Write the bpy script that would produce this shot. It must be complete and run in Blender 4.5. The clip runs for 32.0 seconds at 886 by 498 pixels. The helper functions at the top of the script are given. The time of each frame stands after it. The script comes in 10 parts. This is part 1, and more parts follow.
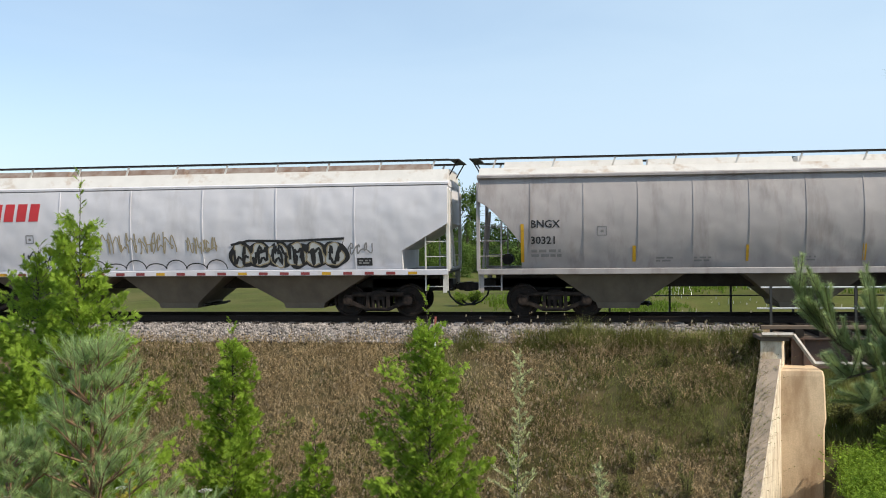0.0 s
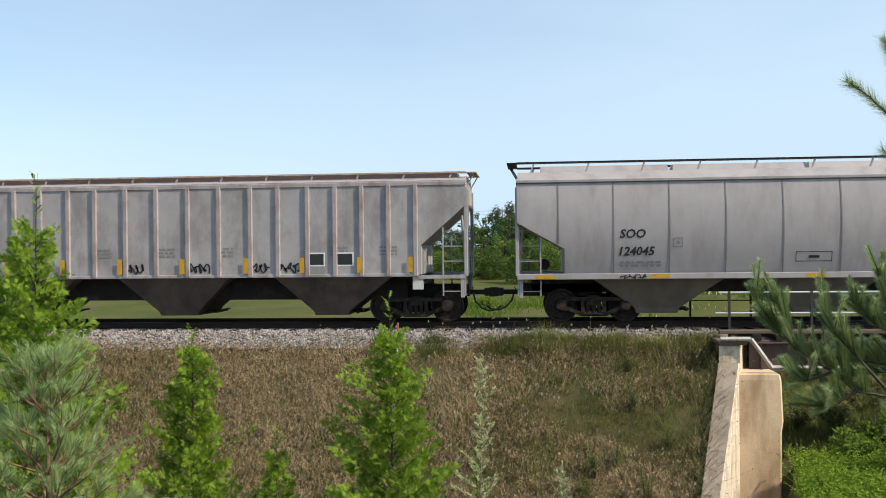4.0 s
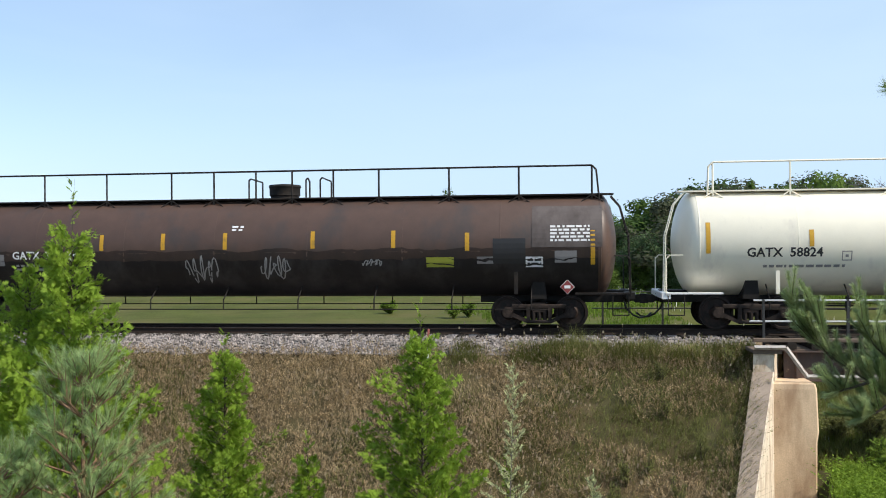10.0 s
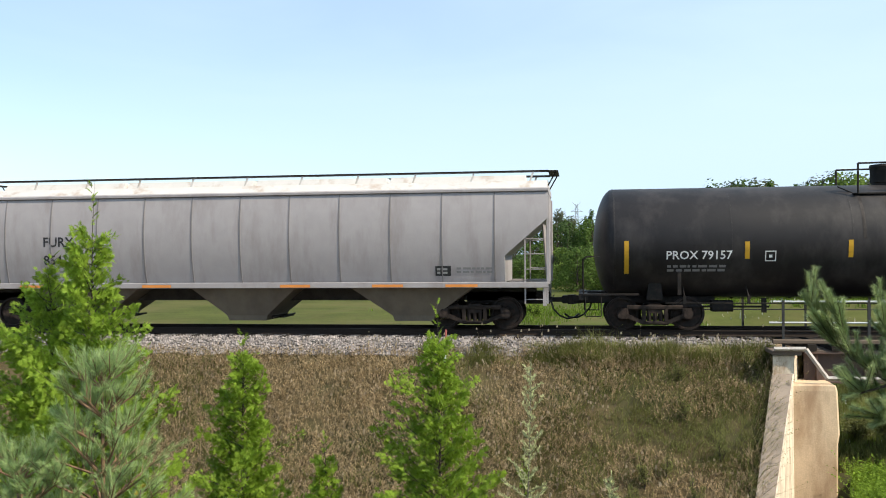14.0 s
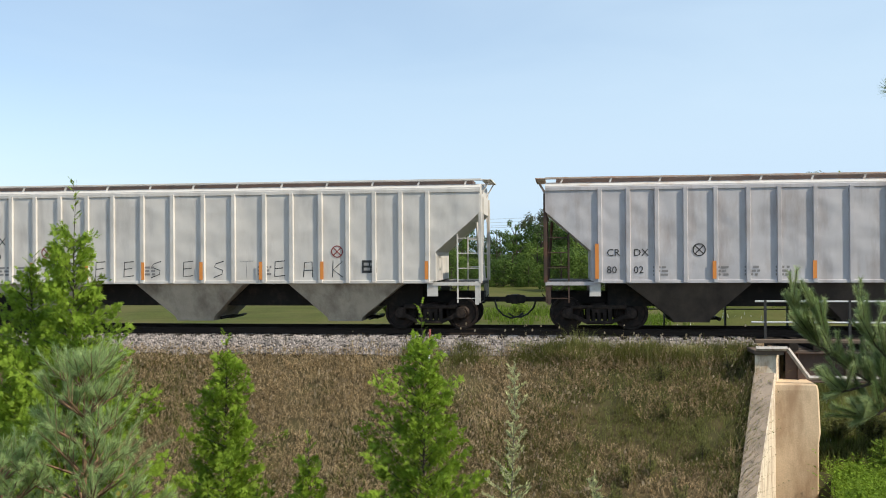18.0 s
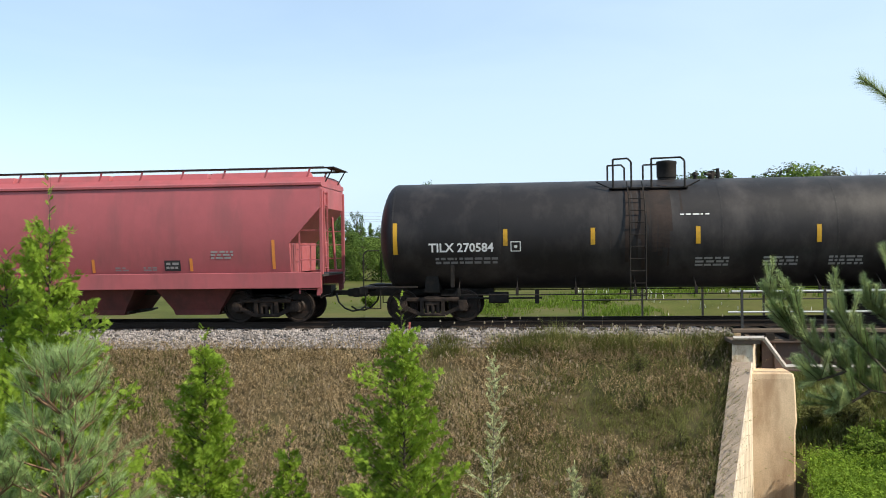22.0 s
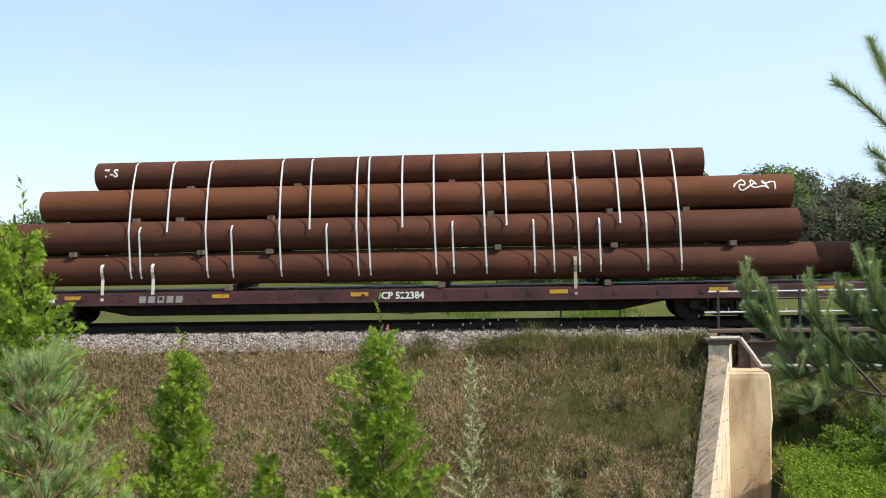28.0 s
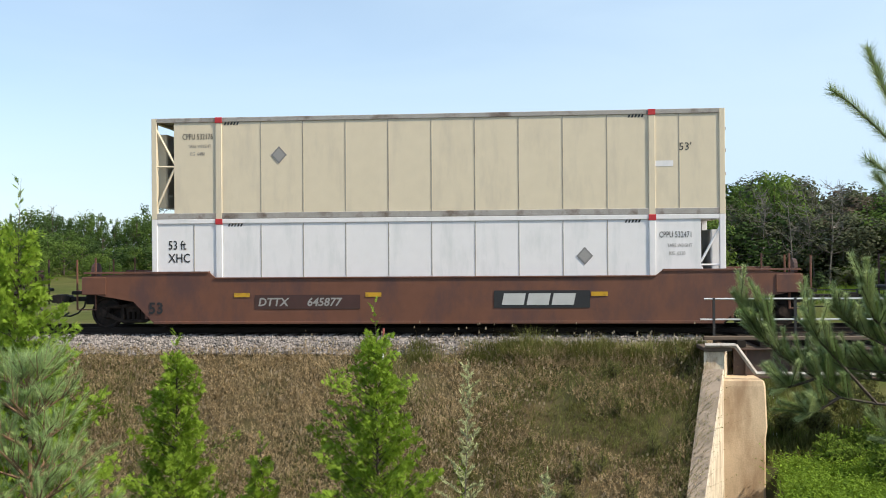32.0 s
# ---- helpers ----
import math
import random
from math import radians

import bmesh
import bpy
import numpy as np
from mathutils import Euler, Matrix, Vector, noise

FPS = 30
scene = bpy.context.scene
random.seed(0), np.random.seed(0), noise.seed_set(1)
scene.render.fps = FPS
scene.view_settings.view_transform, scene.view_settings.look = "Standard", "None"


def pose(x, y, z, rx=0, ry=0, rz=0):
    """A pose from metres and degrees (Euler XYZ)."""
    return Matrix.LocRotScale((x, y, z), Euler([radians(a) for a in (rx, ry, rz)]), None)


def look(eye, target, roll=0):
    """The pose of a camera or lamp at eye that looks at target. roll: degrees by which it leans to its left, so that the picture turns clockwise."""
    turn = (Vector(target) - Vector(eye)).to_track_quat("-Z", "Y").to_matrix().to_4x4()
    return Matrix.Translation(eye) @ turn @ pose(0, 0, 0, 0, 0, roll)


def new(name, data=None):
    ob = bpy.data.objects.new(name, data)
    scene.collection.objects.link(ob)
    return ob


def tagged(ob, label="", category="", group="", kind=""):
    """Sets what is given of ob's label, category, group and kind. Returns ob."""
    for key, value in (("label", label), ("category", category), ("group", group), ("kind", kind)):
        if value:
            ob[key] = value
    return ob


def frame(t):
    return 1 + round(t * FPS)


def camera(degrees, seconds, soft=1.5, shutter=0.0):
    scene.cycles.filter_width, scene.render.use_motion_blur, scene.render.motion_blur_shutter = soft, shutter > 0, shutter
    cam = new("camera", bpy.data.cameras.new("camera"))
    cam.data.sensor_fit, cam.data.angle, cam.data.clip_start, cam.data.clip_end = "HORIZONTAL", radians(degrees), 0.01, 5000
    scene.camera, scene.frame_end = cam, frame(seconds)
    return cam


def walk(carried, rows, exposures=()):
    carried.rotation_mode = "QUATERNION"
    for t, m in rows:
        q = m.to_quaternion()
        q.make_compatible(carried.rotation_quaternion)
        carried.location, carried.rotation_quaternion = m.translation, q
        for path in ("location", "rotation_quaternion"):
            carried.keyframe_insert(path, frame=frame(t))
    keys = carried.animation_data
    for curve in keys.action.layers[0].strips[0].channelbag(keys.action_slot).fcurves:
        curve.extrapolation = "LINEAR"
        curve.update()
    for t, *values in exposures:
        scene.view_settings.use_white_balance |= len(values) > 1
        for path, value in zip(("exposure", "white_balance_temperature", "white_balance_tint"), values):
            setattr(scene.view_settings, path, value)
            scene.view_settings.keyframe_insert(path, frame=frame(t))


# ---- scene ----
# camera on a tripod across the cutting, hand-panned a little
EYE = (0.0, 0.0, 2.15)
TURNS = [  # seconds, yaw, pitch, roll
    (0, 7.77, -0.49, 0.59),    (0.5, 7.34, -0.44, 0.48),    (1, 6.96, -0.27, 0.69),    (1.5, 6.54, -0.06, 0.68),    (2, 6.03, -0.04, 0.67),
    (2.5, 5.57, -0.02, 0.56),    (3, 5.35, -0.08, 0.38),    (3.5, 5.34, -0.13, 0.49),    (4, 5.40, -0.15, 0.61),    (4.5, 5.27, -0.08, 0.79),
    (6.5, 4.17, 0.85, 0.70),    (7, 7.24, 0.39, 0.28),    (7.5, 9.29, -0.72, 0.37),    (8, 8.77, -1.37, 0.31),    (8.5, 7.58, -0.70, 0.30),
    (9, 7.13, -0.12, 0.50),    (9.5, 6.71, 0.16, 0.47),    (10, 7.35, 0.27, 0.42),    (10.5, 8.02, 0.22, 0.76),    (11, 8.20, 0.24, 0.96),
    (11.5, 8.40, 0.29, 0.36),    (12, 8.45, 0.24, 0.33),    (12.5, 8.57, 0.08, 0.75),    (13, 8.55, 0.17, 0.69),    (13.5, 8.55, 0.27, 0.47),
    (15.5, 7.98, 0.41, 0.54),    (16, 7.80, 0.45, 0.49),    (16.5, 7.72, 0.53, 0.55),    (17, 7.72, 0.50, 0.66),    (17.5, 7.61, 0.43, 0.63),
    (18, 7.45, 0.30, 0.34),    (18.5, 7.30, 0.16, 0.31),    (19, 7.26, 0.13, 0.20),    (19.5, 7.31, 0.13, 0.20),    (20, 7.36, 0.05, 0.45),
    (20.5, 7.13, 0.02, 0.40),    (21, 6.87, 0.02, 0.84),    (21.5, 6.54, -0.04, 0.87),    (22, 6.12, -0.17, 0.79),    (22.5, 5.79, -0.28, 0.51),
    (23, 5.60, -0.45, 0.65),    (23.5, 5.26, -0.59, 0.64),    (24, 5.07, -0.69, 0.72),    (24.5, 4.99, -0.73, 0.64),    (25, 4.99, -0.77, 0.49),
    (25.5, 4.94, -0.78, 0.59),    (26, 4.93, -0.75, 0.72),    (26.5, 4.87, -0.59, 0.71),    (28.5, 4.72, 0.07, 1.10),    (29, 4.61, 0.14, 0.97),
    (29.5, 4.49, 0.10, 0.96),    (30, 4.36, 0.16, 0.82),    (30.5, 4.33, 0.22, 0.64),    (31, 4.40, 0.20, 0.58),    (31.5, 4.51, 0.22, 0.51),
    (32, 4.52, 0.20, 0.42),
]
cam = camera(52.0, 32.0, soft=1.0)
walk(cam, [(t, pose(*EYE, 90 + p, r, y)) for t, y, p, r in TURNS],
     exposures=[(0, 0.22, 6500, 10), (4.5, 0.22, 6500, 10), (7, 0.42, 6500, 10), (7.6, 0.48, 6500, 10), (8.1, 0.45, 6500, 10), (8.9, -0.05, 6150, 21), (9.4, -0.05, 6150, 21), (10, 0.25, 6200, 12), (11, 0.4, 6500, 10), (12, 0.46, 6500, 10), (13.2, 0.46, 6500, 10), (15.8, 0.38, 6500, 10), (17, 0.28, 6500, 10), (18, 0.2, 6500, 10), (19, 0.11, 6500, 10), (20, 0.09, 6500, 10), (21, 0.3, 6500, 10), (22, 0.38, 6500, 10), (23, 0.42, 6500, 10), (24, 0.45, 6500, 10), (26.5, 0.45, 6500, 10), (28.5, 0.4, 6500, 10), (30, 0.37, 6500, 10), (32, 0.32, 6500, 10)])

# world and sun
SUN_DIR = Vector((0.70, -0.25, 0.68)).normalized()
world = bpy.data.worlds.new("sky")
scene.world = world
world.use_nodes = True
wn = world.node_tree.nodes
wl = world.node_tree.links
sky = wn.new("ShaderNodeTexSky")
sky.sky_type = "NISHITA"
sky.sun_disc = False
sky.sun_elevation = math.asin(SUN_DIR.z)
sky.sun_rotation = math.atan2(SUN_DIR.x, SUN_DIR.y)
sky.air_density, sky.dust_density, sky.ozone_density = 1.0, 0.3, 1.5
bg = wn["Background"]
bg.inputs["Strength"].default_value = 0.14
cloud_co = wn.new("ShaderNodeTexCoord")
cloud_map = wn.new("ShaderNodeMapping")
cloud_map.inputs["Scale"].default_value = (1.2, 1.2, 5.0)
cloud_map.inputs["Rotation"].default_value = (0.12, -0.1, 0.3)
cloud_noise = wn.new("ShaderNodeTexNoise")
cloud_noise.inputs["Scale"].default_value = 2.6
cloud_noise.inputs["Detail"].default_value = 7
cloud_noise.inputs["Distortion"].default_value = 0.6
cloud_ramp = wn.new("ShaderNodeValToRGB")
cloud_ramp.color_ramp.elements[0].position, cloud_ramp.color_ramp.elements[1].position = 0.2, 0.85
cloud_ramp.color_ramp.elements[0].color = (0.45, 0.45, 0.45, 1)
cloud_ramp.color_ramp.elements[1].color = (0.75, 0.75, 0.75, 1)
cloud_mix = wn.new("ShaderNodeMix")
cloud_mix.data_type = "RGBA"
cloud_mix.inputs["B"].default_value = (3.95, 5.1, 6.2, 1)
wl.new(cloud_co.outputs["Generated"], cloud_map.inputs[0])
wl.new(cloud_map.outputs[0], cloud_noise.inputs["Vector"])
wl.new(cloud_noise.outputs["Fac"], cloud_ramp.inputs[0])
# haze thickens gently towards the sun's side
haze_axes = wn.new("ShaderNodeSeparateXYZ")
haze_range = wn.new("ShaderNodeMapRange")
haze_range.inputs["From Min"].default_value, haze_range.inputs["From Max"].default_value = -0.8, 0.8
haze_range.inputs["To Min"].default_value, haze_range.inputs["To Max"].default_value = -0.42, 0.55
haze_sum = wn.new("ShaderNodeMath")
haze_sum.operation, haze_sum.use_clamp = "ADD", True
wl.new(cloud_co.outputs["Generated"], haze_axes.inputs[0])
wl.new(haze_axes.outputs["X"], haze_range.inputs["Value"])
wl.new(cloud_ramp.outputs["Color"], haze_sum.inputs[0])
wl.new(haze_range.outputs["Result"], haze_sum.inputs[1])
low_range = wn.new("ShaderNodeMapRange")
low_range.inputs["From Min"].default_value, low_range.inputs["From Max"].default_value = 0.0, 0.22
low_range.inputs["To Min"].default_value, low_range.inputs["To Max"].default_value = 0.45, 0.0
low_sum = wn.new("ShaderNodeMath")
low_sum.operation, low_sum.use_clamp = "ADD", True
wl.new(haze_axes.outputs["Z"], low_range.inputs["Value"])
wl.new(haze_sum.outputs[0], low_sum.inputs[0])
wl.new(low_range.outputs["Result"], low_sum.inputs[1])
wl.new(low_sum.outputs[0], cloud_mix.inputs["Factor"])
wl.new(sky.outputs[0], cloud_mix.inputs["A"])
wl.new(cloud_mix.outputs["Result"], bg.inputs["Color"])
sun = new("sun", bpy.data.lights.new("sun", "SUN"))
sun.data.energy, sun.data.angle, sun.data.color = 4.6, radians(0.53), (1.0, 0.90, 0.73)
sun.matrix_world = look(SUN_DIR * 80, (0, 0, 0))


# ---- materials ----
def material(name, base, rough=0.6, metal=0.0, var=0.12, scale=3.0, grain=60.0, bump=0.1, second=None, amount=0.0,
             dirt_scale=1.2, streak=0.0, lift=0.0, island=0.0, noise_stretch=(1, 1, 1), spec=0.5, obj_rand=0.0, trans=0.0, dent=0.0):
    """Base colour with broad and fine variation; 'second' is a stain colour that covers about 'amount' of the surface,
    drawn out downwards by 'streak'."""
    m = bpy.data.materials.new(name)
    m.use_nodes = True
    n, l = m.node_tree.nodes, m.node_tree.links
    b = n["Principled BSDF"]
    b.inputs["Roughness"].default_value, b.inputs["Metallic"].default_value = rough, metal
    b.inputs["Specular IOR Level"].default_value = spec
    co = n.new("ShaderNodeTexCoord")
    mp = n.new("ShaderNodeMapping")
    mp.inputs["Scale"].default_value = noise_stretch
    l.new(co.outputs["Object"], mp.inputs[0])
    big = n.new("ShaderNodeTexNoise")
    big.inputs["Scale"].default_value, big.inputs["Detail"].default_value = scale, 5
    l.new(mp.outputs[0], big.inputs["Vector"])
    fine = n.new("ShaderNodeTexNoise")
    fine.inputs["Scale"].default_value, fine.inputs["Detail"].default_value = grain, 3
    l.new(co.outputs["Object"], fine.inputs["Vector"])
    add = n.new("ShaderNodeMath")
    add.operation = "ADD"
    l.new(big.outputs["Fac"], add.inputs[0])
    l.new(fine.outputs["Fac"], add.inputs[1])
    rng = n.new("ShaderNodeMapRange")
    rng.inputs["From Min"].default_value, rng.inputs["From Max"].default_value = 0.6, 1.4
    rng.inputs["To Min"].default_value, rng.inputs["To Max"].default_value = 1 - var, 1 + var
    l.new(add.outputs[0], rng.inputs["Value"])
    value = rng.outputs["Result"]
    if island or obj_rand:
        if island:
            src = n.new("ShaderNodeNewGeometry").outputs["Random Per Island"]
        else:
            src = n.new("ShaderNodeObjectInfo").outputs["Random"]
        r2 = n.new("ShaderNodeMapRange")
        spread = island or obj_rand
        r2.inputs["To Min"].default_value, r2.inputs["To Max"].default_value = 1 - spread, 1 + spread
        l.new(src, r2.inputs["Value"])
        mul = n.new("ShaderNodeMath")
        mul.operation = "MULTIPLY"
        l.new(value, mul.inputs[0])
        l.new(r2.outputs["Result"], mul.inputs[1])
        value = mul.outputs[0]
    col = n.new("ShaderNodeMix")
    col.data_type, col.blend_type = "RGBA", "MULTIPLY"
    col.inputs["Factor"].default_value = 1
    col.inputs["A"].default_value = (*base, 1)
    l.new(value, col.inputs["B"])
    out = col.outputs["Result"]
    if second:
        mp2 = n.new("ShaderNodeMapping")
        mp2.inputs["Scale"].default_value = (1, 1, 1 - 0.85 * streak)
        l.new(co.outputs["Object"], mp2.inputs[0])
        st = n.new("ShaderNodeTexNoise")
        st.inputs["Scale"].default_value, st.inputs["Detail"].default_value, st.inputs["Roughness"].default_value = dirt_scale, 8, 0.65
        l.new(mp2.outputs[0], st.inputs["Vector"])
        ramp = n.new("ShaderNodeValToRGB")
        edge = 0.72 - 0.45 * amount
        ramp.color_ramp.elements[0].position, ramp.color_ramp.elements[1].position = edge - 0.08, edge + 0.12
        l.new(st.outputs["Fac"], ramp.inputs[0])
        mx = n.new("ShaderNodeMix")
        mx.data_type = "RGBA"
        mx.inputs["B"].default_value = (*second, 1)
        l.new(ramp.outputs["Color"], mx.inputs["Factor"])
        l.new(out, mx.inputs["A"])
        out = mx.outputs["Result"]
    l.new(out, b.inputs["Base Color"])
    if trans:
        tr = n.new("ShaderNodeBsdfTranslucent")
        l.new(out, tr.inputs["Color"])
        ms = n.new("ShaderNodeMixShader")
        ms.inputs["Fac"].default_value = trans
        l.new(b.outputs[0], ms.inputs[1])
        l.new(tr.outputs[0], ms.inputs[2])
        l.new(ms.outputs[0], n["Material Output"].inputs["Surface"])
    if bump:
        bp = n.new("ShaderNodeBump")
        bp.inputs["Strength"].default_value, bp.inputs["Distance"].default_value = bump, 0.02
        l.new(add.outputs[0], bp.inputs["Height"])
        l.new(bp.outputs[0], b.inputs["Normal"])
        if dent:
            # slack sheet metal between its ribs
            wave = n.new("ShaderNodeTexNoise")
            wave.inputs["Scale"].default_value, wave.inputs["Detail"].default_value = 1.5, 1
            l.new(co.outputs["Object"], wave.inputs["Vector"])
            bd = n.new("ShaderNodeBump")
            bd.inputs["Strength"].default_value, bd.inputs["Distance"].default_value = 1.0, dent
            l.new(wave.outputs["Fac"], bd.inputs["Height"])
            l.new(bd.outputs[0], bp.inputs["Normal"])
    return m


def faded_spray(name, stops, z0, z1):
    """Spray paint that blends from colour to colour up the car side."""
    m = material(name, stops[0], 0.5, var=0.1, bump=0)
    n, l = m.node_tree.nodes, m.node_tree.links
    axes = n.new("ShaderNodeSeparateXYZ")
    rng = n.new("ShaderNodeMapRange")
    rng.inputs["From Min"].default_value, rng.inputs["From Max"].default_value = z0, z1
    ramp = n.new("ShaderNodeValToRGB")
    while len(ramp.color_ramp.elements) < len(stops):
        ramp.color_ramp.elements.new(0.5)
    for i, (e, c) in enumerate(zip(ramp.color_ramp.elements, stops)):
        e.position, e.color = i / (len(stops) - 1), (*c, 1)
    l.new(n["Texture Coordinate"].outputs["Object"], axes.inputs[0])
    l.new(axes.outputs["Z"], rng.inputs["Value"])
    l.new(rng.outputs["Result"], ramp.inputs[0])
    l.new(ramp.outputs["Color"], n["Principled BSDF"].inputs["Base Color"])
    return m


RUST = (0.17, 0.075, 0.04)
M = {}
M["gray_hopper"] = material("warm_gray_paint", (0.375, 0.34, 0.335), 0.5, var=0.08, second=(0.25, 0.215, 0.205), amount=0.32, streak=0.92, dirt_scale=1.6, dent=0.04)
M["white_hopper"] = material("dull_white_paint", (0.63, 0.61, 0.645), 0.5, var=0.06, second=(0.51, 0.485, 0.50), amount=0.25, streak=0.9, dirt_scale=1.5, dent=0.05)
M["soo_hopper"] = material("pale_gray_paint", (0.365, 0.335, 0.335), 0.5, var=0.08, second=(0.285, 0.252, 0.245), amount=0.36, streak=0.9, dirt_scale=1.4)
M["pink_hopper"] = material("faded_red_paint", (0.385, 0.095, 0.105), 0.5, var=0.1, second=(0.28, 0.085, 0.09), amount=0.36, streak=0.9, dirt_scale=1.2)
M["rib_gray"] = material("weathered_gray_paint", (0.37, 0.345, 0.345), 0.6, var=0.14, second=(0.25, 0.225, 0.22), amount=0.42, streak=0.6, dirt_scale=1.5)
M["rib_light"] = material("light_gray_paint", (0.60, 0.57, 0.535), 0.5, var=0.06, second=(0.48, 0.45, 0.42), amount=0.3, streak=0.9, dirt_scale=2, dent=0.055)
M["rib_rusty"] = material("rusty_gray_paint", (0.36, 0.345, 0.305), 0.6, var=0.1, second=(0.29, 0.135, 0.062), amount=0.47, streak=0.45, dirt_scale=1.15, dent=0.07)
M["rib_stained"] = material("brown_stained_rib_paint", (0.36, 0.315, 0.315), 0.6, var=0.15, second=(0.25, 0.185, 0.18), amount=0.36, streak=0.6, dirt_scale=3)
M["rib_worn"] = material("pinkish_worn_rib_paint", (0.44, 0.36, 0.305), 0.6, var=0.15, second=(0.36, 0.20, 0.13), amount=0.4, streak=0.5, dirt_scale=2.5)
M["rib_pale"] = material("pale_worn_paint", (0.49, 0.47, 0.485), 0.55, var=0.1, second=(0.37, 0.325, 0.315), amount=0.33, streak=0.9, dirt_scale=2, dent=0.06)
M["roof_white"] = material("bleached_roof_paint", (0.58, 0.555, 0.53), 0.55, var=0.1, second=(0.37, 0.26, 0.18), amount=0.2, dirt_scale=1.6)
M["hatch_rust"] = material("rusty_hatch_paint", (0.27, 0.22, 0.19), 0.7, var=0.2, second=(0.17, 0.10, 0.07), amount=0.45, dirt_scale=2.5)
# brown for the roof gap: rust plus painted-in shade
M["trough_brown"] = material("rusty_gap_shade_brown", (0.095, 0.062, 0.05), 0.8, var=0.25, second=(0.05, 0.04, 0.038), amount=0.4, dirt_scale=1.5)
M["seam_gray"] = material("grimed_panel_seam", (0.20, 0.18, 0.175), 0.6, var=0.2)
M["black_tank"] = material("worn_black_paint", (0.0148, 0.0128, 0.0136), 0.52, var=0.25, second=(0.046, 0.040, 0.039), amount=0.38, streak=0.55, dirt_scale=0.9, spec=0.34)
M["sheen_tank"] = material("dusty_semi_gloss_black_paint", (0.030, 0.027, 0.027), 0.42, var=0.2, second=(0.048, 0.043, 0.041), amount=0.35, streak=0.4, dirt_scale=0.9, spec=0.6)
M["white_tank"] = material("cream_white_paint", (0.83, 0.78, 0.64), 0.38, var=0.04, second=(0.62, 0.57, 0.49), amount=0.2, streak=0.6, dirt_scale=1.0)
M["brown_tank"] = material("brown_grimed_paint", (0.082, 0.048, 0.035), 0.5, var=0.2, second=(0.045, 0.038, 0.036), amount=0.35, streak=0.5, dirt_scale=0.8)
M["steel_dark"] = material("grimy_black_steel", (0.016, 0.014, 0.013), 0.7, var=0.3, second=(0.04, 0.03, 0.024), amount=0.3, dirt_scale=3, spec=0.2)
M["truck"] = material("dusty_cast_steel", (0.021, 0.016, 0.014), 0.8, var=0.3, second=(0.058, 0.041, 0.033), amount=0.38, dirt_scale=4, spec=0.2)
M["wheel"] = material("wheel_steel", (0.02, 0.0155, 0.0135), 0.6, 0.2, var=0.2, second=(0.048, 0.03, 0.024), amount=0.4, dirt_scale=5, spec=0.25)
M["under"] = material("dusty_underframe", (0.055, 0.048, 0.043), 0.75, var=0.2, second=(0.03, 0.025, 0.023), amount=0.4, dirt_scale=2.5, spec=0.2)
M["bay_gray"] = material("grimed_hopper_slope", (0.30, 0.27, 0.225), 0.7, var=0.2, second=(0.19, 0.165, 0.14), amount=0.4, streak=0.5, dirt_scale=1.1, spec=0.25)
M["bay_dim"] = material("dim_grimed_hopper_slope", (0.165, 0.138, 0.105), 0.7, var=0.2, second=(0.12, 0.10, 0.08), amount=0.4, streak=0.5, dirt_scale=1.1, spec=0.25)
M["bay_light"] = material("dusty_pale_hopper_slope", (0.47, 0.42, 0.34), 0.7, var=0.2, second=(0.22, 0.185, 0.15), amount=0.36, streak=0.5, dirt_scale=1.1, spec=0.25)
M["boxcar"] = material("faded_blue_paint", (0.100, 0.188, 0.325), 0.5, var=0.1, second=(0.165, 0.23, 0.32), amount=0.42, streak=0.75, dirt_scale=0.9, dent=0.08)
M["box_roof"] = material("dulled_roof_paint", (0.10, 0.185, 0.25), 0.5, 0.1)
M["well_red"] = material("grimy_red_brown_paint", (0.15, 0.060, 0.034), 0.6, var=0.15, second=(0.09, 0.042, 0.036), amount=0.4, streak=0.6, dirt_scale=1.2)
M["well_dark"] = material("dark_maroon_paint", (0.058, 0.024, 0.020), 0.6, var=0.22, second=(0.048, 0.026, 0.021), amount=0.42, streak=0.6, dirt_scale=1.4)
M["flat_maroon"] = material("faded_maroon_paint", (0.085, 0.035, 0.036), 0.6, var=0.18, second=(0.045, 0.024, 0.024), amount=0.4, dirt_scale=1.4, spec=0.3)
M["flat_dark"] = material("blackened_flat_paint", (0.015, 0.012, 0.011), 0.65, var=0.2, second=(0.035, 0.02, 0.017), amount=0.3, dirt_scale=1.6, spec=0.2)
M["bulkhead"] = material("rust_streaked_steel", (0.082, 0.064, 0.046), 0.7, var=0.18, second=(0.15, 0.06, 0.042), amount=0.35, streak=0.7, dirt_scale=0.9)
M["deck_wood"] = material("red_brown_deck", (0.17, 0.085, 0.06), 0.8, var=0.2)
M["joint_gray"] = material("dirty_panel_joints", (0.36, 0.325, 0.27), 0.8, var=0.2, scale=1.2, second=(0.14, 0.11, 0.09), amount=0.35, dirt_scale=1.2)
M["rail_gray"] = material("weathered_gray_container_rail", (0.36, 0.335, 0.31), 0.55, 0.0, var=0.2, second=(0.13, 0.09, 0.065), amount=0.3, dirt_scale=2)
M["cont_cream"] = material("cream_container_paint", (0.64, 0.52, 0.35), 0.5, var=0.06, second=(0.50, 0.43, 0.33), amount=0.34, streak=0.9, dirt_scale=1.6)
M["cont_beige"] = material("beige_container_paint", (0.70, 0.605, 0.45), 0.5, var=0.05, second=(0.60, 0.52, 0.40), amount=0.3, streak=0.9, dirt_scale=1.6)
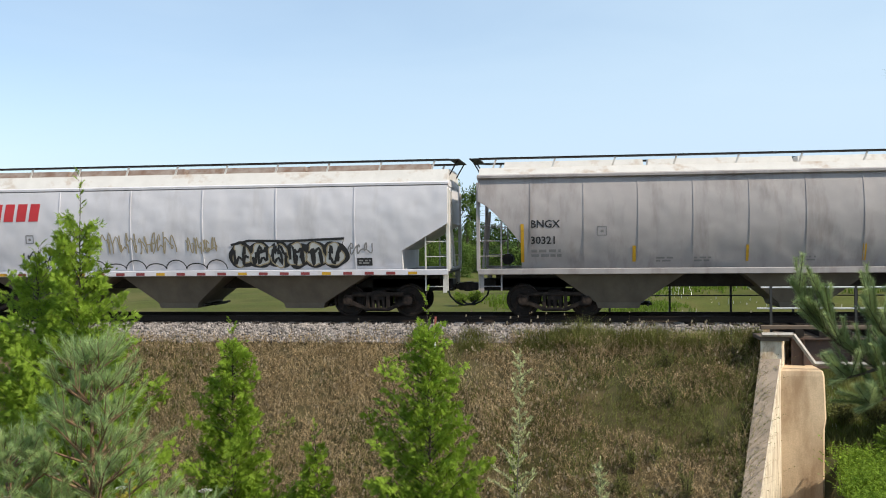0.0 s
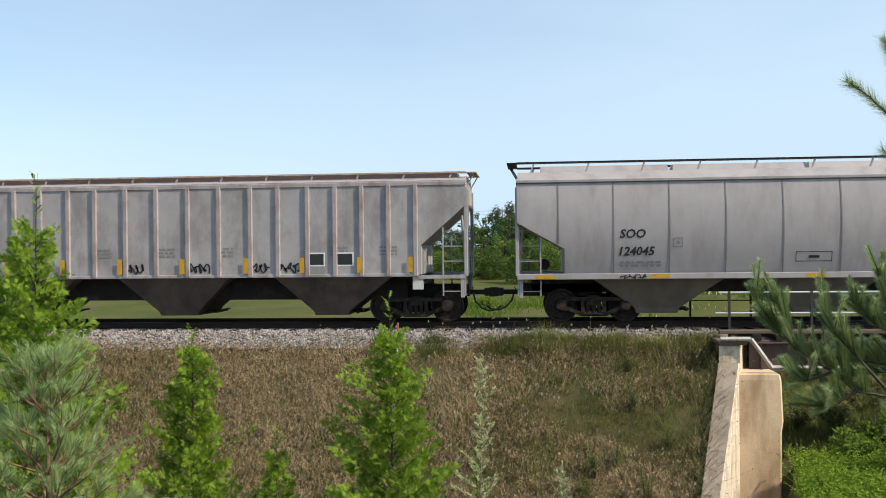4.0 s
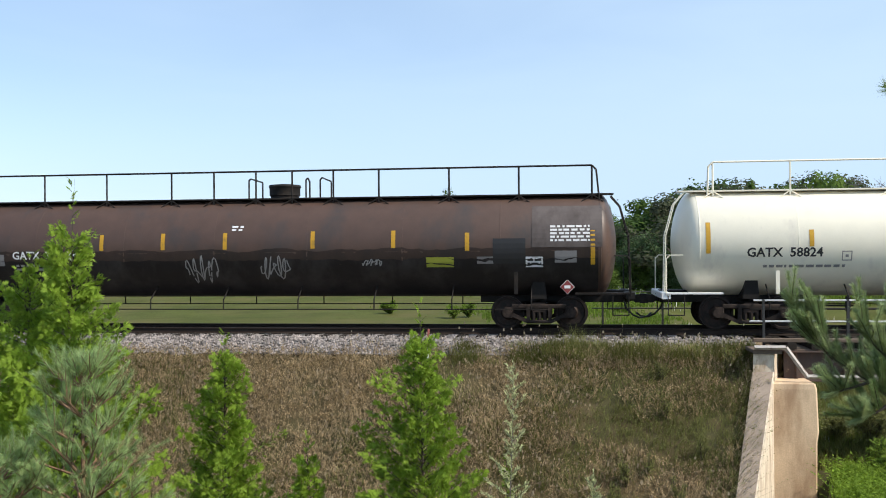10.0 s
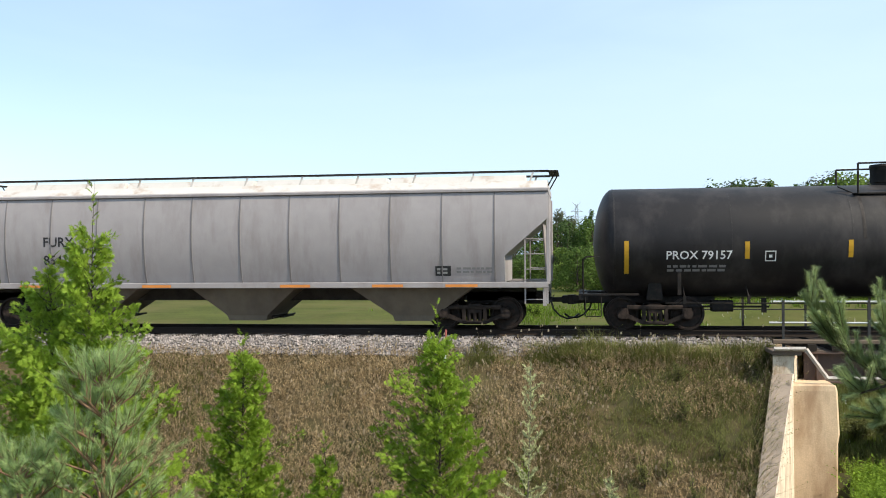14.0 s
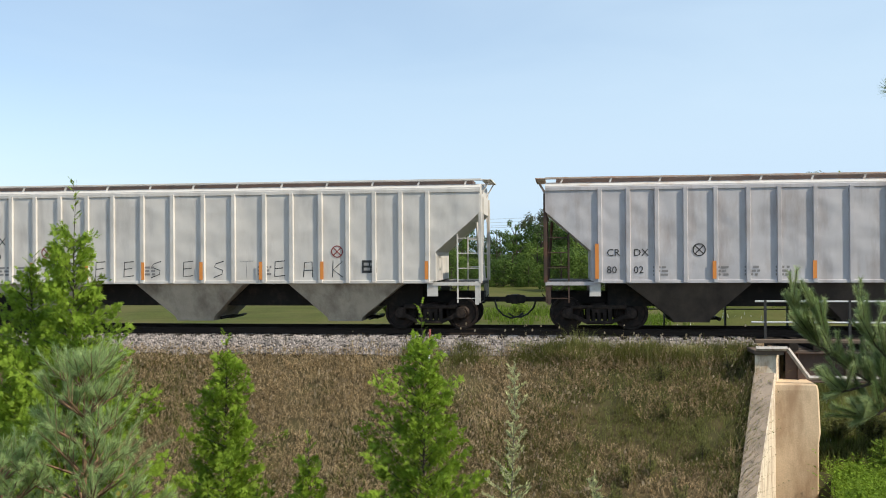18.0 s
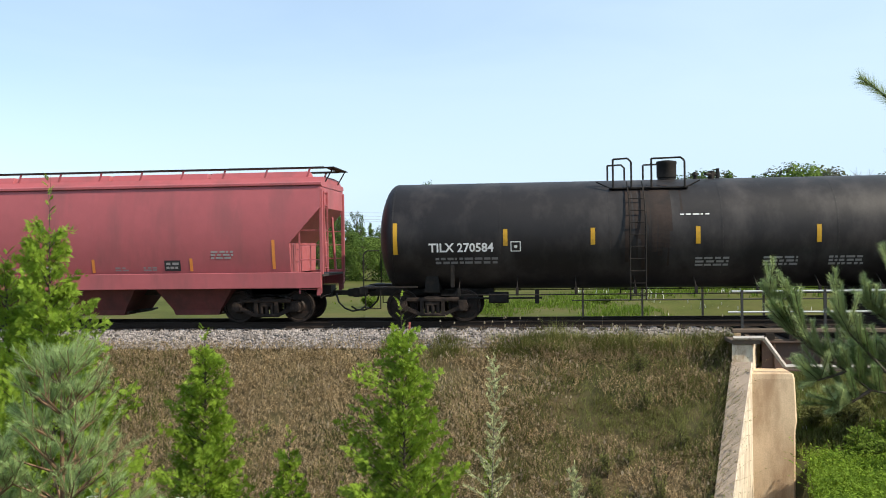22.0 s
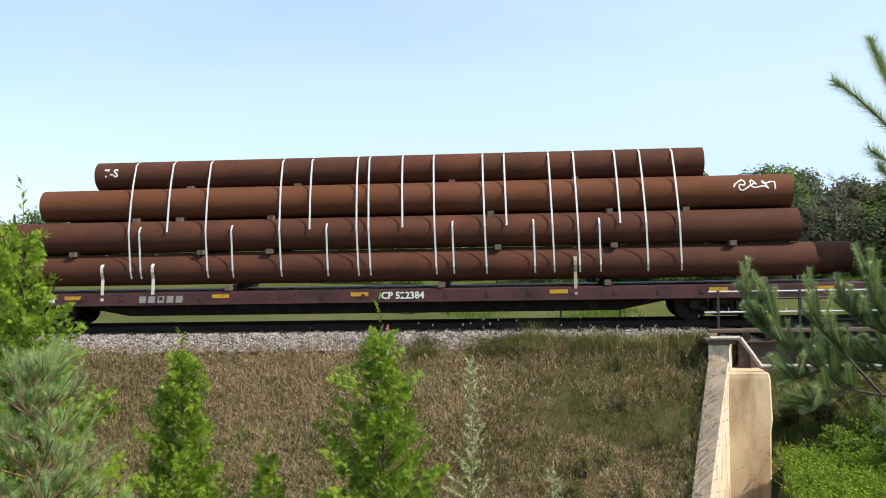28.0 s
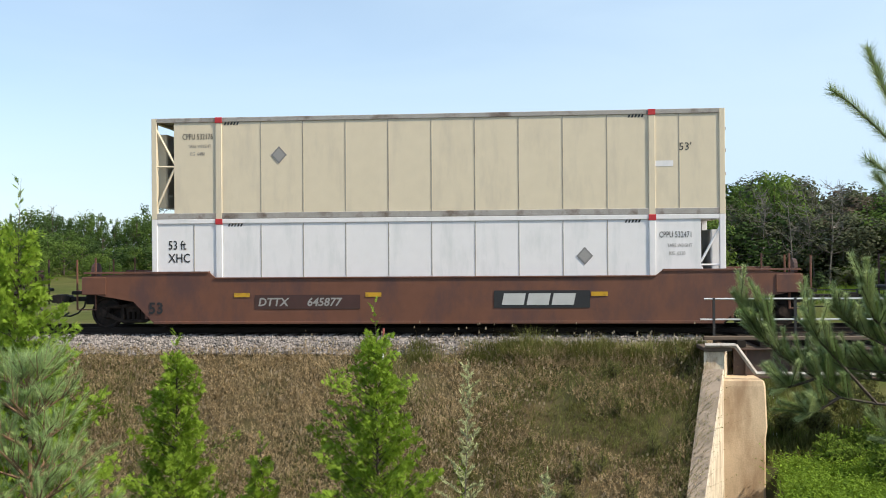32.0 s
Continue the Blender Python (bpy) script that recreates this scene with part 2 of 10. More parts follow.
M["cont_white"] = material("white_container_paint", (0.80, 0.775, 0.78), 0.45, var=0.04, second=(0.66, 0.66, 0.66), amount=0.3, streak=0.9, dirt_scale=1.6)
M["cont_gray"] = material("weathered_steel_container", (0.49, 0.435, 0.36), 0.55, var=0.12, second=(0.29, 0.165, 0.10), amount=0.27, streak=0.8, dirt_scale=1.7)
M["pipe"] = material("rusted_steel_pipe", (0.080, 0.032, 0.020), 0.8, var=0.2, second=(0.12, 0.043, 0.023), amount=0.35, spec=0.2, dirt_scale=0.7, noise_stretch=(0.3, 1, 1))
M["pipe_orange"] = material("fresh_rust_pipe", (0.125, 0.047, 0.022), 0.8, spec=0.2, var=0.2, second=(0.14, 0.055, 0.032), amount=0.35, dirt_scale=0.7, noise_stretch=(0.3, 1, 1))
M["steel_gray"] = material("gray_rail_paint", (0.27, 0.27, 0.27), 0.5, var=0.15)
M["olive_lime"] = material("faded_lime_label", (0.32, 0.34, 0.04), 0.6, bump=0)
M["pale_blue"] = material("pale_blue_spray", (0.35, 0.55, 0.72), 0.5, bump=0)
M["pale_green"] = material("pale_green_spray", (0.62, 0.75, 0.30), 0.5, bump=0)
M["strap"] = material("galvanised_strap", (0.72, 0.72, 0.72), 0.4, 0.2, bump=0)
M["timber"] = material("weathered_timber", (0.13, 0.095, 0.07), 0.85)
M["yellow"] = material("reflective_yellow", (0.54, 0.30, 0.016), 0.5, var=0.15, second=(0.28, 0.17, 0.03), amount=0.25, dirt_scale=5, bump=0)
M["red_mark"] = material("red_lettering", (0.50, 0.03, 0.035), 0.5, bump=0)
M["red_placard"] = material("red_placard_paint", (0.22, 0.04, 0.04), 0.6, bump=0)
M["white_mark"] = material("white_lettering", (0.74, 0.74, 0.74), 0.55, var=0.1, bump=0)
M["faint_mark"] = material("faded_white_lettering", (0.30, 0.29, 0.28), 0.6, var=0.15, bump=0)
M["black_mark"] = material("black_lettering", (0.02, 0.02, 0.022), 0.55, var=0.2, bump=0)
M["gray_mark"] = material("faded_black_lettering", (0.22, 0.21, 0.21), 0.6, var=0.15, bump=0)
M["silver"] = material("silver_spray", (0.50, 0.50, 0.49), 0.4, var=0.1, bump=0)
M["olive_spray"] = material("tan_spray", (0.33, 0.27, 0.17), 0.55, bump=0)
M["tan_faded"] = material("faded_tan_stencil", (0.24, 0.165, 0.11), 0.6, var=0.3, scale=6, second=(0.12, 0.075, 0.05), amount=0.4, dirt_scale=5, bump=0)
M["tan_spray"] = material("cream_spray", (0.40, 0.315, 0.22), 0.55, var=0.2, scale=4, second=(0.30, 0.215, 0.13), amount=0.33, dirt_scale=2.2, bump=0)
M["pink_spray"] = material("pink_spray", (0.62, 0.09, 0.16), 0.5, bump=0)
M["cyan_spray"] = material("turquoise_spray", (0.08, 0.45, 0.55), 0.5, bump=0)
M["orange_spray"] = material("orange_spray", (0.70, 0.25, 0.05), 0.5, bump=0)
M["blue_spray"] = material("deep_blue_spray", (0.05, 0.10, 0.40), 0.5, bump=0)
M["cool_fade"] = faded_spray("cyan_to_green_spray", ((0.16, 0.42, 0.50), (0.22, 0.45, 0.62), (0.38, 0.36, 0.56), (0.36, 0.58, 0.20), (0.55, 0.66, 0.40)), 0.7, 1.95)
M["lime_fade"] = faded_spray("olive_to_lime_spray", ((0.13, 0.24, 0.04), (0.30, 0.46, 0.06), (0.38, 0.58, 0.07), (0.20, 0.52, 0.42), (0.42, 0.62, 0.10)), 0.66, 1.95)
M["pink_fade"] = faded_spray("red_to_purple_spray", ((0.36, 0.04, 0.10), (0.42, 0.07, 0.13), (0.13, 0.06, 0.20)), 0.7, 2.2)
M["dull_silver"] = material("thin_silver_spray", (0.195, 0.26, 0.335), 0.5, var=0.25, scale=2, second=(0.14, 0.215, 0.32), amount=0.4, dirt_scale=1.5, bump=0)
M["box_dark"] = material("grimed_door_hardware", (0.045, 0.055, 0.075), 0.6, var=0.3, second=(0.10, 0.06, 0.045), amount=0.35, dirt_scale=3, spec=0.3)
M["tank_low_brown"] = material("dark_brown_lower_shell", (0.042, 0.027, 0.022), 0.5, var=0.25, second=(0.025, 0.02, 0.018), amount=0.4, streak=0.5, dirt_scale=1.2, spec=0.4)
M["worn_primer"] = material("worn_gray_primer", (0.105, 0.085, 0.078), 0.6, var=0.2, second=(0.06, 0.045, 0.04), amount=0.4, streak=0.6, dirt_scale=2, bump=0)
M["end_rust"] = material("rusty_end_frame", (0.075, 0.05, 0.04), 0.7, var=0.3, second=(0.12, 0.06, 0.038), amount=0.35, dirt_scale=3, spec=0.25)
M["dust_spill"] = material("dried_pale_spill", (0.062, 0.054, 0.05), 0.8, var=0.35, scale=5, second=(0.028, 0.024, 0.022), amount=0.45, streak=0.8, dirt_scale=3, bump=0, spec=0.2)
M["brown_spill"] = material("dried_brown_spill", (0.036, 0.024, 0.02), 0.7, var=0.35, scale=5, second=(0.02, 0.016, 0.015), amount=0.45, streak=0.8, dirt_scale=3, bump=0, spec=0.25)
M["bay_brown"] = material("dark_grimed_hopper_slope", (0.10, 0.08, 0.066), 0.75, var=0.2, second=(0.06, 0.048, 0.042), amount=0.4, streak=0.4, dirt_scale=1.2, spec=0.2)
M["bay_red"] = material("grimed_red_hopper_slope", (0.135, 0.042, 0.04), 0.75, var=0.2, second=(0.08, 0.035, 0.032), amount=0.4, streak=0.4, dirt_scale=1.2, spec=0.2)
M["rust_dark"] = material("dark_rust_patch", (0.10, 0.05, 0.03), 0.85, var=0.35, bump=0)
M["hose"] = material("black_rubber", (0.015, 0.015, 0.015), 0.6)
M["rail_steel"] = material("weathered_rail", (0.028, 0.02, 0.016), 0.7, var=0.2, spec=0.2)
M["tie"] = material("creosoted_tie", (0.03, 0.024, 0.02), 0.85, spec=0.2, obj_rand=0.3)
M["ballast"] = material("crushed_limestone", (0.245, 0.217, 0.203), 0.9, var=0.3, grain=30, island=0.6, bump=0.3)
M["concrete"] = material("weathered_concrete", (0.64, 0.48, 0.32), 0.85, var=0.18, scale=1.6, grain=35, second=(0.38, 0.25, 0.15), amount=0.40, streak=0.8, dirt_scale=1.3, bump=0.2)
M["concrete_pale"] = material("lime_streaked_concrete", (0.70, 0.61, 0.48), 0.85, var=0.18, second=(0.40, 0.29, 0.20), amount=0.42, streak=0.8, dirt_scale=3.2, bump=0.3)
M["concrete_dark"] = material("lichen_stained_concrete", (0.28, 0.225, 0.18), 0.9, var=0.18, second=(0.19, 0.155, 0.12), amount=0.42, streak=0.3, dirt_scale=2.2, bump=0.3)
M["girder"] = material("rusty_girder", (0.075, 0.05, 0.042), 0.75, var=0.2, second=(0.15, 0.08, 0.055), amount=0.35, dirt_scale=2)
M["galv"] = material("galvanised_railing", (0.60, 0.61, 0.62), 0.45, 0.3, bump=0)
M["iron"] = material("dark_railing_iron", (0.03, 0.03, 0.03), 0.6)
M["soil"] = material("dry_grassy_soil", (0.10, 0.076, 0.04), 0.95, var=0.3, scale=1.2, grain=25, second=(0.045, 0.05, 0.02), amount=0.4, dirt_scale=0.4, bump=0.5, spec=0.1)
M["field"] = material("mown_field_grass", (0.072, 0.083, 0.021), 0.95, var=0.4, scale=0.5, grain=9, second=(0.105, 0.098, 0.035), amount=0.42, dirt_scale=0.22, bump=0.4, spec=0.08)
M["dry_weed"] = material("dry_weed_stalks", (0.385, 0.30, 0.175), 0.9, var=0.3, scale=0.9, grain=4, island=0.4, bump=0, spec=0.2, trans=0.3)
M["seed"] = material("pale_seed_heads", (0.44, 0.35, 0.235), 0.9, var=0.1, island=0.5, bump=0, spec=0.2, trans=0.3)
M["grass"] = material("meadow_grass", (0.162, 0.17, 0.053), 0.8, var=0.3, scale=0.8, grain=4, island=0.4, bump=0, spec=0.2, trans=0.35)
M["lush"] = material("lush_grass", (0.135, 0.205, 0.026), 0.8, var=0.1, island=0.35, bump=0, spec=0.2, trans=0.4)
# lush green raised for the cutting, sunlight put into the colour
M["cutting_green"] = material("sunlit_rank_weeds", (0.19, 0.29, 0.03), 0.8, var=0.1, island=0.35, bump=0, spec=0.2, trans=0.4)
M["thuja"] = material("cedar_foliage", (0.225, 0.335, 0.037), 0.6, var=0.3, scale=4.5, grain=9, island=0.22, bump=0, spec=0.15, trans=0.42)
M["pine"] = material("blue_green_needles", (0.33, 0.44, 0.185), 0.65, var=0.2, scale=3, island=0.35, bump=0, spec=0.1, trans=0.35)
M["silver_leaf"] = material("silvery_leaves", (0.38, 0.41, 0.21), 0.6, var=0.35, scale=6, grain=14, island=0.3, bump=0, spec=0.2, trans=0.3)
M["yellow_leaf"] = material("yellowing_leaves", (0.34, 0.30, 0.05), 0.7, var=0.1, island=0.4, bump=0, spec=0.2, trans=0.4)
M["pine_dark"] = material("dark_green_needles", (0.175, 0.25, 0.088), 0.6, var=0.1, scale=3, island=0.4, bump=0, spec=0.1, trans=0.3)
M["pine_tip"] = material("fresh_pine_shoots", (0.33, 0.41, 0.185), 0.6, var=0.1, scale=3, island=0.4, bump=0, spec=0.15, trans=0.3)
M["gold_weed"] = material("golden_dry_grass", (0.42, 0.33, 0.15), 0.9, var=0.1, island=0.45, bump=0, spec=0.2, trans=0.35)
M["galv_dull"] = material("dulled_galvanised_steel", (0.42, 0.39, 0.36), 0.6, 0.1, var=0.3, scale=6, second=(0.16, 0.12, 0.10), amount=0.3, dirt_scale=6, bump=0)
M["field_blade"] = material("field_grass_blades", (0.085, 0.098, 0.026), 0.85, var=0.15, island=0.25, bump=0, spec=0.2, trans=0.35)
M["petal"] = material("white_petals", (0.75, 0.74, 0.68), 0.8, bump=0)
M["bark"] = material("brown_bark", (0.065, 0.05, 0.038), 0.9, var=0.2, bump=0.4)
M["pine_bark"] = material("reddish_young_pine_bark", (0.20, 0.12, 0.07), 0.85, var=0.25, bump=0.2)
M["bark_gray"] = material("weathered_gray_bark", (0.17, 0.15, 0.13), 0.9, var=0.25, bump=0.2)
M["brown_weed"] = material("withered_brown_weeds", (0.37, 0.28, 0.165), 0.9, var=0.3, scale=1.0, grain=4, island=0.45, bump=0, spec=0.15, trans=0.25)
M["stake"] = material("red_stake_paint", (0.42, 0.12, 0.10), 0.7)
M["pylon"] = material("distant_lattice_steel", (0.30, 0.33, 0.36), 0.6, bump=0)
for key, c in (("leaf_mid", (0.088, 0.142, 0.034)), ("leaf_light", (0.120, 0.182, 0.040)), ("leaf_dark", (0.062, 0.102, 0.034)),
               ("leaf_blue", (0.12, 0.175, 0.078)), ("leaf_gray", (0.092, 0.104, 0.062)), ("leaf_brown", (0.115, 0.092, 0.07))):
    M[key] = material("tree_" + key, c, 0.8, var=0.22, scale=2.2, island=0.18, bump=0, spec=0.05, trans=0.35)


# ---- mesh helpers ----
class Geo:
    """Collects faces for one part."""

    def __init__(self):
        self.v, self.f = [], []

    def add(self, verts, faces):
        k = len(self.v)
        self.v += [tuple(p) for p in verts]
        self.f += [tuple(k + i for i in q) for q in faces]
        return self

    def box(self, x0, x1, y0, y1, z0, z1, c=0.0):
        """A box; c chamfers its long edges along the longest axis."""
        if c <= 0:
            return self.add([(x, y, z) for x in (x0, x1) for y in (y0, y1) for z in (z0, z1)],
                            [(0, 1, 3, 2), (4, 6, 7, 5), (0, 4, 5, 1), (2, 3, 7, 6), (0, 2, 6, 4), (1, 5, 7, 3)])
        d = (x1 - x0, y1 - y0, z1 - z0)
        a = d.index(max(d))
        lo, hi = [x0, y0, z0], [x1, y1, z1]
        b, e = [i for i in range(3) if i != a]
        ring = [(lo[b] + c, lo[e]), (hi[b] - c, lo[e]), (hi[b], lo[e] + c), (hi[b], hi[e] - c), (hi[b] - c, hi[e]), (lo[b] + c, hi[e]),
                (lo[b], hi[e] - c), (lo[b], lo[e] + c)]
        rings = []
        for end in (lo[a], hi[a]):
            row = []
            for p, q in ring:
                pt = [0, 0, 0]
                pt[a], pt[b], pt[e] = end, p, q
                row.append(pt)
            rings.append(row)
        return self.loft(rings)

    def loft(self, rings, caps=True):
        n = len(rings[0])
        verts = [p for r in rings for p in r]
        faces = [(i * n + j, i * n + (j + 1) % n, (i + 1) * n + (j + 1) % n, (i + 1) * n + j) for i in range(len(rings) - 1) for j in range(n)]
        if caps:
            faces += [tuple(range(n))[::-1], tuple((len(rings) - 1) * n + j for j in range(n))]
        return self.add(verts, faces)

    def rod(self, p0, p1, r, n=6, r1=None, caps=True):
        p0, p1 = Vector(p0), Vector(p1)
        q = (p1 - p0).to_track_quat("Z", "Y")
        r1 = r if r1 is None else r1
        ring = [Vector((math.cos(2 * math.pi * i / n), math.sin(2 * math.pi * i / n), 0)) for i in range(n)]
        return self.loft([[p0 + q @ (c * r) for c in ring], [p1 + q @ (c * r1) for c in ring]], caps)

    def path(self, pts, r, n=6):
        for a, b in zip(pts, pts[1:]):
            self.rod(a, b, r, n)
        return self

    def lathe(self, profile, n=24, axis="x", caps=False):
        """profile: (along, radius) pairs."""
        rings = []
        for a, r in profile:
            row = []
            for i in range(n):
                t = 2 * math.pi * i / n
                c, s = r * math.cos(t), r * math.sin(t)
                row.append((a, c, s) if axis == "x" else (s, a, c) if axis == "y" else (c, s, a))
            rings.append(row)
        return self.loft(rings, caps)

    def shifted(self, dx=0, dy=0, dz=0):
        self.v = [(x + dx, y + dy, z + dz) for x, y, z in self.v]
        return self

    def mesh(self, name, mat, smooth=False):
        me = bpy.data.meshes.new(name)
        me.from_pydata(self.v, [], self.f)
        me.materials.append(mat if not isinstance(mat, str) else M[mat])
        b = bmesh.new()
        b.from_mesh(me)
        if len(b.faces) < 60000:
            bmesh.ops.recalc_face_normals(b, faces=b.faces)
        b.to_mesh(me)
        b.free()
        if smooth:
            me.shade_smooth()
            me.set_sharp_from_angle(angle=radians(38))
        return me


def part(name, geo, mat, parent, label="", at=None, smooth=False):
    """Links a Geo (or a finished mesh) as one mesh object under a thing or a part."""
    me = geo.mesh(name, mat, smooth) if isinstance(geo, Geo) else geo
    ob = new(name, me)
    ob.parent = parent
    if at is not None:
        ob.matrix_basis = at
    if label:
        ob["label"] = label
    return ob


def thing(name, label, category, group="", kind="", at=None):
    ob = new(name)
    ob.empty_display_size = 0.3
    if at is not None:
        ob.matrix_basis = at
    return tagged(ob, label, category, group, kind)


def solid(name, geo, mat, label, category="", group="", kind="", at=None, smooth=False):
    ob = new(name, geo.mesh(name, mat, smooth))
    if at is not None:
        ob.matrix_basis = at
    return tagged(ob, label, category, group, kind)


# ---- the ground: one sheet with the bank, the cutting under the bridge, and the field ----
YC = 26.66            # middle of the track
XA, XB = 5.45, 19.5   # faces of the two abutments


def lerp_table(x, tab):
    if x <= tab[0][0]:
        return tab[0][1]
    for (a, p), (b, q) in zip(tab, tab[1:]):
        if x <= b:
            return p + (q - p) * (x - a) / (b - a)
    return tab[-1][1]


BANK = [(-60, 1.2), (-4, 0.75), (0, 0.5), (2.5, 0.1), (6, -1.3), (10, -2.6), (14, -3.6), (17, -4.2), (18.4, -4.25), (23.95, -0.88), (24.3, -0.75),
        (25.1, -0.36), (28.4, -0.30), (29.6, -0.75), (31, -1.0), (36, -0.95), (60, -0.7), (120, -0.5), (400, -0.5), (3000, -2)]
CUT = [(-60, 1.2), (-4, 0.75), (0, 0.5), (2.5, 0.1), (6, -1.3), (10, -2.6), (14, -3.4), (17, -3.3), (22, -3.1), (23.5, -3.3), (26, -4.1), (34, -4.2), (44, -3.0), (56, -1.0), (120, -0.5),
       (400, -0.5), (3000, -2)]


def ground_z(x, y):
    # the cutting begins behind the splayed wing wall
    edge = 5.20 - 1.88 * max(0.0, 24.0 - max(y, 15.0)) / 6 if y < 24.6 else XA
    inside = min(max((x - edge) / 0.12, 0), 1) * min(max((XB - 0.05 - x) / 0.1, 0), 1)
    z = lerp_table(y, BANK) * (1 - inside) + lerp_table(y, CUT) * inside
    if 15 < y < 23.3:
        # gully worn along the foot of the wing wall
        z -= 1.8 * inside * min(max((0.2737 * y + 0.02 - x) / 0.3 + 0.5, 0), 1) * min(1, (y - 15) / 2)
    if 34 < y < 140:
        # low rise in the field
        z += 1.9 * math.exp(-((x + 38) / 26) ** 2 - ((y - 88) / 22) ** 2) * min(1, (y - 34) / 25)
    if y > 31 or y < 24:
        z += 0.10 * noise.noise((x * 0.35, y * 0.35, 0)) * min(1, abs(y - 27) / 12)
    return z


def ground():
    xs = sorted(set([-3000, -1500, -700, -480] + list(range(-400, -30, 20)) + [x * 0.75 for x in range(-40, 60)] + list(range(46, 400, 20)) +
                    [420, 480, 700, 1500, 3000] + [2.4 + 0.09 * i for i in range(36)] + [XB - 0.15, XB - 0.05, XB + 0.05]))
    ys = sorted(set([-600, -200, -60, -30, -12, -4, 0, 1.2, 2.5, 4] + [5 + 0.7 * i for i in range(20)] + [18.4 + 0.575 * i for i in range(11)] +
                    [24.5, 25.0, 28.4, 29.0, 29.6, 30.3, 31, 33] + list(range(36, 140, 4)) + [160, 200, 280, 400, 700, 1400, 3000]))
    verts = [(x, y, ground_z(x, y)) for y in ys for x in xs]
    me = bpy.data.meshes.new("ground")
    nx = len(xs)
    faces = [(j * nx + i, j * nx + i + 1, (j + 1) * nx + i + 1, (j + 1) * nx + i) for j in range(len(ys) - 1) for i in range(nx - 1)]
    me.from_pydata(verts, [], faces)
    me.materials.append(M["soil"])
    me.materials.append(M["field"])
    for p in me.polygons:
        y = p.center.y
        p.material_index = 1 if y > 30 else 0
    me.shade_smooth()
    tagged(new("ground", me), "grassy bank, cutting and mown field in one sheet", "ground", kind="structure")


def ballast():
    """The stone bed, and loose stones on the shoulder that the light catches."""
    g = Geo()
    for x0, x1 in ((-480, XA - 0.3), (XB + 0.3, 480)):
        ring = [(24.56, -0.60), (25.25, -0.235), (28.07, -0.235), (28.6, -0.52), (28.6, -0.9), (24.56, -0.9)]
        g.loft([[(x0, y, z) for y, z in ring], [(x1, y, z) for y, z in ring]])
    tagged(new("ballast_bed", g.mesh("ballast_bed", "ballast")), "bed of gray crushed stone under the track", "ballast", kind="structure")
    rng = np.random.default_rng(4)
    v, f = [], []
    octa = np.array([(1, 0, 0), (-1, 0, 0), (0, 1, 0), (0, -1, 0), (0, 0, 1), (0, 0, -1)], float)
    tri = [(0, 2, 4), (2, 1, 4), (1, 3, 4), (3, 0, 4), (2, 0, 5), (1, 2, 5), (3, 1, 5), (0, 3, 5)]
    for i in range(21000):
        x = rng.uniform(-30, XA - 0.4)
        y = 24.35 + 1.45 * rng.random() ** 0.9
        thin = 1.0 if x < -3.6 else 0.55
        if y < 24.45 + 0.75 * (x + 3.6) / 9 * (x > -3.6) - 0.15 * noise.noise((x * 0.8, 0, 0)) or rng.random() > thin:
            continue
        z = -0.235 if y > 25.25 else max(-0.235 - (25.25 - y) * 0.49, -0.80)
        s = rng.uniform(0.026, 0.058)
        q = octa * s * rng.uniform(0.6, 1.3, 3) * rng.uniform(0.8, 1.2, (6, 1))
        a = rng.uniform(0, 6.28)
        c, n = math.cos(a), math.sin(a)
        q = np.stack([q[:, 0] * c - q[:, 1] * n, q[:, 0] * n + q[:, 1] * c, q[:, 2]], 1) + (x, y, z + s * 0.3)
        k = len(v)
        v.extend(map(tuple, q))
        f.extend((k + a, k + b, k + c2) for a, b, c2 in tri)
    me = bpy.data.meshes.new("ballast_stones")
    me.from_pydata(v, [], f)
    me.materials.append(M["ballast"])
    tagged(new("ballast_stones", me), "loose gray ballast stones on the track shoulder", "stones", kind="stuff")


def track():
    tr = thing("railway_track", "weathered steel rails on dark timber ties", "railway track", kind="structure")
    prof = [(-0.07, -0.17), (0.07, -0.17), (0.07, -0.155), (0.012, -0.135), (0.012, -0.045), (0.036, -0.035), (0.036, -0.004), (0.03, 0.0),
            (-0.03, 0.0), (-0.036, -0.004), (-0.036, -0.035), (-0.012, -0.045), (-0.012, -0.135), (-0.07, -0.155)]
    for side in (-1, 1):
        g = Geo().loft([[(x, YC + side * 0.755 + p, q) for p, q in prof] for x in (-480, 480)])
        part("rail", g, "rail_steel", tr)
    tie = Geo().box(-0.115, 0.115, -1.3, 1.3, -0.35, -0.172, 0.015).mesh("tie", "tie")
    for i in range(-110, 110):
        part("tie", tie, None, tr, at=pose(i * 0.56 + random.uniform(-0.03, 0.03), YC + random.uniform(-0.04, 0.04), 0, 0, 0, random.uniform(-1, 1)))
    far = Geo()
    for i in list(range(-850, -110)) + list(range(110, 850)):
        far.box(i * 0.56 - 0.115, i * 0.56 + 0.115, YC - 1.3, YC + 1.3, -0.35, -0.172)
    part("far_ties", far, "tie", tr)["kind"] = "stuff"


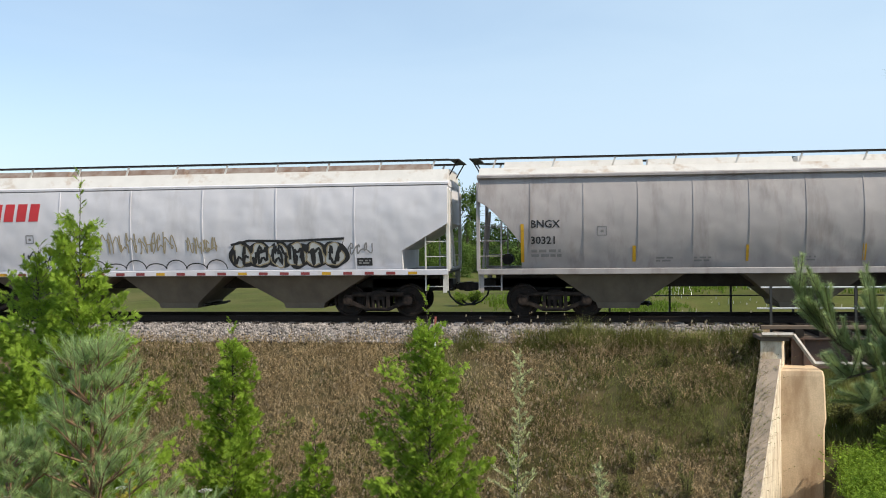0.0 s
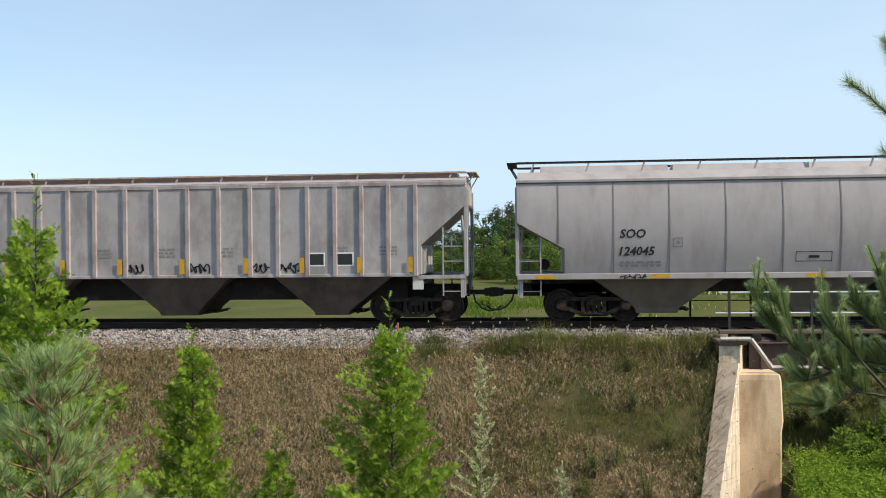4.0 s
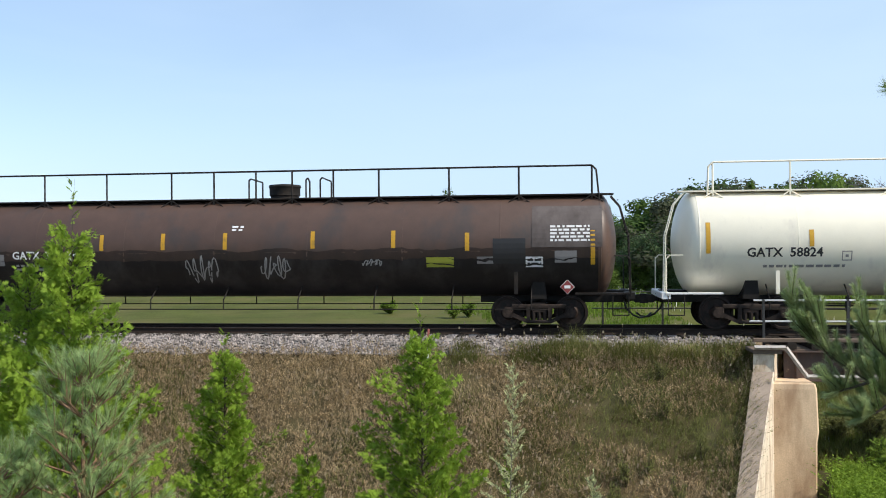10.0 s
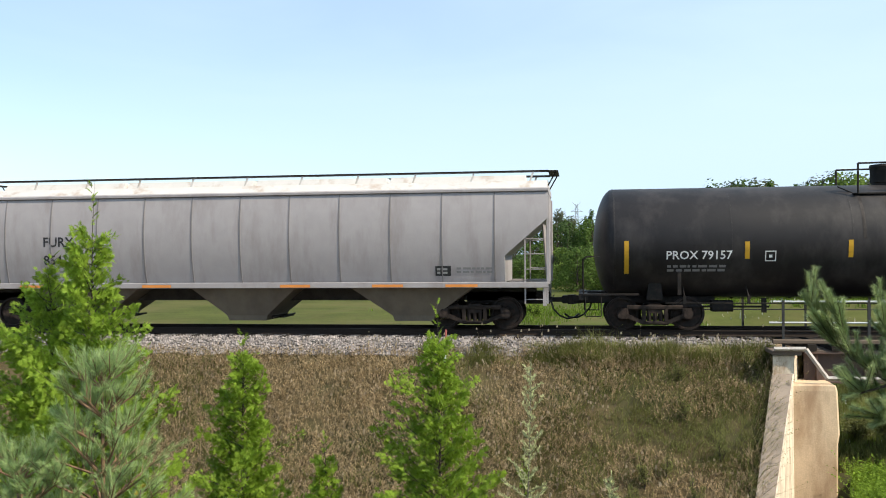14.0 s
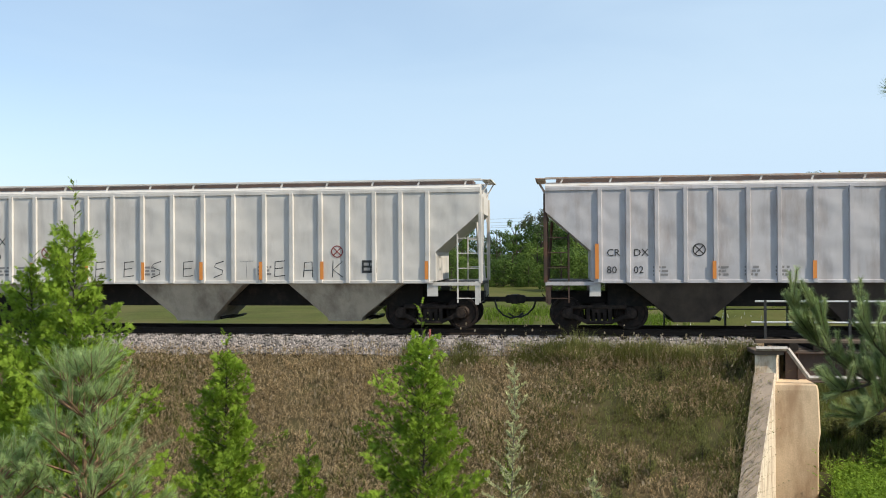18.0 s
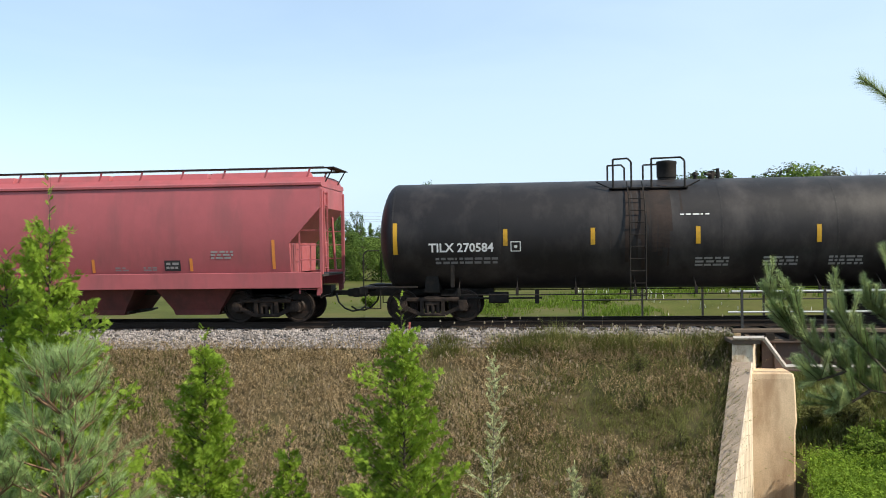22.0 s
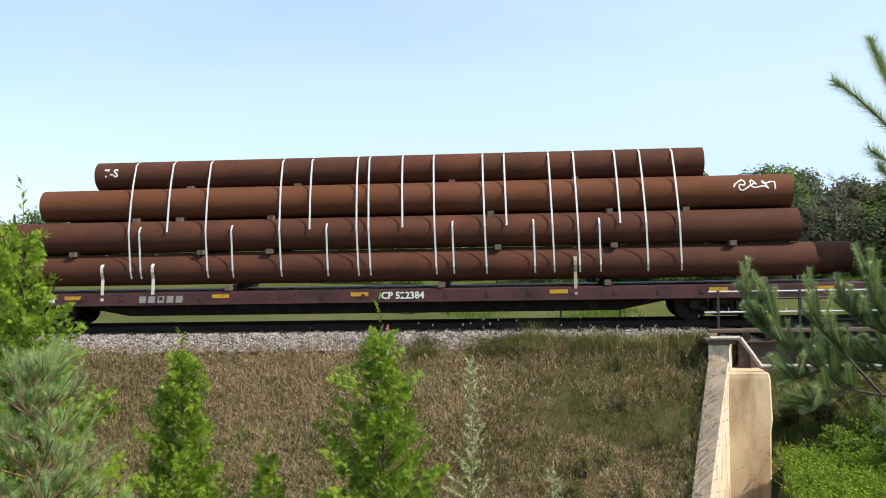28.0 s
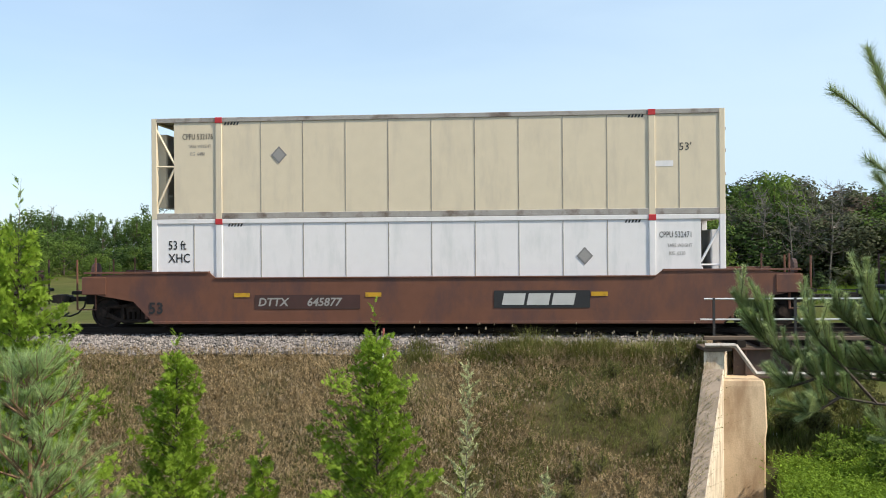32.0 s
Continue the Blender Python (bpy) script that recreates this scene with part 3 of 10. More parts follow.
def bridge():
    """Steel deck span on concrete abutments, with pipe railings on both sides."""
    ab = thing("bridge_abutment", "weathered tan concrete abutment with a sloping wing wall", "abutment", kind="structure")
    # stepped top block under the cap, wing falling towards the viewer, and the breast wall beyond
    wing = Geo()
    x0, x1 = 4.92, 5.44
    line = [(23.42, -0.42), (23.40, -0.86), (17.6, -4.5)]
    ring = lambda x, dx: [(x + dx * (24.0 - y) / 6, y, z) for y, z in [(25.2, -0.42)] + line + [(17.6, -5.3), (25.2, -5.3)]]
    wing.loft([ring(x0, -1.82), ring(x1, -2.0)])
    part("wing_wall", wing, "concrete_pale", ab, "pale streaked concrete wing wall")
    edge = Geo()
    ring = lambda x, dx: [(x + dx * (24.0 - y) / 6, y - 0.004, z + 0.006) for y, z in line[1:]] + [(x + dx * (24.0 - y) / 6, y + 0.1, z - 0.15) for y, z in line[:0:-1]]
    edge.loft([ring(x0 - 0.02, -1.82), ring(x1 - 0.03, -2.0)])
    part("sloping_coping", edge, "concrete_dark", ab, "gray lichen-stained sloping coping")
    pier = Geo()
    pier.loft([[(5.12, y, z), (x - 0.05, y, z), (x, y + 0.06, z), (x, 29.2, z), (5.12, 29.2, z)] for y, z, x in ((23.22, -5.6, 6.20), (23.22, -3.6, 6.21), (23.22, -2.55, 6.22), (23.215, -2.30, 6.26), (23.22, -1.25, 6.22), (23.235, -1.13, 6.19), (23.29, -1.09, 6.13))])
    part("bearing_block", pier, "concrete", ab, "sunlit tan concrete bearing block")
    part("breast_wall", Geo().box(XA - 0.4, XA - 0.06, 25.3, 29.2, -5.3, -0.3), "concrete", ab)
    cap = Geo().box(4.72, 5.42, 23.35, 24.3, -0.40, -0.30, 0.02)
    part("cap_plank", cap, "timber", ab, "gray weathered plank cap")
    far = thing("bridge_abutment", "weathered tan concrete abutment at the far end of the span", "abutment", kind="structure")
    part("breast_wall", Geo().box(XB - 0.6, XB + 0.3, 22.6, 29.2, -5.6, -1.15), "concrete", far)
    part("wing_wall", Geo().loft([[(x, y, z) for y, z in [(25.2, -0.42)] + line + [(17.6, -5.3), (25.2, -5.3)]] for x in (XB + 0.3, XB + 0.75)]), "concrete_pale", far)
    sp = thing("railway_bridge", "rusty steel girder span carrying the track", "bridge", kind="structure")
    for y in (24.05, 25.7, 27.6, 29.1):
        g = Geo().box(5.62, XB - 0.1, y - 0.012, y + 0.012, -1.12, -0.42)
        g.box(5.62, XB - 0.1, y - 0.16, y + 0.16, -1.15, -1.12).box(5.62, XB - 0.1, y - 0.16, y + 0.16, -0.42, -0.39)
        for i in range(12):
            g.box(5.9 + i * 1.15, 5.93 + i * 1.15, y - 0.13, y + 0.13, -1.12, -0.42)
        part("girder", g, "girder", sp)
    part("deck_plank", Geo().box(5.45, XB, 24.0, 29.3, -0.385, -0.355), "timber", sp)
    g = Geo()
    for i in range(24):
        g.box(5.7 + i * 0.58, 5.92 + i * 0.58, 23.95, 29.35, -0.35, -0.19, 0.015)
    part("bridge_ties", g, "tie", sp)["kind"] = "stuff"
    part("guard_timber", Geo().box(4.9, XB, 24.1, 24.28, -0.19, -0.09, 0.015), "timber", sp)
    # service conduit stepping down beside the cap
    g = Geo().path([(4.75, 23.3, -0.24), (5.5, 23.3, -0.24), (6.0, 23.3, -0.95), (12, 23.3, -0.98)], 0.055, 4)
    part("conduit", g, "galv_dull", sp, "dull gray stepped conduit")
    for name, y, xs, mat, tops, label in (("bridge_railing", 24.35, (5.2, 7.28, 9.36, 11.44, 13.52, 15.6, 17.7), "galv", (0.87, 0.33), "galvanised two-pipe bridge railing"),
                                           ("field_side_railing", 29.4, tuple(1.33 + 1.87 * i for i in range(10)), "iron", (0.88, 0.36), "dark iron railing on the field side")):
        r = thing(name, label, "railing", kind="structure")
        for z in tops:
            part("pipe_rail", Geo().rod((xs[0] - 0.25 - 0.1 * (z < 0.5), y, z), (xs[-1] + 0.3, y, z), 0.024 if mat == "galv" else 0.02, 8), mat, r)
        for x in xs:
            part("post", Geo().box(x - 0.03, x + 0.03, y - 0.03, y + 0.03, -0.36 if x > 5 or mat == "galv" else -0.8, tops[0] + 0.03), "iron", r, "dark steel post" if mat == "galv" else "")
    # the red-topped marker stake on the bank
    st = thing("marker_stake", "slim faded red and white wooden marker stake", "stake", at=pose(-3.52, 23.9, ground_z(-3.5, 23.9), 0, 2, 0))
    part("shaft", Geo().box(-0.022, 0.022, -0.022, 0.022, -0.15, 0.62, 0.004), "white_mark", st, "pale lower shaft")
    part("painted_top", Geo().box(-0.023, 0.023, -0.023, 0.023, 0.62, 1.05, 0.004), "stake", st, "faded red painted top")


ground()
ballast()
track()
bridge()


# ---- railway cars: x along the car (its right end leads), y across (the viewer's side is negative), z up from the rail head ----
CARS = []      # (car, offset along the train, wheelsets)
LOADS = []     # things that ride on cars: (thing, x, y, z, turn)
COUPLED = {}   # reach and end parts of each car's two couplers
WHEEL_R = 0.4572
SHARED = {}


def shared(key, build):
    if key not in SHARED:
        SHARED[key] = build()
    return SHARED[key]


def truck_meshes():
    side = Geo()
    # cast side frame with two windows, and pedestals at the ends
    for s in (-1,):
        y0, y1 = -0.09, 0.09
        side.box(-0.98, -0.72, y0, y1, 0.32, 0.62, 0.03).box(0.72, 0.98, y0, y1, 0.32, 0.62, 0.03)
        side.box(-0.75, 0.75, y0, y1, 0.58, 0.70, 0.03)
        side.box(-0.34, 0.34, y0, y1, 0.16, 0.26, 0.03)
        for m in (-1, 1):
            side.loft([[(m * 0.78, y0, 0.36), (m * 0.78, y1, 0.36), (m * 0.78, y1, 0.48), (m * 0.78, y0, 0.48)],
                       [(m * 0.34, y0, 0.17), (m * 0.34, y1, 0.17), (m * 0.34, y1, 0.28), (m * 0.34, y0, 0.28)]])
            side.box(m * 0.30 - 0.05, m * 0.30 + 0.05, y0, y1, 0.24, 0.62)
    springs = Geo().rod((0, 0, 0.26), (0, 0, 0.50), 0.065, 8)
    box = Geo().rod((0, -0.13, 0), (0, 0.02, 0), 0.13, 10)
    bolster = Geo().box(-0.2, 0.2, -1.05, 1.05, 0.48, 0.74, 0.03)
    wheel = Geo()
    for m in (-1, 1):
        c = 0.755
        prof = [(-0.07, 0.10), (-0.07, 0.16), (-0.02, 0.20), (-0.02, 0.38), (-0.065, 0.40), (-0.065, WHEEL_R), (0.05, WHEEL_R), (0.05, WHEEL_R + 0.025), (0.075, WHEEL_R + 0.02),
                (0.075, 0.39), (0.02, 0.36), (0.02, 0.2), (0.07, 0.16), (0.07, 0.1)]
        prof = [(m * (c - p), r) for p, r in prof] if m > 0 else [(-(c - p), r) for p, r in prof]
        wheel.lathe(prof, 28, "y", False)
    wheel.rod((0, -1.02, 0), (0, 1.02, 0), 0.085, 10)
    for k in range(3):
        a = 2.1 * k
        wheel.rod((0.09 * math.cos(a), -1.035, 0.09 * math.sin(a)), (0.09 * math.cos(a), -1.0, 0.09 * math.sin(a)), 0.02, 6)
    return {"side_frame": side.mesh("side_frame", "truck"), "spring": springs.mesh("spring", "truck"), "axle_box": box.mesh("axle_box", "truck", True),
            "bolster": bolster.mesh("bolster", "truck"), "wheelset": wheel.mesh("wheelset", "wheel", True)}


def trucks(car, half, base=1.78):
    """Two trucks at +-half; returns their wheelsets with the place of each."""
    tm = shared("truck", truck_meshes)
    out = []
    for x in (-half, half):
        tk = part("truck", tm["bolster"], None, car, at=pose(x, 0, 0))
        for y in (-0.99, 0.99):
            part("side_frame", tm["side_frame"], None, tk, at=pose(0, y, 0))
            for i in (-0.16, 0.0, 0.16):
                part("spring", tm["spring"], None, tk, at=pose(i, y, 0))
            for m in (-1, 1):
                part("axle_box", tm["axle_box"], None, tk, at=pose(m * base / 2, y, WHEEL_R, 0, 0, 0 if y < 0 else 180))
        for m in (-1, 1):
            w = part("wheelset", tm["wheelset"], None, tk, at=pose(m * base / 2, 0, WHEEL_R))
            out.append((w, m * base / 2, x))
    return out


def coupler_parts(car, half, shank=0.85):
    """Couplers with knuckle, draft stub, hanging air hose and uncoupling lever at both ends."""
    def knuckle():
        g = Geo().box(-1.2, 0.1, -0.07, 0.07, 0.74, 0.88, 0.02)
        g.box(0.05, 0.30, -0.15, 0.15, 0.70, 0.93, 0.04)
        g.box(0.22, 0.42, -0.16, 0.02, 0.68, 0.95, 0.03)
        return g.mesh("coupler", "steel_dark")

    def hose():
        pts = [(-0.25, -0.32, 0.80), (-0.18, -0.34, 0.55), (0.0, -0.30, 0.36), (0.2, -0.2, 0.27), (0.42, -0.06, 0.30), (0.55, 0.0, 0.40)]
        return Geo().path(pts, 0.028, 6).mesh("air_hose", "hose", True)

    def lever():
        return Geo().path([(-0.1, -1.3, 0.86), (-0.1, -1.2, 0.72), (-0.02, -1.15, 0.78), (0.02, -0.4, 0.80), (0.12, -0.15, 0.95)], 0.014, 5).mesh("uncoupling_lever", "steel_dark")
    for m, turn in ((1, 0), (-1, 180)):
        at = pose(m * (half + shank - 0.42), 0, 0, 0, 0, turn)
        COUPLED[car.name, m] = (half + shank, [part("coupler", shared("coupler", knuckle), None, car, at=at),
                                               part("air_hose", shared("hose", hose), None, car, at=at)])
        part("uncoupling_lever", shared("lever", lever), None, car, at=pose(m * half, 0, 0, 0, 0, turn))


def ladder(car, x, y, z0, z1, mat, across="x", wide=0.42, step=0.36, name="ladder"):
    g = Geo()
    if across == "x":
        for dx in (-wide / 2, wide / 2):
            g.box(x + dx - 0.02, x + dx + 0.02, y - 0.02, y + 0.02, z0, z1)
        z = z0 + 0.12
        while z < z1:
            g.rod((x - wide / 2, y, z), (x + wide / 2, y, z), 0.014, 5)
            z += step
    else:
        for dy in (-wide / 2, wide / 2):
            g.box(x - 0.02, x + 0.02, y + dy - 0.02, y + dy + 0.02, z0, z1)
        z = z0 + 0.12
        while z < z1:
            g.rod((x, y - wide / 2, z), (x, y + wide / 2, z), 0.014, 5)
            z += step
    return part(name, g, mat, car)


# ---- markings that lie on a car's side: mesh in (x, z), bent on to the side's curve ----
def on_side(name, verts, faces, mat, car, side, lift=0.008):
    me = bpy.data.meshes.new(name)
    me.from_pydata([(x, -side(z) - lift, z) for x, z in verts], [], faces)
    me.materials.append(M[mat])
    return part(name, me, None, car)


def stripe(car, side, x0, x1, z0, z1, mat="yellow", name="reflector", lift=0.008, slant=0.0):
    n = max(1, int((z1 - z0) / 0.12))
    v, f = [], []
    for i in range(n + 1):
        z = z0 + (z1 - z0) * i / n
        s = slant * (z - z0)
        v += [(x0 + s, z), (x1 + s, z)]
    f = [(2 * i, 2 * i + 1, 2 * i + 3, 2 * i + 2) for i in range(n)]
    return on_side(name, v, f, mat, car, side, lift)


def lettering(car, side, text, x, z, size, mat="black_mark", align="LEFT", bold=0.0, squeeze=1.0, lift=0.008, name="letter", shear=0.0):
    """Text in the built-in font, its baseline at z."""
    cu = bpy.data.curves.new(name, "FONT")
    cu.body, cu.size, cu.align_x, cu.offset, cu.resolution_u, cu.shear = text, size, align, bold, 2, shear
    ob = bpy.data.objects.new("letters", cu)
    me = bpy.data.meshes.new_from_object(ob)
    bpy.data.objects.remove(ob)
    co = [(x + p.co.x * squeeze, z + p.co.y) for p in me.vertices]
    polys = [tuple(p.vertices) for p in me.polygons]
    bpy.data.meshes.remove(me)
    # each character is a part of its own
    root = list(range(len(co)))

    def find(i):
        while root[i] != i:
            root[i] = root[root[i]]
            i = root[i]
        return i
    for p in polys:
        for i in p[1:]:
            root[find(i)] = find(p[0])
    glyphs = {}
    for p in polys:
        glyphs.setdefault(find(p[0]), []).append(p)
    for ps in glyphs.values():
        ids = sorted({i for p in ps for i in p})
        back = {i: k for k, i in enumerate(ids)}
        on_side(name, [co[i] for i in ids], [tuple(back[i] for i in p) for p in ps], mat, car, side, lift)


def bars(car, side, x0, x1, z0, z1, rows, mat="gray_mark", seed=1, name="small_print"):
    """Writing too small to read: rows of plain bars."""
    r = random.Random(seed)
    v, f = [], []
    h = (z1 - z0) / (rows * 1.7)
    for i in range(rows):
        zb = z1 - (i + 1) * h * 1.7 + h * 0.35
        x = x0
        while x < x1 - 0.03:
            w = min(r.uniform(0.06, 0.24), x1 - x)
            k = len(v)
            v += [(x, zb), (x + w, zb), (x + w, zb + h), (x, zb + h)]
            f.append((k, k + 1, k + 2, k + 3))
            x += w + r.uniform(0.03, 0.07)
    return on_side(name, v, f, mat, car, side)


def logo(car, side, x0, x1, z0, z1, mat, count, slant=0.0, gap=0.18, name="logo_block"):
    """A brand mark as plain blocks in its colour."""
    w = (x1 - x0) / count
    n = max(1, int((z1 - z0) / 0.2))
    for i in range(count):
        a, b = x0 + i * w, x0 + (i + 1 - gap) * w
        v = []
        for j in range(n + 1):
            z = z0 + (z1 - z0) * j / n
            s = slant * (z - z0)
            v += [(a + s, z), (b + s, z)]
        on_side(name, v, [(2 * j, 2 * j + 1, 2 * j + 3, 2 * j + 2) for j in range(n)], mat, car, side, 0.01)


def frame_mark(car, side, x, z, w, h, mat="gray_mark", t=0.025, name="stencil_box"):
    v, f = [], []
    for a, b, c, d in ((x, x + w, z, z + t), (x, x + w, z + h - t, z + h), (x, x + t, z + t, z + h - t), (x + w - t, x + w, z + t, z + h - t),
                       (x + w * 0.35, x + w * 0.65, z + h * 0.35, z + h * 0.62)):
        k = len(v)
        v += [(a, c), (b, c), (b, d), (a, d)]
        f.append((k, k + 1, k + 2, k + 3))
    return on_side(name, v, f, mat, car, side)


def plate(car, side, x, z, w, h, mat="black_mark", name="stencil_panel", inner="faint_mark"):
    stripe(car, side, x, x + w, z, z + h, mat, name)
    if inner:
        bars(car, lambda q: side(q) + 0.003, x + 0.05, x + w - 0.05, z + 0.04, z + h - 0.04, 2, inner, int(abs(x) * 97) + 3)


def scrawl(car, side, x0, x1, z0, z1, mat="black_mark", loops=6, seed=1, width=0.035, name="graffiti_tag", lift=0.012):
    """A sprayed line that loops along."""
    r = random.Random(seed)
    pts = []
    n = loops * 14
    ph = [r.uniform(0, 6.28) for _ in range(6)]
    k = [r.uniform(0.7, 1.3) for _ in range(6)]
    for i in range(n + 1):
        u = i / n
        a = u * loops * 2 * math.pi
        x = x0 + (x1 - x0) * u + 0.42 * (x1 - x0) / loops * math.sin(a * k[0] + ph[0])
        z = (z0 + z1) / 2 + (z1 - z0) / 2 * (0.62 * math.sin(a * k[1] + ph[1]) + 0.38 * math.sin(2.3 * a * k[2] + ph[2]))
        pts.append((min(max(x, x0), x1), min(max(z, z0), z1)))
    return line_on_side(car, side, pts, width, mat, name, lift)


def line_on_side(car, side, pts, width, mat, name="graffiti_line", lift=0.012, closed=False):
    v, f = [], []
    if closed:
        pts = pts + [pts[0]]
    for i, (x, z) in enumerate(pts):
        a, b = pts[max(i - 1, 0)], pts[min(i + 1, len(pts) - 1)]
        if closed and i in (0, len(pts) - 1):
            a, b = pts[-2], pts[1]
        d = math.hypot(b[0] - a[0], b[1] - a[1]) or 1
        nx, nz = -(b[1] - a[1]) / d * width / 2, (b[0] - a[0]) / d * width / 2
        v += [(x + nx, z + nz), (x - nx, z - nz)]
        if i:
            k = len(v) - 4
            f.append((k, k + 1, k + 3, k + 2))
    return on_side(name, v, f, mat, car, side, lift)


def blob_points(cx, cz, rx, rz, seed, lobes=5, rough=0.13, n=36):
    r = random.Random(seed)
    ph = [r.uniform(0, 6.28) for _ in range(4)]
    out = []
    for i in range(n):
        a = 2 * math.pi * i / n
        k = 1 + rough * math.sin(lobes * a + ph[0]) + 0.6 * rough * math.sin((lobes + 2) * a + ph[1])
        out.append((cx + rx * k * math.cos(a), cz + rz * k * math.sin(a)))
    return out


def blob(car, side, cx, cz, rx, rz, mat, seed, lobes=5, rough=0.13, outline=None, lift=0.010, width=0.04, name="graffiti_letter"):
    pts = blob_points(cx, cz, rx, rz, seed, lobes, rough)
    on_side(name, [(cx, cz)] + pts, [(0, i + 1, (i + 1) % len(pts) + 1) for i in range(len(pts))], mat, car, side, lift)
    if outline:
        line_on_side(car, side, pts, width, outline, "graffiti_outline", lift + 0.003, True)


def spikes(car, side, x0, x1, base, top, mat, seed, count=14, name="graffiti_flame", lift=0.009):
    r = random.Random(seed)
    for i in range(count):
        x = x0 + (x1 - x0) * (i + r.random() * 0.6) / count
        u = (x - x0) / (x1 - x0)
        h = (top - base) * (0.55 + 0.45 * math.sin(math.pi * u)) * r.uniform(0.75, 1.05)
        w = (x1 - x0) / count * r.uniform(0.7, 1.2)
        on_side(name, [(x - w / 2, base), (x + w / 2, base), (x + w * r.uniform(-0.8, 0.8), base + h)], [(0, 1, 2)], mat, car, side, lift + 0.0004 * i)


# ---- covered hoppers ----
def level_loft(levels):
    """levels: (z, half length at left, half length at right, half width)."""
    return [[(-a, -w, z), (b, -w, z), (b, w, z), (-a, w, z)] for z, a, b, w in levels]


def bays(car, centres, top, bottom, wide, mat, mouth=0.62):
    """Discharge hoppers under the floor, each with its outlet gate."""
    for c, hw in centres:
        g = Geo().loft([[(c - hw, -wide, top), (c + hw, -wide, top), (c + hw, wide, top), (c - hw, wide, top)],
                        [(c - mouth, -wide * 0.7, bottom + 0.16), (c + mouth, -wide * 0.7, bottom + 0.16), (c + mouth, wide * 0.7, bottom + 0.16), (c - mouth, wide * 0.7, bottom + 0.16)],
                        [(c - mouth + 0.06, -wide * 0.68, bottom), (c + mouth - 0.06, -wide * 0.68, bottom), (c + mouth - 0.06, wide * 0.68, bottom), (c - mouth + 0.06, wide * 0.68, bottom)]])
        b = part("discharge_bay", g, mat, car)
        gate = Geo().box(c - 0.52, c + 0.95, -0.5, 0.5, bottom + 0.05, bottom + 0.11).rod((c + 0.8, -1.05, bottom + 0.08), (c + 0.8, 1.05, bottom + 0.08), 0.03, 6)
        part("outlet_gate", gate, "steel_dark", b)


def hopper_ends(car, half, cut, sill, mat, top, boards=False):
    """End platforms, posts, ladders and brake gear."""
    mat = {"rib_pale": "end_rust", "white_hopper": "rib_light", "rib_rusty": "rib_worn"}.get(mat, mat)
    for m in (-1, 1):
        xe = m * half
        part("end_platform", Geo().box(min(xe, xe - m * 1.5), max(xe, xe - m * 1.5), -1.35, 1.35, sill - 0.12, sill - 0.06), "under", car)
        for y in (-1.42, 1.42):
            part("corner_post", Geo().box(xe - 0.05, xe + 0.05, y - 0.04, y + 0.04, sill - 0.05, top - 0.15, 0.01), mat, car)
            # the ladder's outer stile is the corner post
            ladder(car, xe - m * 0.33, y, sill - 0.6, sill + 1.32, mat, "x", 0.62, 0.42)
            part("grab_iron", Geo().path([(xe - m * 0.05, y, sill + 1.75), (xe - m * 0.05, y - 0.08 * (1 if y > 0 else -1), sill + 1.75), (xe - m * 0.05, y, sill + 2.15)], 0.014, 5), mat, car)
            if boards:
                part("tag_board", Geo().box(min(xe - m * 1.5, xe - m * 1.2), max(xe - m * 1.5, xe - m * 1.2), y - 0.02, y + 0.02, sill - 0.42, sill - 0.03), "roof_white", car)
            g = Geo().box(xe - m * 0.1 - 0.05, xe - m * 0.1 + 0.05, y - 0.02, y + 0.02, sill - 0.65, sill)
            part("sill_step", g, mat, car)
        ladder(car, xe + m * 0.03, -1.0, sill, top - 0.2, mat, "y", 0.42, 0.36, "end_ladder")
        part("draft_sill", Geo().box(min(xe, xe - m * 2.4), max(xe, xe - m * 2.4), -0.3, 0.3, 0.70, 1.05), "steel_dark", car)
        for y in (-0.55, 0.55):
            part("end_brace", Geo().rod((xe - m * 0.05, y, sill), (xe - m * 0.05 - m * cut * 0.1, y, top - 0.9), 0.04, 6), mat, car)


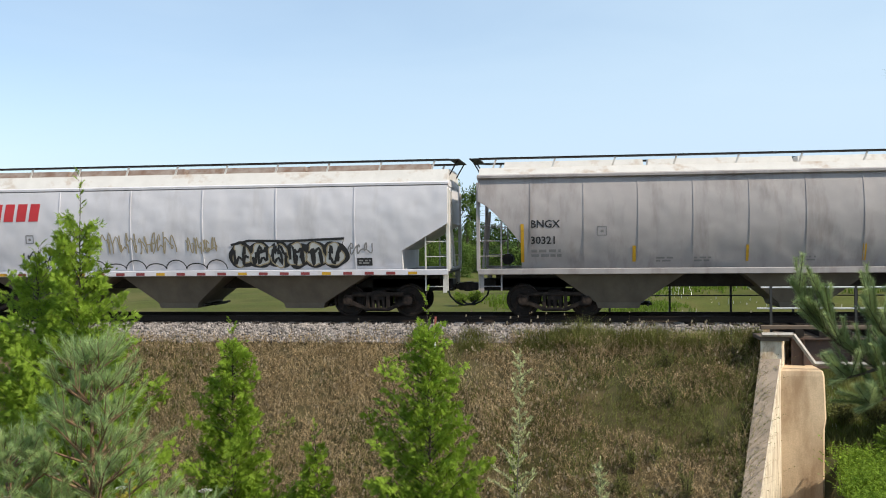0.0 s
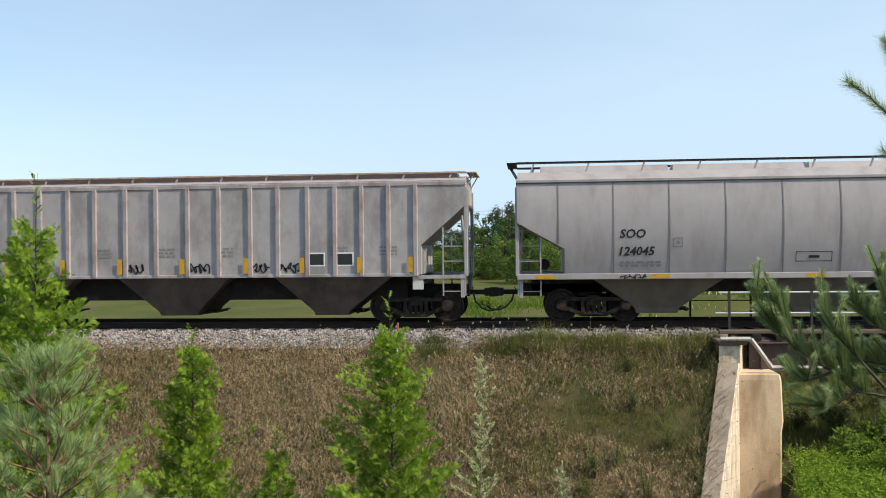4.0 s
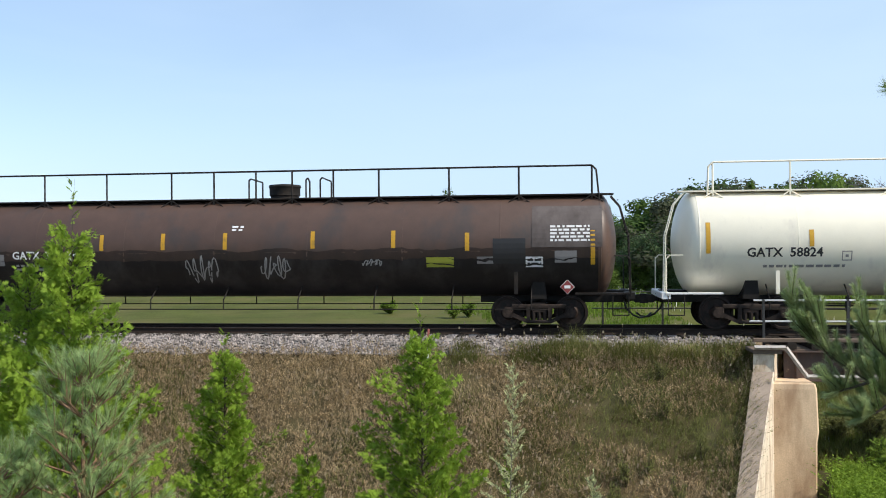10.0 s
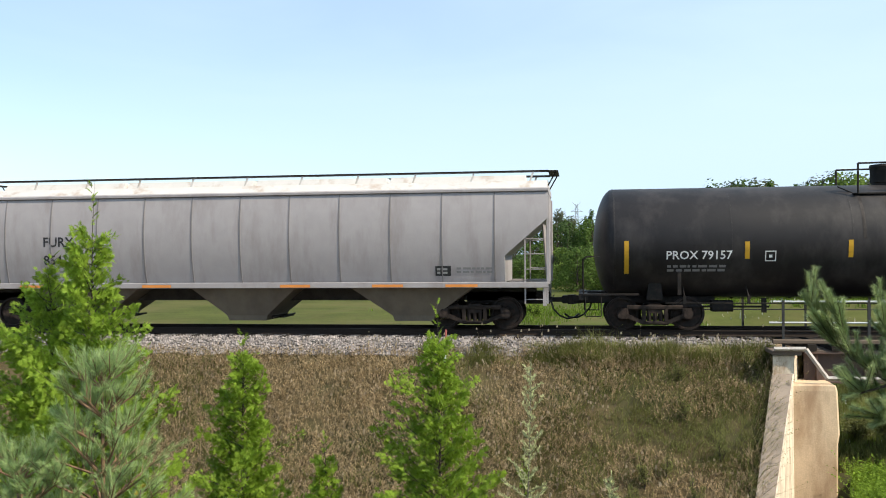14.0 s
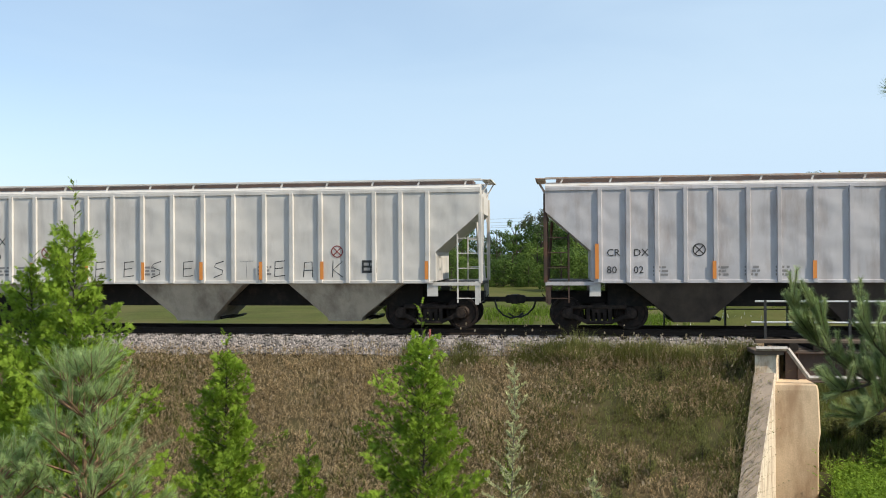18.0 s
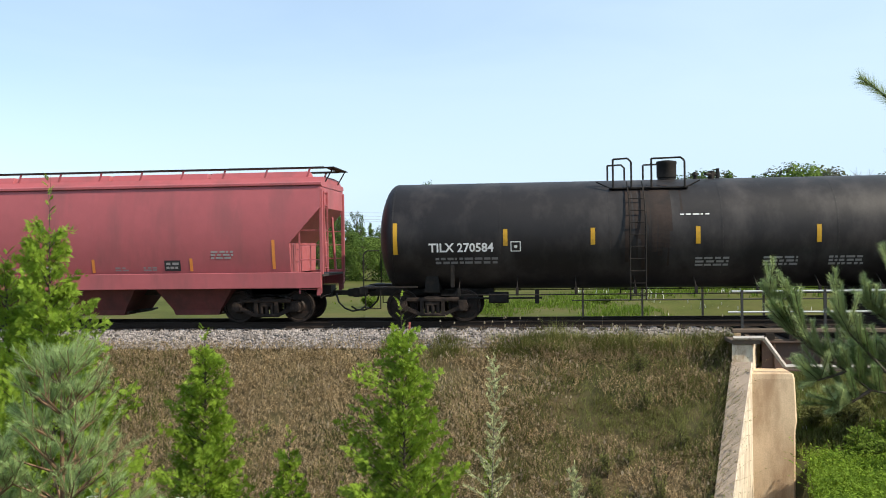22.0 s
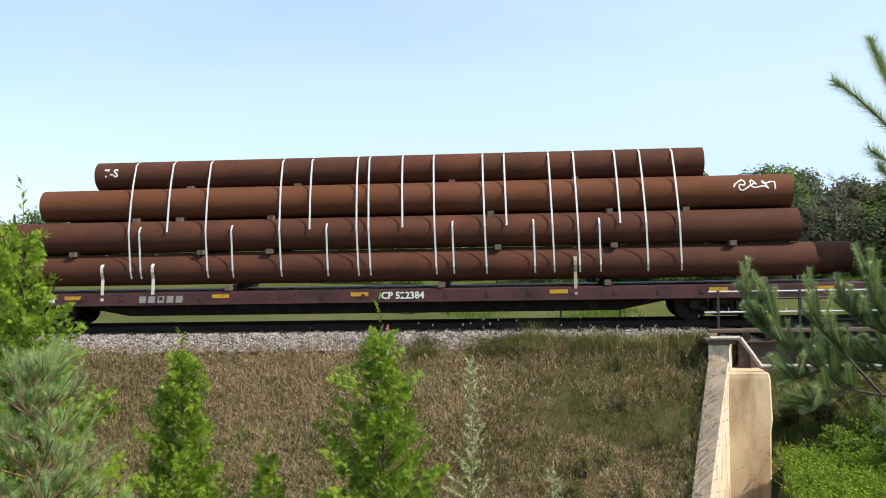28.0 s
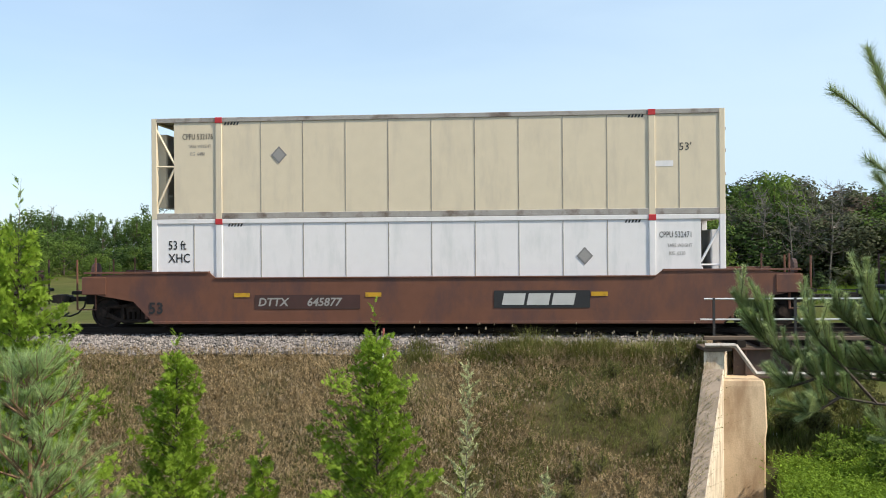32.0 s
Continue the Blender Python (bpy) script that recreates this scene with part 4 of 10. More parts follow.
def roof_walk(car, half, z, count, mat="steel_dark", hatch_mat="roof_white", y=-0.78, drop=0.22, lid=""):
    """Running boards along both sides of the trough hatch, on brackets."""
    for s in (-1, 1):
        part("running_board", Geo().box(-half, half, s * abs(y) - 0.18 if s < 0 else abs(y) - 0.12, s * abs(y) + 0.12 if s < 0 else abs(y) + 0.18, z - 0.04, z), mat, car)
    for i in range(count):
        x = -half + 0.45 + (2 * half - 0.9) * i / (count - 1)
        for s in (-1, 1):
            part("board_bracket", Geo().loft([[(x - 0.09 + k * 0.10, s * (abs(y) + 0.16 - 0.30 * q), zz), (x - 0.04 + k * 0.10, s * (abs(y) + 0.16 - 0.30 * q), zz), (x - 0.04 + k * 0.10, s * (abs(y) + 0.12 - 0.30 * q), zz), (x - 0.09 + k * 0.10, s * (abs(y) + 0.12 - 0.30 * q), zz)] for k, q, zz in ((0, 0, z - drop - 0.10), (1, 0, z - 0.045))]), hatch_mat, car)
    n = 4
    w = (2 * half - 1.2) / n
    for i in range(n):
        x = -half + 0.6 + i * w
        g = Geo().loft([[(x + 0.05, -0.4, z - drop - 0.07), (x + w - 0.05, -0.4, z - drop - 0.07), (x + w - 0.05, 0.4, z - drop - 0.07), (x + 0.05, 0.4, z - drop - 0.07)],
                        [(x + 0.08, -0.25, z - 0.07), (x + w - 0.08, -0.25, z - 0.07), (x + w - 0.08, 0.25, z - 0.07), (x + 0.08, 0.25, z - 0.07)]])
        part("trough_hatch", g, lid or hatch_mat, car)
    for m in (-1, 1):
        part("end_grating", Geo().box(min(m * half, m * (half + 0.28)), max(m * half, m * (half + 0.28)), -0.95, 0.95, z - 0.035, z - 0.005), mat, car)
        for y2 in (-0.8, 0.8):
            part("grating_brace", Geo().rod((m * (half + 0.22), y2, z - 0.03), (m * (half - 0.05), y2, z - 0.5), 0.02, 5), mat, car)


def smooth_hopper(label, offset, length, mat, top=4.5, eave=3.92, sill=1.36, seams=11, cut=1.3, knee=2.65, flat=1.9, power=1.0, sill_mat=None, roof_mat="roof_white", sill_h=0.15, bow=0.20,
                  truck_in=2.1, seam_at=None):
    car = thing("covered_hopper", label, "railway car", "train cars")
    half = length / 2
    cl = cr = cut
    # side widths: bowed outwards at half height
    zs = sorted({sill, 1.6, 1.75, flat, 2.05, 2.2, 2.35, 2.5, 2.65, 2.8, 2.95, 3.1, 3.25, 3.4, knee, 3.65, eave - 0.06})
    width = lambda z: 1.575 - 1.35 * bow * min(1.2, ((z - 2.75) / 1.35) ** 2)

    def inset(z, c):
        if z >= knee:
            return 0.0
        return c * min(1.0, (knee - z) / (knee - flat)) ** power
    levels = [(z, half - inset(z, cl), half - inset(z, cr), width(z)) for z in zs]
    body = Geo().loft(level_loft(levels))
    part("body", body, mat, car, smooth=True)
    # eave rail and sloped roof
    eave_g = Geo().loft([[(x, y, z) for y, z in ((-1.34, eave - 0.08), (-1.50, eave - 0.03), (-1.50, eave + 0.03), (-1.34, eave + 0.08), (1.34, eave + 0.08), (1.50, eave + 0.03), (1.50, eave - 0.03), (1.34, eave - 0.08))]
                         for x in (-half - 0.02, half + 0.02)])
    part("eave_rail", eave_g, mat, car)
    roof = Geo().loft([[(x, y, z) for y, z in ((-1.40, eave + 0.05), (-1.08, top - 0.30), (-0.5, top - 0.27), (0.5, top - 0.27), (1.08, top - 0.30), (1.40, eave + 0.05))]
                       for x in (-half + 0.02, half - 0.02)])
    part("roof", roof, roof_mat, car)
    roof_walk(car, half, top, 11, hatch_mat=roof_mat, y=-0.85, lid="hatch_rust" if mat == "white_hopper" else "")
    for x in seam_at or [-half + length * (i + 1) / (seams + 1) for i in range(seams)]:
        zz = [z for z in zs if x > -half + inset(z, cl) + 0.05 and x < half - inset(z, cr) - 0.05]
        if len(zz) > 1:
            g = Geo().loft([[(x - 0.016, -width(z) - 0.012, z), (x + 0.016, -width(z) - 0.012, z), (x + 0.016, -width(z) + 0.01, z), (x - 0.016, -width(z) + 0.01, z)] for z in zz])
            part("panel_seam", g, "seam_gray" if mat == "soo_hopper" else mat, car)
    for s in (-1, 1):
        y = s * 1.53
        part("side_sill", Geo().box(-half, half, y - 0.05, y + 0.05, sill - sill_h, sill + 0.01, 0.012), sill_mat or mat, car)
    part("centre_sill", Geo().box(-half + 0.4, half - 0.4, -0.3, 0.3, 0.8, 1.15), "under", car)
    inner = half - 3.4
    cs = [(-inner * 0.98 + 0.35, 1.95), (0, 1.75), (inner * 0.98 - 0.35, 1.95)]
    if mat == "white_hopper":
        cs = [(-3.85, 2.2), (0, 1.75), (3.85, 2.2)]
    if length < 14:
        cs = [(-2.9, 1.45), (0.0, 1.4), (2.9, 1.45)]
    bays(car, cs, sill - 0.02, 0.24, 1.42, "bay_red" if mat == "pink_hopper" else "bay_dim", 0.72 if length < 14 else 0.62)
    # slope sheets and brake reservoir seen under the ends
    hopper_ends(car, half, cl, sill, mat, eave)
    part("brake_cylinder", Geo().rod((-half + 0.75, -0.5, sill + 0.25), (-half + 0.75, 0.4, sill + 0.25), 0.16, 10), "steel_dark", car)
    wh = trucks(car, half - truck_in)
    coupler_parts(car, half)
    CARS.append((car, offset, wh))
    return car, (lambda z: width(z) if sill < z < eave else 1.585), half


def ribbed_hopper(label, offset, length, mat, top=4.25, eave=3.95, sill=1.38, roof_mat="roof_white", rib_mat=None, walk_mat="steel_dark"):
    car = thing("covered_hopper", label, "railway car", "train cars")
    half = length / 2
    knee, flat, c = 3.3, 2.2, 1.25
    ins = lambda z: 0 if z >= knee else c * min(1, (knee - z) / (knee - flat))
    levels = [(z, half - ins(z), half - ins(z), 1.497) for z in (sill, flat, knee, eave)]
    part("body", Geo().loft(level_loft(levels)), mat, car)
    roof = Geo().loft([[(x, y, z) for y, z in ((-1.5, eave), (-1.5, eave + 0.05), (-0.9, top - 0.12), (0.9, top - 0.12), (1.5, eave + 0.05), (1.5, eave))] for x in (-half, half)])
    part("roof", roof, roof_mat, car)
    roof_walk(car, half, top + 0.02, 13, walk_mat, roof_mat, y=-0.95, drop=0.2)
    # closes the roof gap; its colour holds the gap's shade as well as rust
    part("hatch_coaming", Geo().box(-half + 0.3, half - 0.3, -0.46, 0.46, top - 0.14, top + 0.035, 0.01), "trough_brown", car, "dark brown hatch coaming, gap shade and rust in its colour")
    for s in (-1, 1):
        part("top_chord", Geo().box(-half, half, min(s * 1.44, s * 1.522), max(s * 1.44, s * 1.522), eave - 0.09, eave + 0.02, 0.01), rib_mat or mat, car)
    x_in = half - 1.42
    for x in [m * q for m in (-1, 1) for q in (0.465, 1.38, 2.3, 3.1, 3.95, 4.74, 5.5, 6.26, 7.02)]:
        for s in (-1, 1):
            y = s * 1.50
            g = Geo().loft([[(x - 0.085, y + s * -0.06, z), (x - 0.05, y + s * 0.06, z), (x + 0.05, y + s * 0.06, z), (x + 0.085, y + s * -0.06, z)] for z in (sill - 0.03, eave - 0.05)])
            part("side_rib", g, rib_mat or mat, car)
    for s in (-1, 1):
        part("side_sill", Geo().box(-x_in - 0.1, x_in + 0.1, s * 1.48 - 0.05, s * 1.48 + 0.05, sill - 0.06, sill + 0.03, 0.01), mat, car)
        for m in (-1, 1):
            part("end_sill_bar", Geo().box(min(m * x_in, m * half), max(m * x_in, m * half), s * 1.42 - 0.04, s * 1.42 + 0.04, sill - 0.12, sill - 0.02), mat, car)
    part("centre_sill", Geo().box(-half + 0.4, half - 0.4, -0.35, 0.35, 0.7, 1.05), "steel_dark", car)
    part("floor_slope", Geo().box(-x_in + 0.3, x_in - 0.3, -0.85, 0.85, 0.66, sill - 0.03), "steel_dark", car)
    for t0, t1, b0, b1 in ((-6.35, -2.95, -5.05, -4.0), (-1.66, 1.66, -0.6, 0.6), (2.95, 6.35, 4.0, 5.05)):
        g = Geo().loft([[(t0, -1.44, sill - 0.04), (t1, -1.44, sill - 0.04), (t1, 1.44, sill - 0.04), (t0, 1.44, sill - 0.04)],
                        [(b0, -1.02, 0.34), (b1, -1.02, 0.34), (b1, 1.02, 0.34), (b0, 1.02, 0.34)],
                        [(b0 + 0.04, -0.98, 0.22), (b1 - 0.04, -0.98, 0.22), (b1 - 0.04, 0.98, 0.22), (b0 + 0.04, 0.98, 0.22)]])
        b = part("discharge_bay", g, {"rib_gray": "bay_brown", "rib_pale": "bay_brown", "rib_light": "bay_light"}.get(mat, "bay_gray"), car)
        part("outlet_gate", Geo().box(b0 - 0.05, b1 + 0.35, -0.5, 0.5, 0.26, 0.31).rod((b1 + 0.22, -1.05, 0.29), (b1 + 0.22, 1.05, 0.29), 0.03, 6), "steel_dark", b)
    hopper_ends(car, half, c, sill, mat, eave, True)
    wh = trucks(car, half - 1.47)
    coupler_parts(car, half)
    CARS.append((car, offset, wh))
    return car, (lambda z: 1.497), half


# ---- tank cars ----
def tank_car(label, offset, length, mat, radius=1.55, zc=2.43, seams=6, platform="short", rail_z=4.6, rail_mat="steel_dark", dome_x=0.0, truck_in=1.55, ladder_x=0.0, bar_mat="steel_dark",
             head=0.55, dome_r=0.42, dome_h=0.38, rails=((-1.3, 0.35), (0.9, 1.8)), posts=(), bowl=False, deck=()):
    car = thing("tank_car", label, "railway car", "train cars")
    half = length / 2
    prof = [(-half, 0.02)]
    for i in range(1, 10):
        a = math.pi / 2 * i / 9
        prof.append((-half + head * (1 - math.cos(a)) ** 0.9, radius * math.sin(a)))
    prof += [(x, radius) for x in (-half * 0.5, 0, half * 0.5)]
    prof += [(-x, r) for x, r in reversed(prof[:10])]
    part("tank", Geo().lathe(prof, 56, "x").shifted(0, 0, zc), mat, car, smooth=True)
    for i in range(seams):
        x = -half + head + (length - 2 * head) * i / (seams - 1)
        part("weld_seam", Geo().lathe([(x - 0.025, radius - 0.01), (x - 0.018, radius + 0.003), (x + 0.018, radius + 0.003), (x + 0.025, radius - 0.01)], 56, "x").shifted(0, 0, zc), mat, car, smooth=True)
    for m in (-1, 1):
        xs = m * (half - truck_in)
        lo, hi = min(xs - m * 1.7, xs + m * (truck_in + 0.35)), max(xs - m * 1.7, xs + m * (truck_in + 0.35))
        part("stub_sill", Geo().box(lo, hi, -0.32, 0.32, 0.72, 1.06, 0.02), "steel_dark", car)
        g = Geo().loft([[(xs - 0.22, y, 0.85), (xs + 0.22, y, 0.85), (xs + 0.16, y, zc - radius * 0.66), (xs - 0.16, y, zc - radius * 0.66)] for y in (-1.08, 1.08)])
        part("bolster_saddle", g, "steel_dark", car)
        xe = m * (half + 0.3)
        part("end_sill", Geo().box(xe - 0.12, xe + 0.12, -1.42, 1.42, 0.86, 1.04, 0.02), "steel_dark" if mat != "white_tank" else "white_mark", car)
        part("walkway", Geo().box(min(xe, xe - m * 1.5), max(xe, xe - m * 1.5), -1.45, -1.1, 0.99, 1.03), "steel_dark" if mat != "white_tank" else "white_mark", car)
        for y in (-1.42, 1.42):
            part("corner_handrail", Geo().path([(xe, y, 0.95), (xe, y, 1.95), (xe - m * 0.1, y, 2.05), (xe - m * 0.45, y, 2.05)], 0.018, 6), rail_mat, car)
            part("sill_step", Geo().path([(xe - m * 0.05, y, 0.95), (xe - m * 0.05, y, 0.42), (xe - m * 0.48, y, 0.42), (xe - m * 0.48, y, 0.95)], 0.016, 5), "steel_dark", car)
        part("side_handle", Geo().box(xs - m * 0.62 - 0.05, xs - m * 0.62 + 0.05, -1.44, -1.38, 1.0, 1.62), rail_mat, car)
    for s in (-1, 1):
        n = 8
        part("lower_handrail", Geo().rod((-half + 1.9, s * 1.45, zc - radius - 0.02 + 0.06), (half - 1.9, s * 1.45, zc - radius + 0.04), 0.018, 6).shifted(0, 0, -0.34 if platform == "full" else -0.14), "steel_dark", car)
        for i in range(n):
            x = -half + 2.4 + (length - 4.8) * i / (n - 1)
            if platform == "full":
                part("handrail_hanger", Geo().rod((x, s * 1.45, zc - radius - 0.3), (x, s * 1.43, zc - radius - 0.02), 0.02, 5).rod((x, s * 1.43, zc - radius - 0.02), (x, s * 0.95, zc - 1.14), 0.02, 5), "steel_dark", car)
            else:
                part("handrail_hanger", Geo().box(x - 0.04, x + 0.04, s * 1.44 - 0.03, s * 1.44 + 0.03, zc - radius - 0.12, zc - radius + 0.10).rod((x, s * 1.43, zc - radius + 0.08), (x, s * 0.98, zc - 1.18), 0.016, 5), "steel_dark", car)
    part("brake_rig", Geo().box(-half + 3.2, -half + 3.75, -0.95, -0.45, 0.52, 0.82, 0.04).rod((-half + 2.6, -0.9, 0.66), (-half + 4.7, -0.9, 0.66), 0.03, 6).box(-half + 4.5, -half + 4.62, -0.95, -0.85, 0.5, 0.9), "steel_dark", car)
    zt = zc + radius
    # dome, platform and rails
    dome = Geo().lathe([(zt - 0.12, dome_r * 0.9), (zt + 0.04, dome_r * 0.92), (zt + 0.06, dome_r), (zt + dome_h - 0.1, dome_r), (zt + dome_h - 0.06, dome_r * 1.06), (zt + dome_h, dome_r * 1.02), (zt + dome_h + 0.03, dome_r * 0.4), (zt + dome_h + 0.03, 0.01)], 20, "z")
    if bowl:
        # a wide bowl on a short neck
        dome = Geo().lathe([(zt - 0.12, 0.26), (zt + 0.08, 0.26), (zt + 0.12, 0.33), (zt + 0.22, 0.43), (zt + 0.36, 0.47), (zt + 0.37, 0.51), (zt + 0.43, 0.51), (zt + 0.45, 0.2), (zt + 0.45, 0.01)], 20, "z")
    part("manway_dome", dome.shifted(dome_x, 0, 0), bar_mat, car, smooth=True)
    if platform == "short":
        x0, x1 = rails[0][0] - 0.1, rails[-1][1] + 0.1
        y = 0.84
        for s in (-1, 1):
            part("platform", Geo().box(x0, x1, s * y - 0.17, s * y + 0.21, zt - 0.30, zt - 0.265), bar_mat, car)
            for a, b in rails:
                part("platform_rail", Geo().path([(a, s * (y + 0.2), zt - 0.28), (a, s * (y + 0.2), rail_z), (b - 0.1, s * (y + 0.2), rail_z + 0.02), (b, s * (y + 0.2), rail_z - 0.08), (b, s * (y + 0.2), zt - 0.28)], 0.028, 6), rail_mat, car)
                if b - a > 1.2:
                    for x in [a + (b - a) * k / max(1, round((b - a) / 1.6)) for k in range(1, round((b - a) / 1.6))]:
                        part("rail_post", Geo().rod((x, s * (y + 0.2), zt - 0.28), (x, s * (y + 0.2), rail_z), 0.025, 6), rail_mat, car)
            for xa, xb in ((x0 - 0.35, x0 + 0.05), (x1 + 0.35, x1 - 0.05)):
                part("platform_bracket", Geo().rod((xa, s * 0.75, zt - 0.08), (xb, s * y, zt - 0.28), 0.02, 5), bar_mat, car)
        if not bowl:
            part("valve_fitting", Geo().rod((dome_x + 1.25, 0, zt - 0.1), (dome_x + 1.25, 0, zt + 0.22), 0.09, 8).rod((dome_x + 1.05, -0.2, zt + 0.12), (dome_x + 1.5, 0.2, zt + 0.12), 0.05, 6).rod((dome_x + 1.45, 0.1, zt - 0.1), (dome_x + 1.45, 0.1, zt + 0.3), 0.05, 6), bar_mat, car)
        pts = []
        for i in range(14):
            a = radians(28 + i * 11)
            pts.append((math.sin(a) * (radius + 0.10), math.cos(a) * (radius + 0.10)))
        for s in (-1, 1):
            g = Geo()
            for dx in (-0.21, 0.21):
                path = [(ladder_x + dx, s * a, zc + b) for a, b in pts if b > -0.2] + [(ladder_x + dx, s * (radius + 0.12), zc - 0.4), (ladder_x + dx, s * (radius + 0.05), 0.62)]
                g.path(path, 0.022, 5)
            z = 0.75
            while z < zt - 0.3:
                w = math.sqrt(max((radius + 0.1) ** 2 - (z - zc) ** 2, 0.2)) if z > zc else radius + 0.1
                g.rod((ladder_x - 0.21, -w * -s, z), (ladder_x + 0.21, -w * -s, z), 0.015, 5)
                z += 0.33
            part("side_ladder", g, bar_mat, car)
    else:
        # full-length walk with posts
        y = 0.60
        for s in (-1,):
            part("roof_walk", Geo().box(-half + 0.1, half - 0.1, s * y - 0.2, s * y + 0.2, zt - 0.09, zt - 0.05), rail_mat, car)
            xs = list(posts)
            part("top_rail", Geo().path([(xs[0] - 0.15, s * (y + 0.18), zt - 0.2), (xs[0] - 0.12, s * (y + 0.18), rail_z - 0.12), (xs[0], s * (y + 0.18), rail_z), (xs[-1], s * (y + 0.18), rail_z), (xs[-1] + 0.12, s * (y + 0.18), rail_z - 0.12), (xs[-1] + 0.2, s * (y + 0.18), zt - 0.2)], 0.03, 6), rail_mat, car)
            for x in xs:
                part("rail_post", Geo().rod((x, s * (y + 0.18), zt - 0.22), (x, s * (y + 0.18), rail_z), 0.028, 6), rail_mat, car)
                part("walk_bracket", Geo().rod((x - 0.3, s * 0.86, zc + radius * 0.81), (x, s * (y + 0.18), zt - 0.08), 0.018, 5).rod((x + 0.3, s * 0.86, zc + radius * 0.81), (x, s * (y + 0.18), zt - 0.08), 0.018, 5), rail_mat, car)
            if deck:
                # grated deck beside the dome, on upright brackets
                g = Geo()
                for i in range(12):
                    g.box(deck[0] - 0.08, deck[-1] + 0.08, -1.26 + 0.045 * i, -1.238 + 0.045 * i, zt - 0.075, zt - 0.05)
                for i in range(25):
                    x = deck[0] + (deck[-1] - deck[0]) * i / 24
                    g.box(x - 0.008, x + 0.008, -1.26, -0.72, zt - 0.078, zt - 0.053)
                part("dome_deck", g, rail_mat, car, "grated deck beside the dome")
                part("deck_edge", Geo().box(deck[0] - 0.1, deck[-1] + 0.1, -1.285, -1.262, zt - 0.13, zt - 0.045), rail_mat, car)
                for k, x in enumerate(deck):
                    w = 0.05 if k == 1 else 0.085
                    part("deck_bracket", Geo().box(x - w, x + w, -1.262, -1.235, zt - 0.66, zt - 0.075).loft([[(x - 0.012, -1.235, zt - 0.64), (x + 0.012, -1.235, zt - 0.64), (x + 0.012, -1.235, zt - 0.09), (x - 0.012, -1.235, zt - 0.09)],
                                                                                                            [(x - 0.012, -1.1, zt - 0.50), (x + 0.012, -1.1, zt - 0.50), (x + 0.012, -0.8, zt - 0.09), (x - 0.012, -0.8, zt - 0.09)]]), rail_mat, car)
            if platform == "full":
                for a, b in ((-1.32, -0.88), (0.5, 0.62), (0.95, 1.3)):
                    part("dome_rail", Geo().path([(dome_x + a, 0.55, zt - 0.1), (dome_x + a, 0.55, rail_z - 0.16), (dome_x + a + 0.06, 0.55, rail_z - 0.1), (dome_x + b, 0.55, rail_z - 0.22), (dome_x + b, 0.55, zt - 0.1)], 0.026, 6), rail_mat, car)
        for m in (-1, 1):
            g = Geo()
            for dy in (-0.5, -0.1):
                g.path([(m * (half + 0.32), dy - 0.7, 1.0), (m * (half + 0.28), dy - 0.7, zc + 0.2), (m * (half + 0.05), dy - 0.7, zt - 0.45), (m * (half - 0.2), dy - 0.7, zt - 0.15)], 0.018, 5)
            for i in range(9):
                z = 1.2 + 0.3 * i
                x = m * (half + 0.3 - max(0, z - zc - 0.2) * 0.3)
                g.rod((x, -1.2, z), (x, -0.8, z), 0.014, 5)
            part("end_ladder", g, rail_mat, car)
    # a capped vent on top
    if platform == "short" and not bowl:
        part("vent_cap", Geo().rod((rails[-1][1] + 0.45, 0, zt - 0.1), (rails[-1][1] + 0.45, 0, zt + 0.1), 0.05, 8).rod((rails[-1][1] + 0.45, 0, zt + 0.1), (rails[-1][1] + 0.45, 0, zt + 0.2), 0.09, 8, 0.05), bar_mat, car)
    wh = trucks(car, half - truck_in)
    coupler_parts(car, half + 0.3, 0.55)
    side = lambda z: math.sqrt(max(radius ** 2 - (z - zc) ** 2, 0.05))
    CARS.append((car, offset, wh))
    return car, side, half


